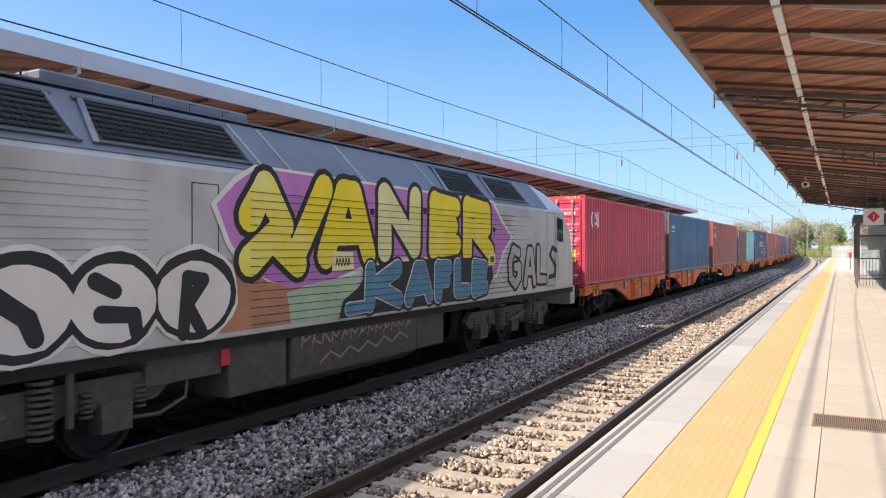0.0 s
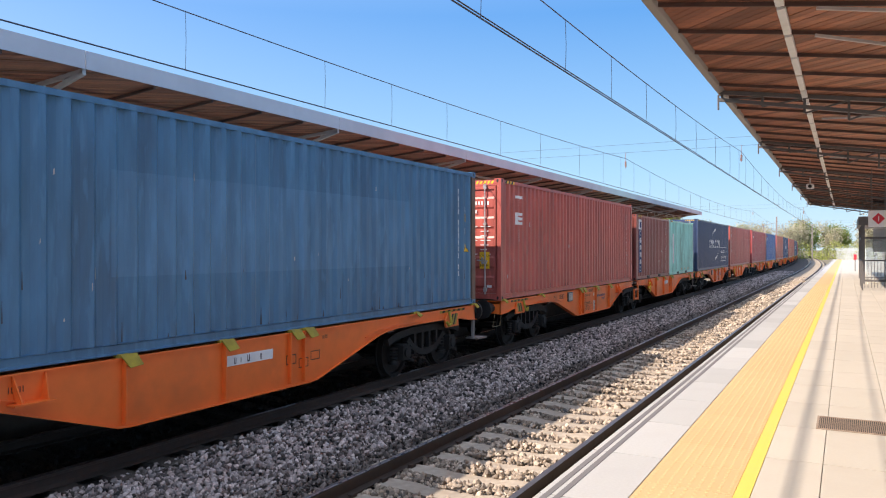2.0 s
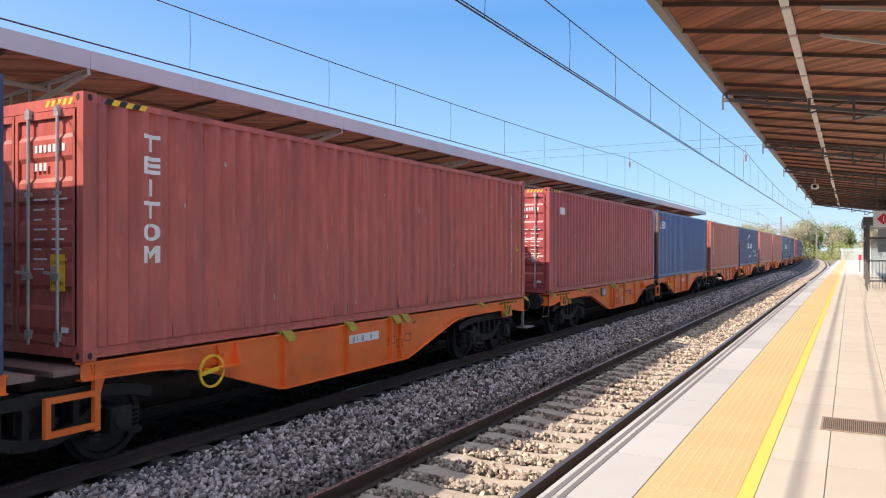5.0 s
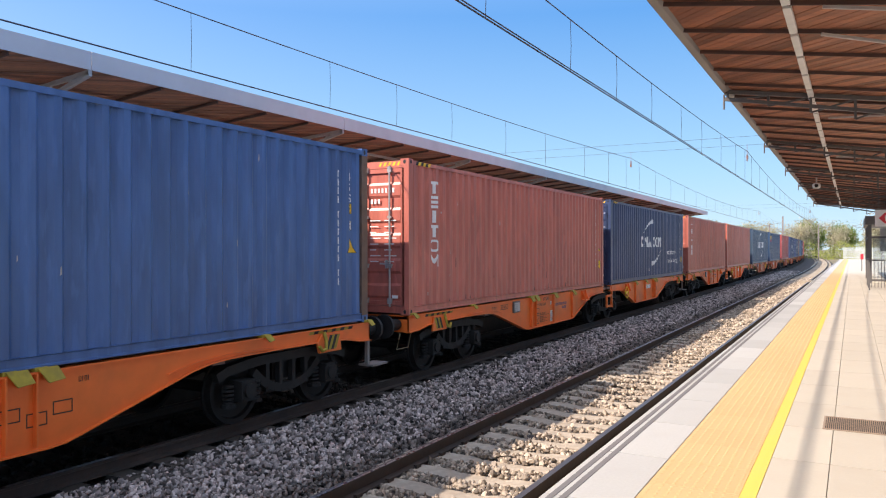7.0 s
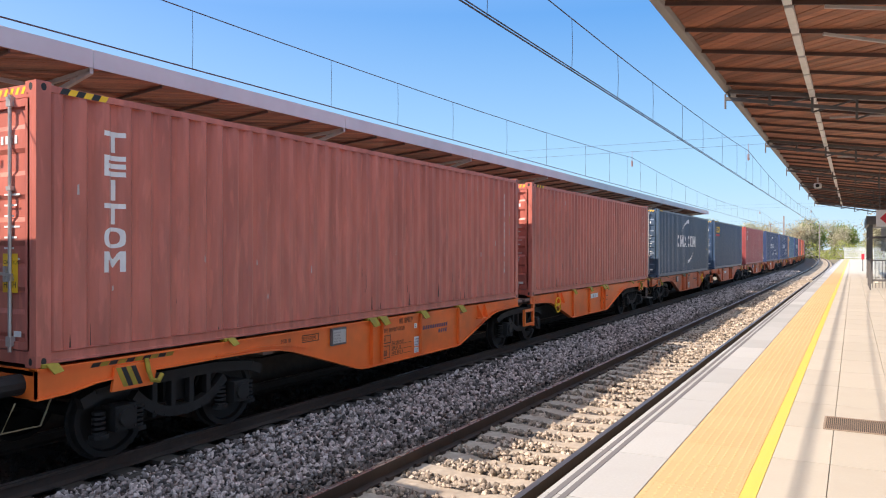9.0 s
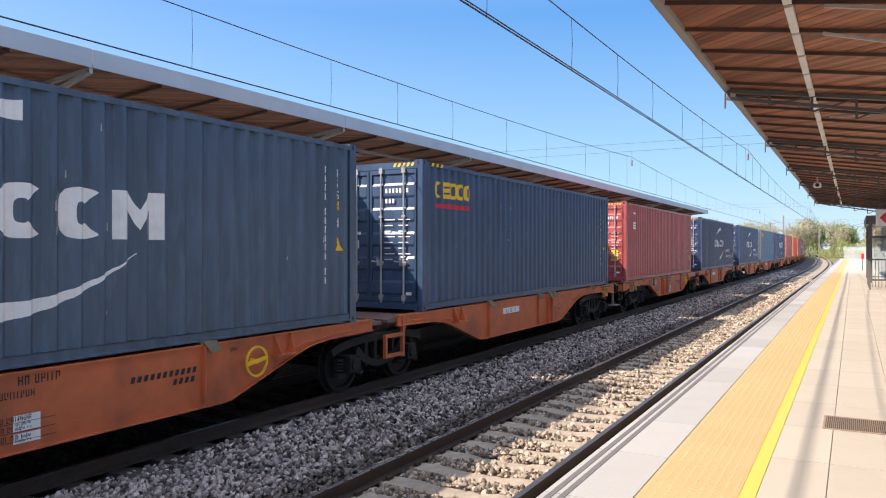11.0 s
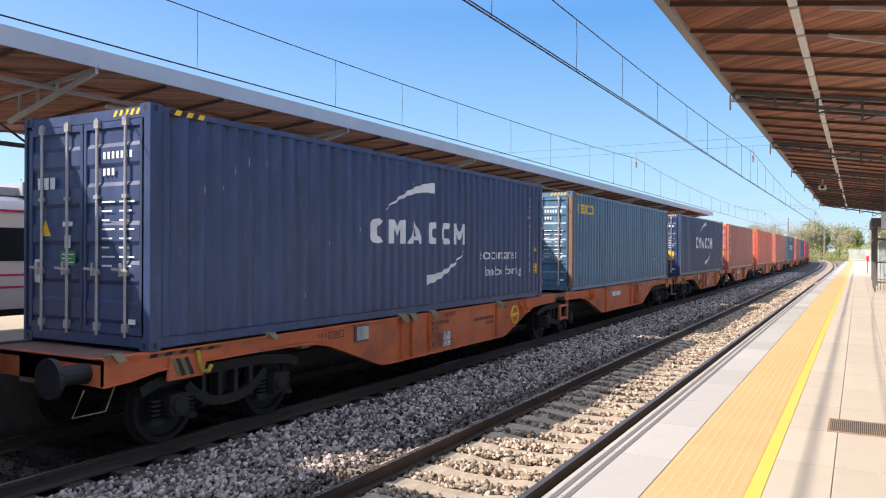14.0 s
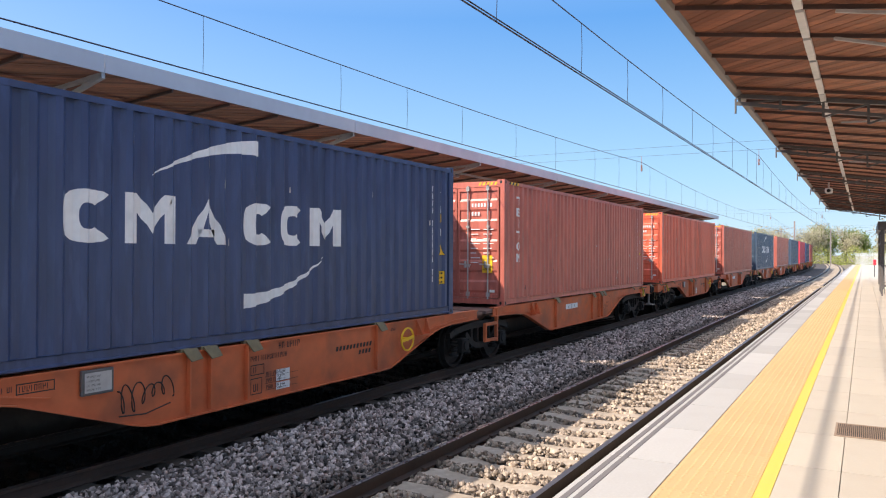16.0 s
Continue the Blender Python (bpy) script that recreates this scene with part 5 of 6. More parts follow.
def wagon(s, a1, a2, a3, a4, end, mat, label, marks, wheel_at, scribbled=False):
    """An articulated container wagon: two deep side-beam halves that share the middle bogie."""
    w = thing("container_wagon", Matrix(), label, "freight wagon", "wagons of the freight train")
    low = half_frame(a1, a2, a3, a4, end)
    total = 2 * end
    spig = OLIVE if marks else OLIVE_DULL
    # stiffeners along half a wagon
    ribs = (a2 + 0.24, a2 + 0.55, a2 + 1.85, a3 - 0.06) if marks else (a2 + 0.55, a2 + 0.88, a2 + 1.52, a3 - 0.43)
    X = 1.2
    for k in (0, 1):
        def m(u):
            return u if k == 0 else total - u
        d = 1 if k == 0 else -1

        def span(shape, x0, x1, u0, u1, z0, z1):
            return shape.box(x0, x1, min(m(u0), m(u1)), max(m(u0), m(u1)), z0, z1)
        out = [(m(u), z) for u, z in low] + [(m(end - 0.4), 1.165), (m(0), 1.165)]
        for x in (-1, 1):
            p, q = sorted((x * X, x * 1.185))
            sh = Shape().prism(out, p, q, "x")
            p, q = sorted((x * 1.1, x * 1.235))
            span(sh, p, q, 0, end - 0.4, 1.152, 1.172)
            for (u0, z0), (u1, z1) in zip(low, low[1:]):
                sh.beam((x * 1.175, m(u0), z0), (x * 1.175, m(u1), z1), 0.13, 0.016)
            # far beam is coloured darker to hold the shade under the wagon
            part("side_beam", sh, mat if x > 0 else DUSTY_AND_SHADED, w, "deep pressed side beam")
        # a curved lip where the deep web runs out over each bogie
        for pts in ([(a1 - 1.0, 1.0), (a1 - 0.2, 1.02), (a1 + 0.35, 0.99), (a1 + 0.85, 0.9)], [(a4 - 0.75, 0.86), (a4 - 0.2, 0.97), (a4 + 0.5, 1.03), (a4 + 1.1, 1.05)]):
            lip = Shape()
            for (u0, z0), (u1, z1) in zip(pts, pts[1:]):
                lip.beam((1.21, m(u0), z0), (1.21, m(u1), z1), 0.04, 0.014)
            part("web_lip", lip, mat, w)
        for u in ribs:
            part("rib", Shape().prism([(X, m(u) - 0.012), (1.265, m(u) - 0.012), (1.265, m(u) + 0.012), (X, m(u) + 0.012)], 0.42, 1.152, "z"), mat, w, bevel=0.004)
        # gusset with a small shelf near the inner end of the deep web
        ug = a3 + 1.05
        gs = Shape()
        for du in (-0.17, 0.17):
            gs.add([(X, m(ug + du), 1.15), (1.225, m(ug + du), 1.15), (1.33, m(ug + du * 0.8), 0.88), (X, m(ug + du * 0.8), 0.88),
                    (X, m(ug + du) + 0.015, 1.15), (1.225, m(ug + du) + 0.015, 1.15), (1.33, m(ug + du * 0.8) + 0.015, 0.88), (X, m(ug + du * 0.8) + 0.015, 0.88)],
                   [(0, 1, 2, 3), (4, 5, 6, 7), (0, 1, 5, 4), (1, 2, 6, 5), (2, 3, 7, 6), (3, 0, 4, 7)])
        span(gs, X, 1.35, ug - 0.22, ug + 0.22, 0.862, 0.88)
        part("gusset", gs, mat, w, "welded gusset with a small shelf")
        deck = span(Shape(), -1.18, 1.18, 0, 0.9, 1.1, 1.15)
        span(deck, -0.3, 0.3, 0, end - 0.3, 0.8, 1.1)
        span(deck, -1.18, 1.18, end - 1.3, end - 0.1, 1.06, 1.12)
        for u in (a1, a2, a3, a4):
            deck.box(-1.18, 1.18, m(u) - 0.1, m(u) + 0.1, 0.9, 1.1)
        part("deck", deck, DECK, w, "rusty steel deck plates")
        head = span(Shape(), -1.2, 1.2, 0, 0.03, 0.86, 1.165)
        part("headstock", head, mat, w)
        for x in (-0.95, 0.95):
            bf = Shape().rod((x, m(0), 1.0), (x, m(0) - d * 0.4, 1.0), 0.11, 12).rod((x, m(0) - d * 0.4, 1.0), (x, m(0) - d * 0.46, 1.0), 0.22, 16)
            part("buffer", bf, DARK, w, "black round buffer")
        # container spigots: a block on the top flange and a lever plate hung over the edge
        for u in (0.12, 2.6, ribs[0] - 0.06, ribs[0] + 0.26, ribs[2] + 0.02, ribs[3] + 0.02):
            sp = Shape()
            sp.box(1.14, 1.24, m(u) - 0.07, m(u) + 0.07, 1.172, 1.215)
            g = 0.5 if u < 3 else 0.85
            a0, b0, a1_, b1 = m(u) - 0.06 * g, m(u) + 0.2 * g, m(u) + 0.25 * g, m(u) + 0.04 * g
            zl = 1.2 - 0.15 * g
            sp.add([(1.236, a0, 1.2), (1.236, b0, 1.2), (1.3, a1_, zl), (1.3, b1, zl - 0.02),
                    (1.252, a0, 1.215), (1.252, b0, 1.215), (1.32, a1_, zl + 0.005), (1.32, b1, zl - 0.015)],
                   [(0, 1, 2, 3), (4, 5, 6, 7), (0, 1, 5, 4), (1, 2, 6, 5), (2, 3, 7, 6), (3, 0, 4, 7)])
            part("spigot", sp, spig, w, "dirty yellow-green locking spigot" if marks else "weathered olive locking spigot", 0.006)
        # dark and yellow edging over the bogie
        for i in range(10):
            u = 0.62 + 0.11 * i
            part("hazard_stripe", Shape().prism([(m(u), 1.1), (m(u) + 0.1, 1.1), (m(u) + 0.13, 1.145), (m(u) + 0.03, 1.145)], X, 1.2045, "x"), spig if i % 2 else BLACK, w)
        box = Shape().prism([(m(0.85), 0.8), (m(1.4), 0.8), (m(1.45), 0.95), (m(1.35), 1.08), (m(0.9), 1.08)], X, 1.245, "x")
        br = part("bogie_stop", box, mat, w, "orange stop plate with striped paint", 0.008)
        for i in range(4):
            u = 0.9 + 0.065 * i
            part("hazard_stripe", Shape().prism([(m(u), 1.06), (m(u + 0.06), 1.06), (m(u + 0.16), 0.84), (m(u + 0.1), 0.84)], 1.245, 1.2495, "x"), BLACK if i % 2 else spig, br)
        part("tow_hook", Shape().tube([(1.25, m(1.3), 1.12), (1.29, m(1.3), 0.98), (1.31, m(1.33), 0.87), (1.31, m(1.42), 0.85), (1.3, m(1.48), 0.92)], 0.028, 8), OLIVE, w, "yellow tow hook")
        step = Shape().tube([(1.12, m(0.25), 0.9), (1.14, m(0.1), 0.58), (1.14, m(-0.3), 0.58), (1.12, m(-0.15), 0.85)], 0.011, 6)
        if k == 0:
            part("step_bar", step, OLIVE_DULL, w)
        else:
            tread = span(Shape(), 1.0, 1.3, 0.05, -0.4, 0.42, 0.45).box(1.13, 1.19, m(0.02) - 0.03, m(0.02) + 0.03, 0.45, 1.1)
            part("step_plate", tread, GUTTER, w, "grey steel step plate")
    y = end + 0.55
    lad = Shape().box(1.16, 1.22, y, y + 0.07, 0.42, 1.17)
    for z in (0.45, 0.8):
        lad.box(1.16, 1.22, y - 0.5, y, z, z + 0.06)
    lad.box(1.16, 1.22, y - 0.56, y - 0.5, 0.45, 0.86)
    lad.prism([(y - 0.05, 1.17), (y + 0.2, 1.17), (y + 0.07, 0.8)], 1.17, 1.21, "x")
    part("ladder_step", lad, mat, w, "orange welded step beside the joint")
    hu, hz = end + wheel_at, 0.85
    hw = Shape().ring((1.3, hu, hz), 0.21, 0.028, "x", 28, 0.012)
    hw.beam((1.3, hu - 0.19, hz - 0.02), (1.3, hu + 0.19, hz + 0.03), 0.03, 0.05)
    hw.rod((X, hu, hz), (1.31, hu, hz), 0.035)
    part("hand_wheel", hw, YELLOW, w, "yellow brake hand wheel")
    # data box with a pale card behind its frame
    b0, b1 = a2 - 0.88, a2 - 0.5
    bx = part("document_box", Shape().box(X, 1.25, b0, b1, 0.86, 1.13), STEEL_GREY, w, "grey sheet document box", 0.01)
    part("card", Shape().box(1.25, 1.254, b0 + 0.03, b1 - 0.03, 0.89, 1.1), STEEL_LIGHT, bx, "pale card with faint rows")
    rows = Shape()
    for i in range(4):
        figures(rows, b0 + 0.05, 0.91 + 0.046 * i, 0.022, 12, 1.2555, i)
    part("card_print", rows, STEEL_GREY, bx)["kind"] = "stuff"
    yp = total - (7.5 if marks else 9.2)
    plate = part("maker_plate", quad(Shape(), yp, yp + 0.95, 0.84, 0.98, X + 0.0035), WHITE_LOGO, w, "white maker's plate")
    for i in range(7):
        figs = figures(Shape(), yp + 0.06 + i * 0.125, 0.865, 0.075 + 0.015 * (i % 3 == 0), 1, X + 0.0055, 31 + 3 * i)
        if figs.f:
            part("plate_figure", figs, BLACK, plate)
    x = X + 0.0035

    def frame_of(shape, y0, y1, z0, z1, e=0.012):
        for a0, a1, b0, b1 in ((y0, y1, z0, z0 + e), (y0, y1, z1 - e, z1), (y0, y0 + e, z0 + e, z1 - e), (y1 - e, y1, z0 + e, z1 - e)):
            quad(shape, a0, a1, b0, b1, x)
    y = ribs[1] + 0.06 if marks else ribs[2] + 0.1
    mk = Shape()
    figures(mk, y + 0.55, 1.03, 0.09, 8, x, 3)
    figures(mk, y, 0.91, 0.07, 17, x, 5)
    frame_of(mk, y, y + 0.26, 0.72, 0.86)
    figures(mk, y + 0.05, 0.75, 0.08, 3, x, 7)
    frame_of(mk, y, y + 0.22, 0.46, 0.68)
    figures(mk, y + 0.05, 0.5, 0.1, 2, x, 8)
    for j in range(3):
        figures(mk, y + 0.3, 0.5 + 0.09 * j, 0.055, 11, x, 11 + j)
        quad(mk, y + 0.28, y + 0.95, 0.485 + 0.09 * j, 0.491 + 0.09 * j, x)
    figures(mk, a1 + 0.25, 1.02, 0.055, 7, x, 21)
    frame_of(mk, a2 - 1.55, a2 - 1.15, 0.98, 1.09)
    figures(mk, a2 - 1.52, 1.005, 0.06, 8, x, 22)
    figures(mk, a3 + 0.05, 1.02, 0.05, 6, x, 23)
    # the other half
    figures(mk, total - a2 + 0.25, 1.0, 0.055, 4, x, 24)
    figures(mk, total - a3 - 1.25, 0.98, 0.06, 5, x, 25)
    for q in range(3):
        frame_of(mk, total - a2 - 0.6 + 0.28 * q, total - a2 - 0.38 + 0.28 * q, 0.7 - 0.08 * (q % 2), 0.84 - 0.08 * (q % 2))
    part("stencilled_print", mk, BLACK, w, "dark stencilled marks")["kind"] = "stuff"
    # the owner's mark: slanting dark bars
    yc = ribs[2] + 0.14 if marks else a3 - 1.5
    ow = Shape()
    for i in range(11):
        flat(ow, [(yc + 0.09 * i, 0.84), (yc + 0.055 + 0.09 * i, 0.84), (yc + 0.075 + 0.09 * i, 0.91), (yc + 0.02 + 0.09 * i, 0.91)], x)
    for i in range(4):
        flat(ow, [(yc + 0.6 + 0.09 * i, 0.73), (yc + 0.655 + 0.09 * i, 0.73), (yc + 0.675 + 0.09 * i, 0.8), (yc + 0.62 + 0.09 * i, 0.8)], x)
    part("owner_mark", ow, PANEL_BLUE if marks else BLACK, w, "slanting dark figures")["kind"] = "stuff"
    yd = y + (1.06 if marks else 0.5)
    for z0, z1 in (((0.56, 0.74), (0.44, 0.54), (0.9, 0.99)) if marks else ((0.58, 0.74), (0.46, 0.56))):
        pn = part("data_panel", quad(Shape(), yd, yd + (0.28 if z0 < 0.8 else 0.1), z0, z1, x), WHITE_LOGO, w, "white data panel")
        rw = Shape()
        n = max(2, int((z1 - z0) / 0.045))
        for j in range(n):
            figures(rw, yd + 0.02, z0 + 0.015 + (z1 - z0 - 0.02) * j / n, 0.024, 11 if z0 < 0.8 else 3, X + 0.0055, j)
        part("data_print", rw, BLACK, pn)["kind"] = "stuff"
    if scribbled:
        line = []
        for i in range(91):
            u = i / 90
            line.append((1.202, a2 - 0.42 + 0.75 * u + 0.05 * math.sin(11 * math.pi * u), 0.72 + 0.1 * u + (0.12 + 0.05 * math.sin(7 * u)) * math.cos(11 * math.pi * u + 0.6 * math.sin(9 * u))))
        sc = Shape().tube(line, 0.008, 5)
        sc.tube([(1.202, a2 - 0.4, 0.56), (1.202, a2 - 0.05, 0.53), (1.202, a2 + 0.3, 0.6)], 0.008, 5)
        part("spray_scribble", sc, BLACK, w, "dark sprayed scribble")
    for y in (1.97, end, total - 1.97):
        bogie(w, y)
    moving(w, s, total, 0.0)
    return w


for s0 in (22.86, 49.49, 75.90, 102.88, 129.38, 155.98):
    wagon(s0, 3.4, 5.66, 9.1, 10.85, 12.63, ORANGE, "bright orange articulated container wagon with black bogies", True, 2.15 if s0 > 30 else -2.3)
for s0 in (181.95, 211.45, 241.4, 270.8, 300.4, 330.3, 360.3, 390.3):
    wagon(s0, 3.45, 5.5, 10.46, 12.2, 14.2, ORANGE_OLD, "rust-stained orange articulated container wagon with black bogies", False, -3.3, s0 == 270.8)


# ---- locomotive ----
loco = thing("locomotive", Matrix(), "silver diesel locomotive covered in bright graffiti", "locomotive")
W0, LEN0 = 1.37, 23.0


def section(y, hw, zt, zb=1.22):
    zs = min(3.45, zt - 0.25)
    return [(-hw, y, zb), (hw, y, zb), (hw, y, zs - 0.08), (hw - 0.03, y, zs), (hw * 0.57, y, zt - 0.08), (hw * 0.4, y, zt), (-hw * 0.4, y, zt), (-hw * 0.57, y, zt - 0.08), (-hw + 0.03, y, zs), (-hw, y, zs - 0.08)]


body = Shape()
rings = [section(0.0, 1.0, 2.2), section(0.5, 1.25, 2.6), section(1.2, 1.34, 3.95), section(2.2, W0, 4.2), section(20.4, W0, 4.2), section(21.6, 1.36, 4.02), section(22.3, 1.32, 3.1), section(22.75, 1.25, 2.2), section(23.0, 1.1, 2.0)]
vs = [p for r in rings for p in r]
fs = [(i * 10 + j, i * 10 + (j + 1) % 10, (i + 1) * 10 + (j + 1) % 10, (i + 1) * 10 + j) for i in range(len(rings) - 1) for j in range(10)]
body.add(vs, fs + [tuple(range(10))[::-1], tuple(range((len(rings) - 1) * 10, len(rings) * 10))])
part("body", body, SILVER, loco, "dusty silver body side", 0.02)


def on_slope(u, lift):
    """A point of the sloping roof side: u = 0 at its foot, 1 at the roof."""
    return W0 - 0.03 + (W0 * 0.57 - W0 + 0.03) * u + lift * 0.76, 3.45 + (4.12 - 3.45) * u + lift * 0.64


def slope_panel(y0, y1, u0, u1, lift, lean=0.0):
    s = Shape()
    pts = []
    for l in (0.0, lift):
        for u, d in ((u0, 0), (u1, lean)):
            x, z = on_slope(u, l)
            pts.append(((x, y0 + d, z), (x, y1 - d, z)))
    a, b, c, d = pts
    return s.add([a[0], a[1], b[1], b[0], c[0], c[1], d[1], d[0]], [(0, 1, 2, 3), (4, 5, 6, 7), (0, 1, 5, 4), (1, 2, 6, 5), (2, 3, 7, 6), (3, 0, 4, 7)])


part("roof_side", slope_panel(2.3, 20.3, -0.02, 1.04, 0.012), LOCO_TOP, loco, "grimy blue-grey sloping roof side")
part("roof", Shape().box(-0.78, 0.78, 2.3, 20.3, 4.19, 4.215), LOCO_TOP, loco)
for y0, y1, bars in ((2.6, 6.25, 30), (6.5, 8.85, 26), (14.6, 16.4, 12), (16.9, 18.9, 20)):
    g = part("grille", slope_panel(y0, y1, 0.14, 0.88, 0.03, 0.12), GRILLE, loco, "black louvred air grille")
    sl = Shape()
    for i in range(7):
        x, z = on_slope(0.2 + 0.1 * i, 0.04)
        sl.beam((x, y0 + 0.1, z), (x, y1 - 0.1, z), 0.02, 0.02)
    for i in range(bars):
        y = y0 + 0.12 + (y1 - y0 - 0.24) * i / bars
        x, z = on_slope(0.2, 0.045)
        x2, z2 = on_slope(0.6, 0.045)
        sl.beam((x, y, z), (x2, y - 0.06, z2), 0.008, 0.008)
    part("louvre", sl, BLACK, g)
    fr = Shape()
    for u in (0.12, 0.9):
        x, z = on_slope(u, 0.03)
        fr.beam((x, y0, z), (x, y1, z), 0.05, 0.03)
    for y in (y0 - 0.03, y1 + 0.03):
        x, z = on_slope(0.08, 0.035)
        x2, z2 = on_slope(0.92, 0.035)
        fr.beam((x, y, z), (x2, y + (0.12 if y < y1 else -0.12), z2), 0.07, 0.03)
    part("grille_frame", fr, LOCO_TOP, g)
for y in (9.1, 9.7, 11.6, 14.2, 19.3):
    x, z = on_slope(0.05, 0.02)
    x2, z2 = on_slope(0.98, 0.02)
    part("roof_seam", Shape().beam((x, y, z), (x2, y - 0.18, z2), 0.03, 0.02), SILVER, loco)
hum = Shape().box(-0.6, 0.75, 6.2, 9.4, 4.2, 4.34).box(-0.4, 0.55, 13.0, 14.4, 4.2, 4.3).box(-0.5, 0.5, 16.0, 19.0, 4.2, 4.27)
part("roof_hatch", hum, LOCO_TOP, loco, bevel=0.03)
hooks = Shape()
for y in (6.0, 7.7, 8.3, 8.9, 12.4, 15.0):
    hooks.tube([(0.74, y, 4.15), (0.74, y, 4.3), (0.74, y + 0.1, 4.3)], 0.015, 5)
part("roof_hooks", hooks, BOGIE, loco)
# horizontal ribs pressed in the side
ribs = Shape()
for y0, y1 in ((2.6, 7.1), (8.75, 19.0)):
    for i in range(17):
        z = 1.36 + 0.112 * i
        ribs.prism([(W0 - 0.005, z), (W0 + 0.012, z + 0.012), (W0 + 0.012, z + 0.092), (W0 - 0.005, z + 0.1)], y0, y1, "y")
part("ribbed_side", ribs, SILVER, loco, "silver horizontally ribbed side panels")
for y0, y1, z0, z1 in ((7.75, 8.2, 1.6, 3.2), (20.2, 20.85, 1.35, 3.35)):
    d = Shape()
    for a, b, c, e in ((y0, y0 + 0.012, z0, z1), (y1 - 0.012, y1, z0, z1), (y0, y1, z0, z0 + 0.012), (y0, y1, z1 - 0.012, z1)):
        d.box(W0 - 0.001, W0 + 0.005, a, b, c, e)
    part("door_gap", d, BLACK, loco, "door outline")
part("cab_window", Shape().prism([(21.0, 2.55), (21.55, 2.55), (21.5, 3.2), (21.0, 3.25)], W0 - 0.03, W0 + 0.004, "x"), WINDOW_DARK, loco, "dark cab side window", 0.02)
for y in (20.1, 20.95):
    part("handrail", Shape().rod((W0 + 0.05, y, 1.5), (W0 + 0.05, y, 2.6), 0.015), STEEL_LIGHT, loco)


# painted lettering-like shapes
def strokes(shape, segs, y, z, w, h, t, x):
    for k, (a, b, c, d) in enumerate(segs):
        p, q = Vector((y + a * w, z + b * h)), Vector((y + c * w, z + d * h))
        ang = math.atan2(q.y - p.y, q.x - p.x)
        pts = []
        for c0, turn, size in ((q, -90, 0.5), (p, 90, 0.54)):
            for i in range(7):
                g = ang + math.radians(turn + 30 * i)
                pts.append((c0.x + t * size * math.cos(g), c0.y + t * size * math.sin(g)))
        flat(shape, pts, x + 0.0007 * k)


def blob(shape, y, z, rw, rh, x, seed, n=18, rough=0.12):
    r = random.Random(seed)
    flat(shape, [(y + rw * math.cos(2 * math.pi * i / n) * (1 + rough * (r.random() - 0.5)), z + rh * math.sin(2 * math.pi * i / n) * (1 + rough * (r.random() - 0.5))) for i in range(n)], x)


GX = W0 + 0.0135
FORMS = {
    "fork": ((0.0, 0.6, 0.18, 0.95), (0.18, 0.95, 0.42, 0.5), (0.98, 1.0, 0.55, 0.1), (0.0, 0.1, 0.3, 0.4), (0.3, 0.35, 0.6, 0.05)),
    "peak": ((0.05, 0.0, 0.4, 0.95), (0.4, 0.95, 0.62, 0.95), (0.62, 0.95, 0.95, 0.0), (0.25, 0.35, 0.78, 0.35)),
    "zig": ((0.1, 0.0, 0.1, 0.98), (0.1, 0.98, 0.85, 0.05), (0.85, 0.05, 0.88, 1.0)),
    "comb": ((0.1, 0.0, 0.12, 1.0), (0.12, 0.95, 0.9, 0.9), (0.12, 0.5, 0.8, 0.5), (0.12, 0.06, 0.92, 0.1)),
    "loop": ((0.12, 0.0, 0.12, 1.0), (0.12, 0.96, 0.8, 0.9), (0.8, 0.9, 0.82, 0.55), (0.82, 0.55, 0.15, 0.48), (0.4, 0.45, 0.95, 0.0)),
}
FORMS.update({
    "arms": ((0.1, 0.0, 0.12, 1.0), (0.9, 1.0, 0.2, 0.5), (0.2, 0.5, 0.95, 0.0)),
    "flag": ((0.1, 0.0, 0.12, 1.0), (0.12, 0.95, 0.85, 0.95), (0.12, 0.5, 0.7, 0.5)),
    "hook": ((0.15, 1.0, 0.12, 0.08), (0.12, 0.08, 0.9, 0.05)),
    "bow": ((0.85, 0.9, 0.4, 1.0), (0.4, 1.0, 0.1, 0.65), (0.1, 0.65, 0.15, 0.2), (0.15, 0.2, 0.55, 0.0), (0.55, 0.0, 0.9, 0.2), (0.9, 0.2, 0.9, 0.5), (0.9, 0.5, 0.55, 0.5)),
    "wave": ((0.9, 0.9, 0.45, 1.0), (0.45, 1.0, 0.15, 0.75), (0.15, 0.75, 0.8, 0.4), (0.8, 0.4, 0.75, 0.1), (0.75, 0.1, 0.1, 0.05)),
})
rim = Shape()
flat(rim, [(8.05, 2.95), (8.45, 3.32), (8.85, 3.52), (16.7, 3.46), (17.2, 3.03), (17.82, 2.65), (17.28, 2.26), (16.82, 1.66), (16.3, 1.88), (15.6, 2.13), (12.0, 2.15), (10.6, 1.82), (9.6, 1.72), (8.75, 1.97), (8.32, 2.43)], GX - 0.0012)
part("graffiti_edge", rim, G_WHITE, loco)
under = Shape()
flat(under, [(8.15, 2.95), (8.5, 3.25), (8.9, 3.48), (11.0, 3.46), (14.0, 3.44), (16.6, 3.42), (17.1, 3.0), (17.7, 2.65), (17.2, 2.3), (16.8, 1.75), (16.3, 1.95), (15.6, 2.2), (12.0, 2.22), (10.6, 1.9), (9.6, 1.8), (8.8, 2.05), (8.4, 2.45)], GX)
part("graffiti_ground", under, G_PURPLE, loco, "sprayed purple ground")
low1, low2, low3 = Shape(), Shape(), Shape()
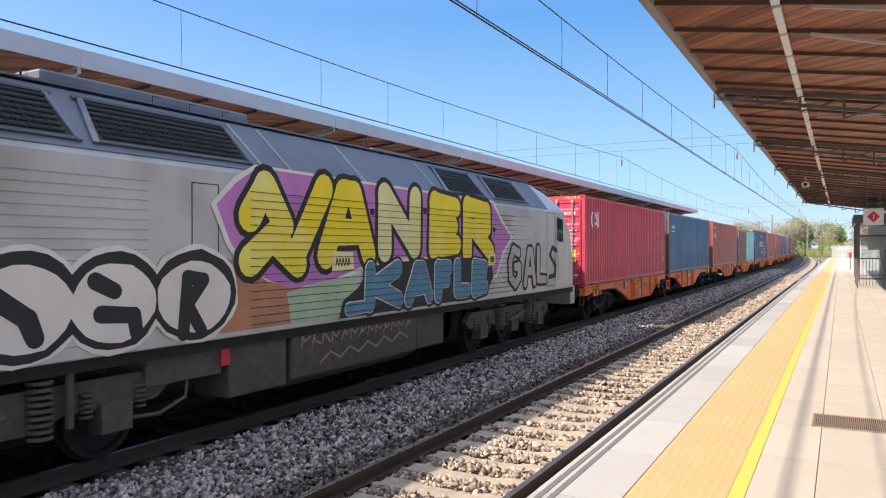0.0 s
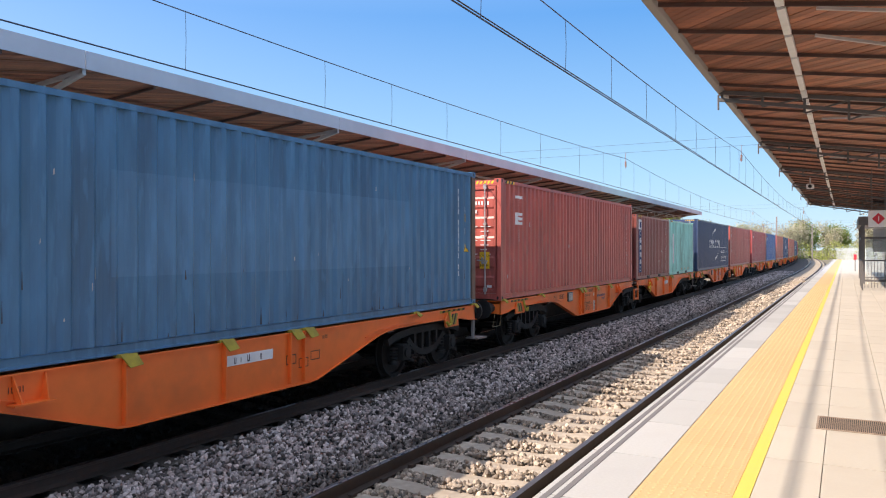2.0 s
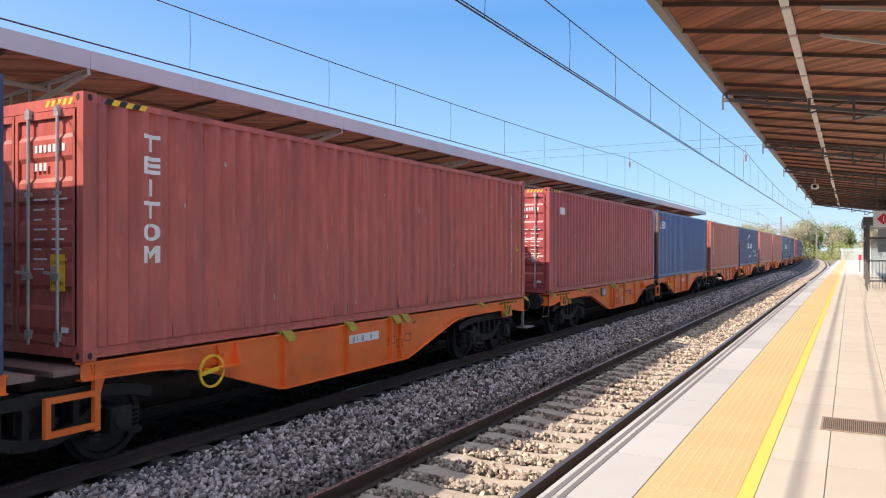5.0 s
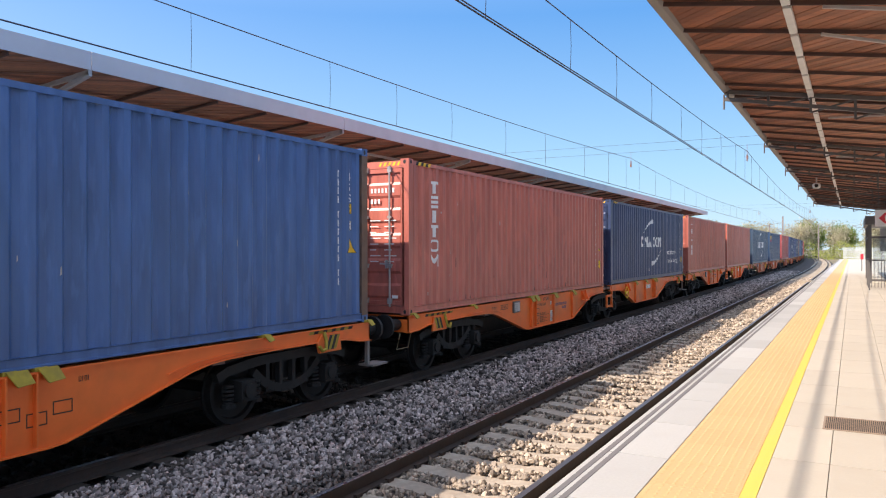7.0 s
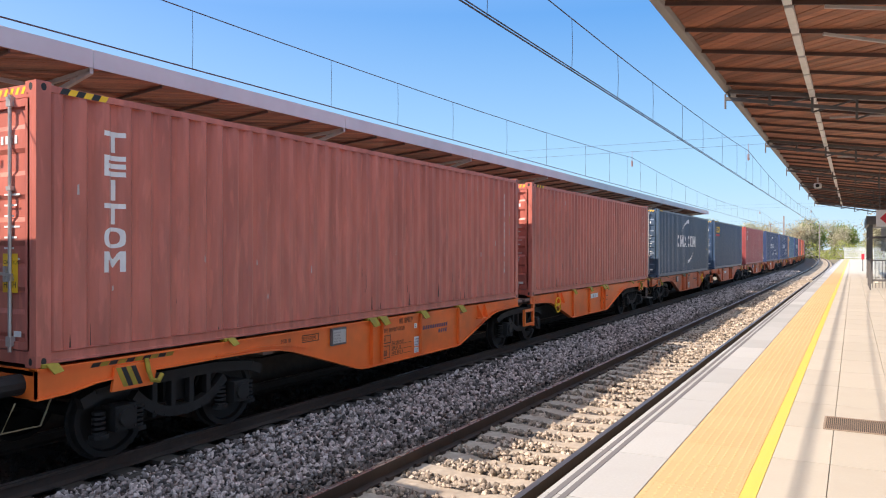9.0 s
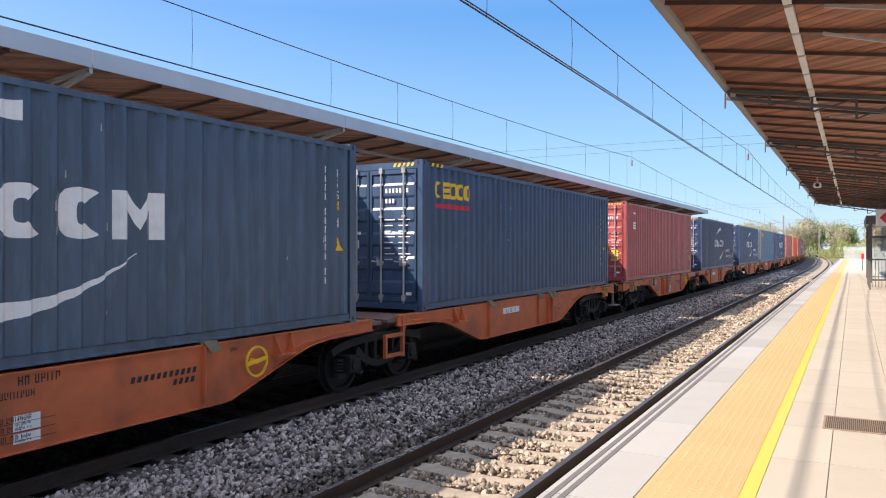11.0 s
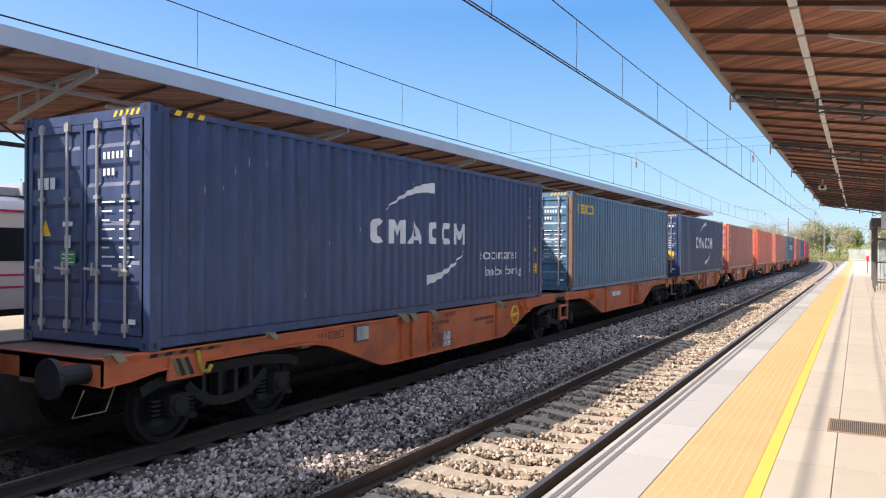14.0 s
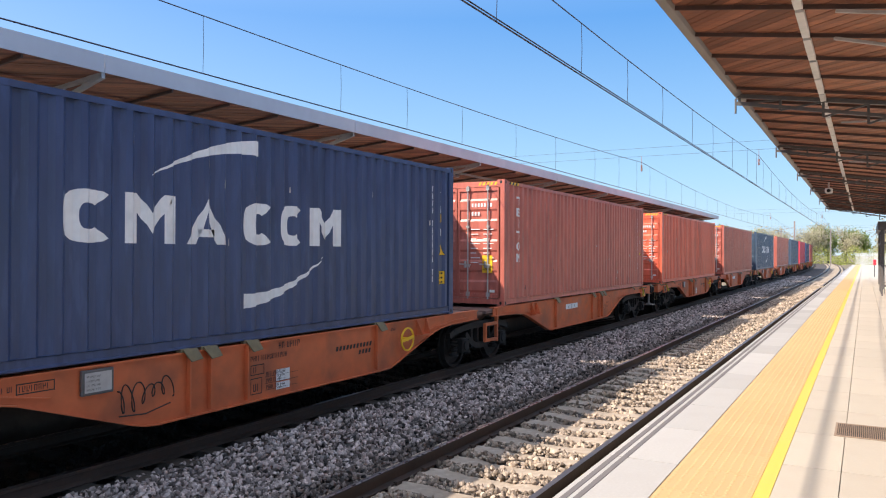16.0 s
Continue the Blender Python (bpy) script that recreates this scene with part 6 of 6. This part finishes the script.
flat(low1, [(8.15, 1.3), (8.15, 2.3), (8.6, 2.2), (9.1, 1.92), (10.0, 1.8), (10.1, 1.3)], GX - 0.0005)
part("graffiti_ground", low1, G_ORANGE, loco, "sprayed orange ground")
flat(low2, [(9.6, 1.3), (9.5, 1.75), (10.3, 1.88), (11.2, 1.95), (11.3, 1.3)], GX + 0.0008)
part("graffiti_ground", low2, G_MINT, loco, "sprayed mint ground")
for k, (form, y, z, w, h) in enumerate((("fork", 8.75, 2.1, 1.65, 1.2), ("peak", 10.35, 2.28, 1.3, 1.04), ("zig", 11.95, 2.36, 1.35, 0.97), ("comb", 13.75, 2.36, 1.15, 0.95), ("loop", 15.15, 2.3, 1.4, 1.0))):
    dk, ye = Shape(), Shape()
    strokes(dk, FORMS[form], y, z, w, h, 0.58, GX + 0.001 + 0.0001 * k)
    strokes(ye, FORMS[form], y, z, w, h, 0.41, GX + 0.0065 + 0.0001 * k)
    part("graffiti_outline", dk, BLACK, loco, "sprayed black outline")
    part("graffiti_figure", ye, G_PALE if form == "zig" else G_YELLOW, loco, "sprayed yellow figure")
for i, (y, z) in enumerate(((8.75, 3.05), (8.6, 2.85), (8.8, 2.75), (10.2, 3.2), (11.7, 3.0), (13.5, 3.1), (16.4, 3.0), (16.7, 2.8), (16.5, 2.65))):
    dot = Shape()
    blob(dot, y, z, 0.07, 0.06, GX + 0.0035, i)
    part("graffiti_dot", dot, BLACK, loco)
for y, z, w in ((10.55, 2.02, 0.6), (16.35, 1.98, 0.4)):
    tag = Shape()
    flat(tag, [(y, z), (y + w, z + 0.03), (y + w * 0.95, z + 0.3), (y + 0.05, z + 0.32)], GX + 0.012)
    tag = part("graffiti_tag", tag, G_PALE, loco, "pale sprayed patch with small dark scribbles")
    sq = Shape()
    for q in range(5):
        strokes(sq, ((0.1, 0.0, 0.4, 1.0), (0.4, 1.0, 0.8, 0.1)), y + 0.1 + (w - 0.2) * q / 5, z + 0.09, 0.09, 0.12, 0.022, GX + 0.0125)
    part("scribble", sq, BLACK, tag)
bd, bl, bw = Shape(), Shape(), Shape()
flat(bd, [(10.75, 1.27), (10.85, 1.55), (11.3, 1.75), (11.6, 2.08), (14.0, 2.2), (16.5, 2.16), (16.65, 1.75), (16.2, 1.3)], GX + 0.0085)
fills = []
for k, (form, y, w) in enumerate((("arms", 11.5, 1.1), ("peak", 12.85, 0.85), ("flag", 13.95, 0.6), ("hook", 14.75, 0.65), ("comb", 15.6, 0.65))):
    strokes(bd, FORMS[form], y, 1.46, w, 0.56, 0.42, GX + 0.0095 + 0.0001 * k)
    strokes(bw, FORMS[form], y - 0.01, 1.465, w, 0.56, 0.325, GX + 0.0135 + 0.0001 * k)
    strokes(bl, FORMS[form], y, 1.46, w, 0.56, 0.29, GX + 0.017 + 0.0001 * k)
    fills.append(bl)
    bl = Shape()
strokes(bw, ((0, 0.3, 1, 0.35),), 11.0, 1.3, 0.6, 0.35, 0.22, GX + 0.0132)
strokes(bl, ((0, 0.3, 1, 0.35),), 11.0, 1.3, 0.6, 0.35, 0.19, GX + 0.0168)
part("graffiti_outline", bd, BLACK, loco)
part("graffiti_edge", bw, G_WHITE, loco, "sprayed white edges")
for bl in fills + [bl]:
    part("graffiti_figure", bl, G_BLUE, loco, "sprayed dull blue figure")
for k, (y, r) in enumerate(((4.3, 0.7), (5.6, 0.66), (6.65, 0.64), (7.8, 0.7))):
    for name, mat_, ry, rz, zc, lift, seed in (("graffiti_edge", G_WHITE, 1.05, 0.6, 1.83, 0.001, 40), ("graffiti_outline", BLACK, 0.98, 0.55, 1.82, 0.0035, 50), ("graffiti_figure", G_WHITE, 0.84, 0.44, 1.79, 0.0055, 60)):
        sh = Shape()
        blob(sh, y, zc, r * ry, rz, GX + lift + 0.0004 * k, seed + k, 22, 0.07)
        part(name, sh, mat_, loco, "sprayed cream bubble figure" if name == "graffiti_figure" else "")
sd, dk2 = Shape(), Shape()
strokes(sd, ((0.0, 0.7, 0.5, 0.35), (0.5, 0.35, 0.6, 0.1)), 5.25, 1.42, 0.8, 0.8, 0.2, GX + 0.009)
strokes(sd, ((0.0, 0.75, 0.35, 0.6), (0.1, 0.3, 0.7, 0.25), (0.7, 0.25, 0.75, 0.0)), 6.4, 1.44, 0.7, 0.8, 0.18, GX + 0.009)
strokes(sd, ((0.0, 0.0, 0.1, 0.9), (0.1, 0.9, 0.5, 0.85), (0.5, 0.85, 0.1, 0.45), (0.1, 0.45, 0.45, 0.0)), 7.6, 1.36, 0.65, 0.75, 0.17, GX + 0.009)
strokes(sd, ((0, 0.9, 0.5, 0.2), (0.1, 0.2, 0.6, 0.9)), 4.0, 1.44, 0.7, 0.75, 0.2, GX + 0.009)
for k, (form, y) in enumerate((("bow", 17.55), ("peak", 18.55), ("hook", 19.4))):
    strokes(dk2, FORMS[form], y, 1.5, 0.72, 0.85, 0.34, GX + 0.001)
for k, (form, y) in enumerate((("wave", 20.3),)):
    strokes(sd, FORMS[form], y, 1.55, 0.7, 0.85, 0.12, W0 + 0.007)
part("graffiti_outline", dk2, BLACK, loco)
part("graffiti_strokes", sd, BLACK, loco, "sprayed black strokes")
gw = Shape()
for k, (form, y) in enumerate((("bow", 17.55), ("peak", 18.55), ("hook", 19.4))):
    strokes(gw, FORMS[form], y, 1.5, 0.72, 0.85, 0.2, GX + 0.006 + 0.0001 * k)
part("graffiti_fill", gw, G_DUST, loco, "sprayed dull grey-pink figures")
# raised dark strips stand for shade in the grooves between ribs
gaps = Shape()
for i in range(17):
    z = 1.352 + 0.112 * i
    gaps.box(W0 + 0.03, W0 + 0.037, 8.75, 17.9, z, z + 0.008)
part("panel_gap", gaps, BOGIE, loco, "dark strips standing for shaded grooves between the ribs")
# faded tan scrawl on the tank: a wavy line under a row of loose strokes
wave_tag = Shape()
pts = [(10.4 + 0.26 * q, 0.62 + (0.13 if q % 2 else 0.0) + 0.012 * q) for q in range(11)]
for q, ((a, b), (c, d)) in enumerate(zip(pts, pts[1:])):
    strokes(wave_tag, ((0, 0, 1, 1),), a, b, c - a, d - b, 0.035, 1.2875 + 0.0003 * q)
part("graffiti_line", wave_tag, G_TAN, loco, "faded tan wavy sprayed line")
rs = random.Random(4)
for q in range(13):
    st = Shape()
    y0 = 9.95 + 0.25 * q
    a, b = rs.uniform(0.0, 0.12), rs.uniform(0.06, 0.16)
    strokes(st, ((0, 0, a, 1), (a, 1, b, 0.45), (b, 0.45, 0.2, rs.choice((0.0, 0.9)))), y0, 0.92, 1.0, 0.14, 0.03, 1.2875)
    part("graffiti_stroke", st, G_TAN, loco, "faded tan sprayed stroke")
# below the floor
part("fuel_tank", Shape().prism([(-1.2, 0.5), (-1.0, 0.3), (1.0, 0.3), (1.25, 0.45), (1.28, 1.12), (-1.28, 1.12)], 9.75, 13.4, "y"), DUSTY_AND_SHADED, loco, "dusty brown fuel tank", 0.03)
part("sole_bar", Shape().box(-1.3, 1.3, 0.6, 22.6, 1.08, 1.22), BOGIE, loco)
for b0, b1, b2, b3, b4 in ((0.5, 1.22, 7.2, 8.4, 0.75), (0.4, 1.2, 13.5, 14.6, 0.45), (0.6, 1.25, 8.5, 9.65, 0.4)):
    part("equipment_case", Shape().box(b0, b1, b2, b3, b4, 1.08), DUSTY_AND_SHADED, loco, bevel=0.02)
part("red_valve", Shape().box(1.2, 1.26, 8.35, 8.5, 0.85, 1.15), RED, loco)
part("air_pipe", Shape().tube([(1.15, 7.9, 0.9), (1.2, 7.8, 0.55), (1.2, 7.4, 0.42), (1.15, 6.9, 0.45)], 0.025, 6), DUSTY_AND_SHADED, loco)
for yb in (5.0, 18.3):
    fsh = Shape()
    for x in (-1.15, 1.03):
        fsh.prism([(yb - 2.6, 0.75), (yb - 2.3, 0.95), (yb + 2.3, 0.95), (yb + 2.6, 0.75), (yb + 2.4, 0.6), (yb + 1.2, 0.62), (yb + 0.9, 0.5), (yb - 0.9, 0.5), (yb - 1.2, 0.62), (yb - 2.4, 0.6)], x, x + 0.12, "x")
        for d in (-1.8, 0, 1.8):
            fsh.box(x - 0.02, x + 0.2, yb + d - 0.2, yb + d + 0.2, 0.34, 0.68)
    bg = part("bogie", fsh, DUSTY_AND_SHADED, loco, "dusty three-axle bogie")
    sps = Shape()
    for d in (-0.9, 0.9):
        for k in range(9):
            sps.rod((1.2, yb + d, 0.45 + 0.07 * k), (1.2, yb + d, 0.485 + 0.07 * k), 0.13, 14)
    for d in (-2.15, -1.45, -0.35, 0.35, 1.45, 2.15):
        for k in range(5):
            sps.rod((1.16, yb + d, 0.55 + 0.06 * k), (1.16, yb + d, 0.58 + 0.06 * k), 0.075, 12)
    part("coil_spring", sps, DUSTY_AND_SHADED, bg)
    for d in (-1.8, 0, 1.8):
        for x in (-0.87, 0.87):
            mesh_part("wheel", WHEEL, bg, at=pose(x, yb + d, 0.46, 0, 0, 0 if x > 0 else 180))
    part("damper", Shape().rod((1.26, yb - 0.4, 0.6), (1.26, yb + 0.5, 0.75), 0.05).rod((1.25, yb + 1.2, 0.5), (1.25, yb + 1.2, 1.1), 0.045), DUSTY_AND_SHADED, bg)
for x in (-0.95, 0.95):
    part("buffer", Shape().rod((x, 22.9, 1.0), (x, 23.35, 1.0), 0.11, 12).rod((x, 23.35, 1.0), (x, 23.42, 1.0), 0.23, 16), DARK, loco)
part("buffer_beam", Shape().box(-1.25, 1.25, 22.55, 22.95, 0.7, 1.25), SILVER, loco, bevel=0.03)
moving(loco, -1.2, LEN0, 0.0)


# ---- things on the platform ----
lift = thing("lift_shaft", pose(0.62, 40.0, PZ), "dark steel lift shaft with glass panes and light shelter", "lift")
posts = Shape().box(0, 0.16, 0, 0.16, 0, 3.0).mesh("post", STEEL_GREY)
for x, y in ((0, 0), (0, 3.2), (0, 6.8), (3.0, 0), (3.0, 6.8)):
    mesh_part("post", posts, lift, at=pose(x, y, 0))
part("roof_band", Shape().box(-0.1, 3.3, -0.1, 7.1, 2.75, 3.15), STEEL_GREY, lift, bevel=0.02)
part("cross_rail", Shape().box(0.02, 0.1, 0.16, 6.8, 2.1, 2.2).box(0.16, 3.0, 0.02, 0.1, 2.1, 2.2).box(0.16, 3.0, 0.02, 0.1, 0.1, 0.2), STEEL_GREY, lift)
for a, b in ((0.2, 1.5), (1.55, 2.95)):
    o = part("pane", Shape().box(a, b, 0.05, 0.07, 0.22, 2.08), GLASS, lift)
    o.visible_shadow = False
o = part("pane", Shape().box(0.05, 0.07, 0.2, 3.15, 0.2, 2.08), GLASS, lift)
o.visible_shadow = False
part("pale_panel", Shape().box(0.5, 1.4, 0.3, 0.34, 1.5, 2.6), STEEL_LIGHT, lift)
part("inner_cabin", Shape().box(1.2, 2.9, 1.5, 6.0, 0, 2.6), STEEL_GREY, lift)
rail = thing("railing", pose(0.55, 33.5, PZ), "dark steel railing with lattice panels round a stairwell", "railing")
for y in (0, 1.6, 3.2, 4.8):
    part("post", Shape().box(0, 0.05, y, y + 0.05, 0, 1.15), STEEL_GREY, rail)
for x in (0.9, 1.8, 2.7):
    part("post", Shape().box(x, x + 0.05, 0, 0.05, 0, 1.15), STEEL_GREY, rail)
part("hand_rail", Shape().box(-0.01, 0.06, 0.05, 5.0, 1.15, 1.2).box(-0.01, 3.0, 0, 0.05, 1.15, 1.2).box(-0.01, 3.0, 0.01, 0.04, 0.5, 0.53), STEEL_GREY, rail)
for i in range(26):
    part("bar", Shape().rod((0.1 + 0.11 * i, 0.025, 0.1), (0.1 + 0.11 * i, 0.025, 1.15), 0.01, 5), STEEL_GREY, rail)
for i in range(24):
    part("bar", Shape().rod((0.025, 0.15 + 0.2 * i, 0.1), (0.025, 0.15 + 0.2 * i, 1.15), 0.01, 5), STEEL_GREY, rail)
psign = thing("platform_sign", pose(0.62, 27.0, 3.09), "white square sign with red diamond and numeral, hung up", "sign")
part("board", Shape().box(0, 0.56, 0, 0.06, 0, 0.52), WHITE, psign, bevel=0.006)
part("diamond", Shape().prism([(0.28, 0.08), (0.46, 0.26), (0.28, 0.44), (0.1, 0.26)], -0.004, 0.0, "y"), RED, psign, "red diamond")
v, f = text_shape("1", 0.24)
part("numeral", Shape().add([(0.225 + b, -0.007, 0.175 + c) for a, b, c in v], f), WHITE, psign)
part("hanger", Shape().rod((0.1, 0.03, 0.52), (0.1, 0.03, 1.85), 0.012).rod((0.46, 0.03, 0.52), (0.46, 0.03, 1.83), 0.012), STEEL_GREY, psign)
ext = thing("red_box", pose(0.42, 62.0, PZ), "small red box on a post beside the lift", "box")
part("box", Shape().box(0.08, 0.28, 0, 0.2, 0.85, 1.25), RED, ext, bevel=0.02)
part("stand", Shape().box(0.14, 0.2, 0.1, 0.16, 0, 0.85), STEEL_GREY, ext)
for x, y, sx in ((-3.05, 60.0, 0.3), (-3.35, 61.2, 0.22), (-2.72, 60.6, 0.18)):
    cb = Shape().prism([(-sx, -0.2), (sx, -0.2), (sx * 0.85, 0.05), (sx * 0.2, 0.12), (-sx * 0.8, 0.02)], -0.2, 0.25, "y")
    o = tagged(new("stone_block", cb.mesh("stone_block", SLEEPER)), "pale broken concrete block lying by the rail", "rubble", "rubble by the rail")
    o.location = (x, y, 0)
fence = thing("palisade_fence", pose(-1.2, 128.0, PZ), "pale metal palisade fence across the platform end", "fence")
pal = Shape().prism([(-0.035, 0), (0.035, 0), (0.035, 1.75), (0, 1.85), (-0.035, 1.75)], -0.01, 0.01, "y").mesh("pale", FENCE)
for i in range(62):
    mesh_part("pale", pal, fence, at=pose(0.14 * i, 0, 0.05))
part("fence_rail", Shape().box(-0.1, 8.7, 0.01, 0.05, 0.3, 0.36).box(-0.1, 8.7, 0.01, 0.05, 1.4, 1.46), FENCE, fence)


# ---- trees ----
def tree_meshes(seed, height, spread, mat, leaves, bare):
    r = random.Random(seed)
    wood = Shape()
    tips = []

    def limb(a, d, length, rad, depth):
        b = a + d * length
        wood.add([a + Vector((rad * math.cos(q), rad * math.sin(q), 0)) for q in [k * math.pi / 3 for k in range(6)]] +
                 [b + Vector((rad * 0.6 * math.cos(q), rad * 0.6 * math.sin(q), 0)) for q in [k * math.pi / 3 for k in range(6)]],
                 [(k, (k + 1) % 6, 6 + (k + 1) % 6, 6 + k) for k in range(6)])
        tips.append((b, depth))
        if depth < 3:
            for _ in range(4 if depth else 6):
                v = Vector((r.uniform(-1, 1) * spread, r.uniform(-1, 1) * spread, r.uniform(0.25, 1.0))).normalized()
                limb(a + d * length * r.uniform(0.3, 1.0), v, length * r.uniform(0.45, 0.7), rad * 0.45, depth + 1)
    limb(Vector((0, 0, 0)), Vector((0, 0, 1)), height * 0.36, height * 0.022, 0)
    crown = Shape()
    ends = [p for p, d in tips if d >= 1]
    for _ in range(leaves):
        p = r.choice(ends) + Vector((r.gauss(0, 1), r.gauss(0, 1), r.gauss(0, 1.3))) * height * 0.055
        if bare and r.random() < 0.45:
            continue
        q = Euler((r.uniform(0, 6), r.uniform(0, 6), r.uniform(0, 6))).to_matrix() * (height * 0.0095 * r.uniform(0.6, 1.5))
        crown.add([p + q @ Vector(c) for c in ((-1, -0.6, 0), (0.2, -1, 0.2), (1.2, 0.1, 0), (0.1, 0.9, -0.2))], [(0, 1, 2, 3)])
    return wood.mesh("trunk", BARK), crown.mesh("crown", mat)


kinds = []
for k, (hgt, spr, mi, lv, bare, lab) in enumerate(((17, 0.9, 0, 7500, False, "leafy green tree beyond the station"), (22, 0.4, 1, 6500, False, "tall narrow poplar with olive green leaves"),
                                                   (16, 1.0, 3, 7000, True, "half bare pale tree in autumn"), (14, 1.0, 2, 7000, True, "brownish tree with thin autumn leaves"))):
    t0 = thing("tree", pose(-60 + 9 * k, 240 + 6 * k, -0.46), lab, "tree", "trees behind the station")
    a, b = tree_meshes(k + 3, hgt, spr, LEAVES[mi], lv, bare)
    mesh_part("trunk", a, t0)
    mesh_part("crown", b, t0)
    kinds.append(t0)
rt = random.Random(9)
spots = [(-85, 60), (-96, 62), (-110, 70), (-60, 118), (-52, 130), (-66, 142), (-74, 126)]
spots += [(-70 + 4.1 * i + rt.uniform(-2, 2), 250 + rt.uniform(-14, 30)) for i in range(27)]
spots += [(6 + 5 * i, 190 + rt.uniform(-15, 25)) for i in range(6)]
for i, (x, y) in enumerate(spots):
    k = 0 if i < 3 else rt.choice((0, 1, 2, 2, 3, 3, 0))
    copy_thing(kinds[k], pose(x, y, -0.46, 0, 0, rt.uniform(0, 360)) )
scrub = Shape()
for i in range(26000):
    x, y = rt.uniform(-90, 45), 215 + 45 * rt.random()
    p = Vector((x, y, -0.4 + (4.2 + 2.0 * math.sin(x * 0.7) * math.sin(x * 0.23)) * rt.random() ** 1.3))
    q = Euler((rt.uniform(0, 6), rt.uniform(0, 6), rt.uniform(0, 6))).to_matrix() * rt.uniform(0.1, 0.2)
    scrub.add([p + q @ Vector(c) for c in ((-1, -0.6, 0), (0.2, -1, 0.2), (1.2, 0.1, 0), (0.1, 0.9, -0.2))], [(0, 1, 2, 3)])
tagged(new("scrub", scrub.mesh("scrub", LEAVES[1])), "low olive scrub along the far curve", "shrubs", "", "stuff")
for x, y, h in ((-10.5, 140, 8.5), (-6.8, 190, 8.5), (2.6, 150, 8.5), (-18, 200, 9), (4.5, 118, 7.5), (-26, 170, 9)):
    pole = thing("mast", pose(x, y, -0.46), "thin grey catenary mast in the distance", "catenary mast", "distant masts")
    part("pole", Shape().box(-0.12, 0.12, -0.12, 0.12, 0, h), GUTTER, pole)
    part("arm", Shape().beam((0, 0, h - 1.0), (-2.6, 0, h - 1.6), 0.06, 0.06).beam((0, 0, h - 2.2), (-2.6, 0, h - 1.6), 0.05, 0.05), GUTTER, pole)


# ---- all movement ----
def motions():
    for ob, s, span, z in MOVERS:
        rows = []
        for t, extra in PACE:
            y = s + advance(t, extra)
            a, b = Vector((bend(y), y)), Vector((bend(y + span), y + span))
            rz = math.degrees(-math.atan2(b.x - a.x, b.y - a.y))
            rows.append((t, pose(C2 + a.x, y, z, 0, 0, rz)))
        walk(ob, rows)


motions()
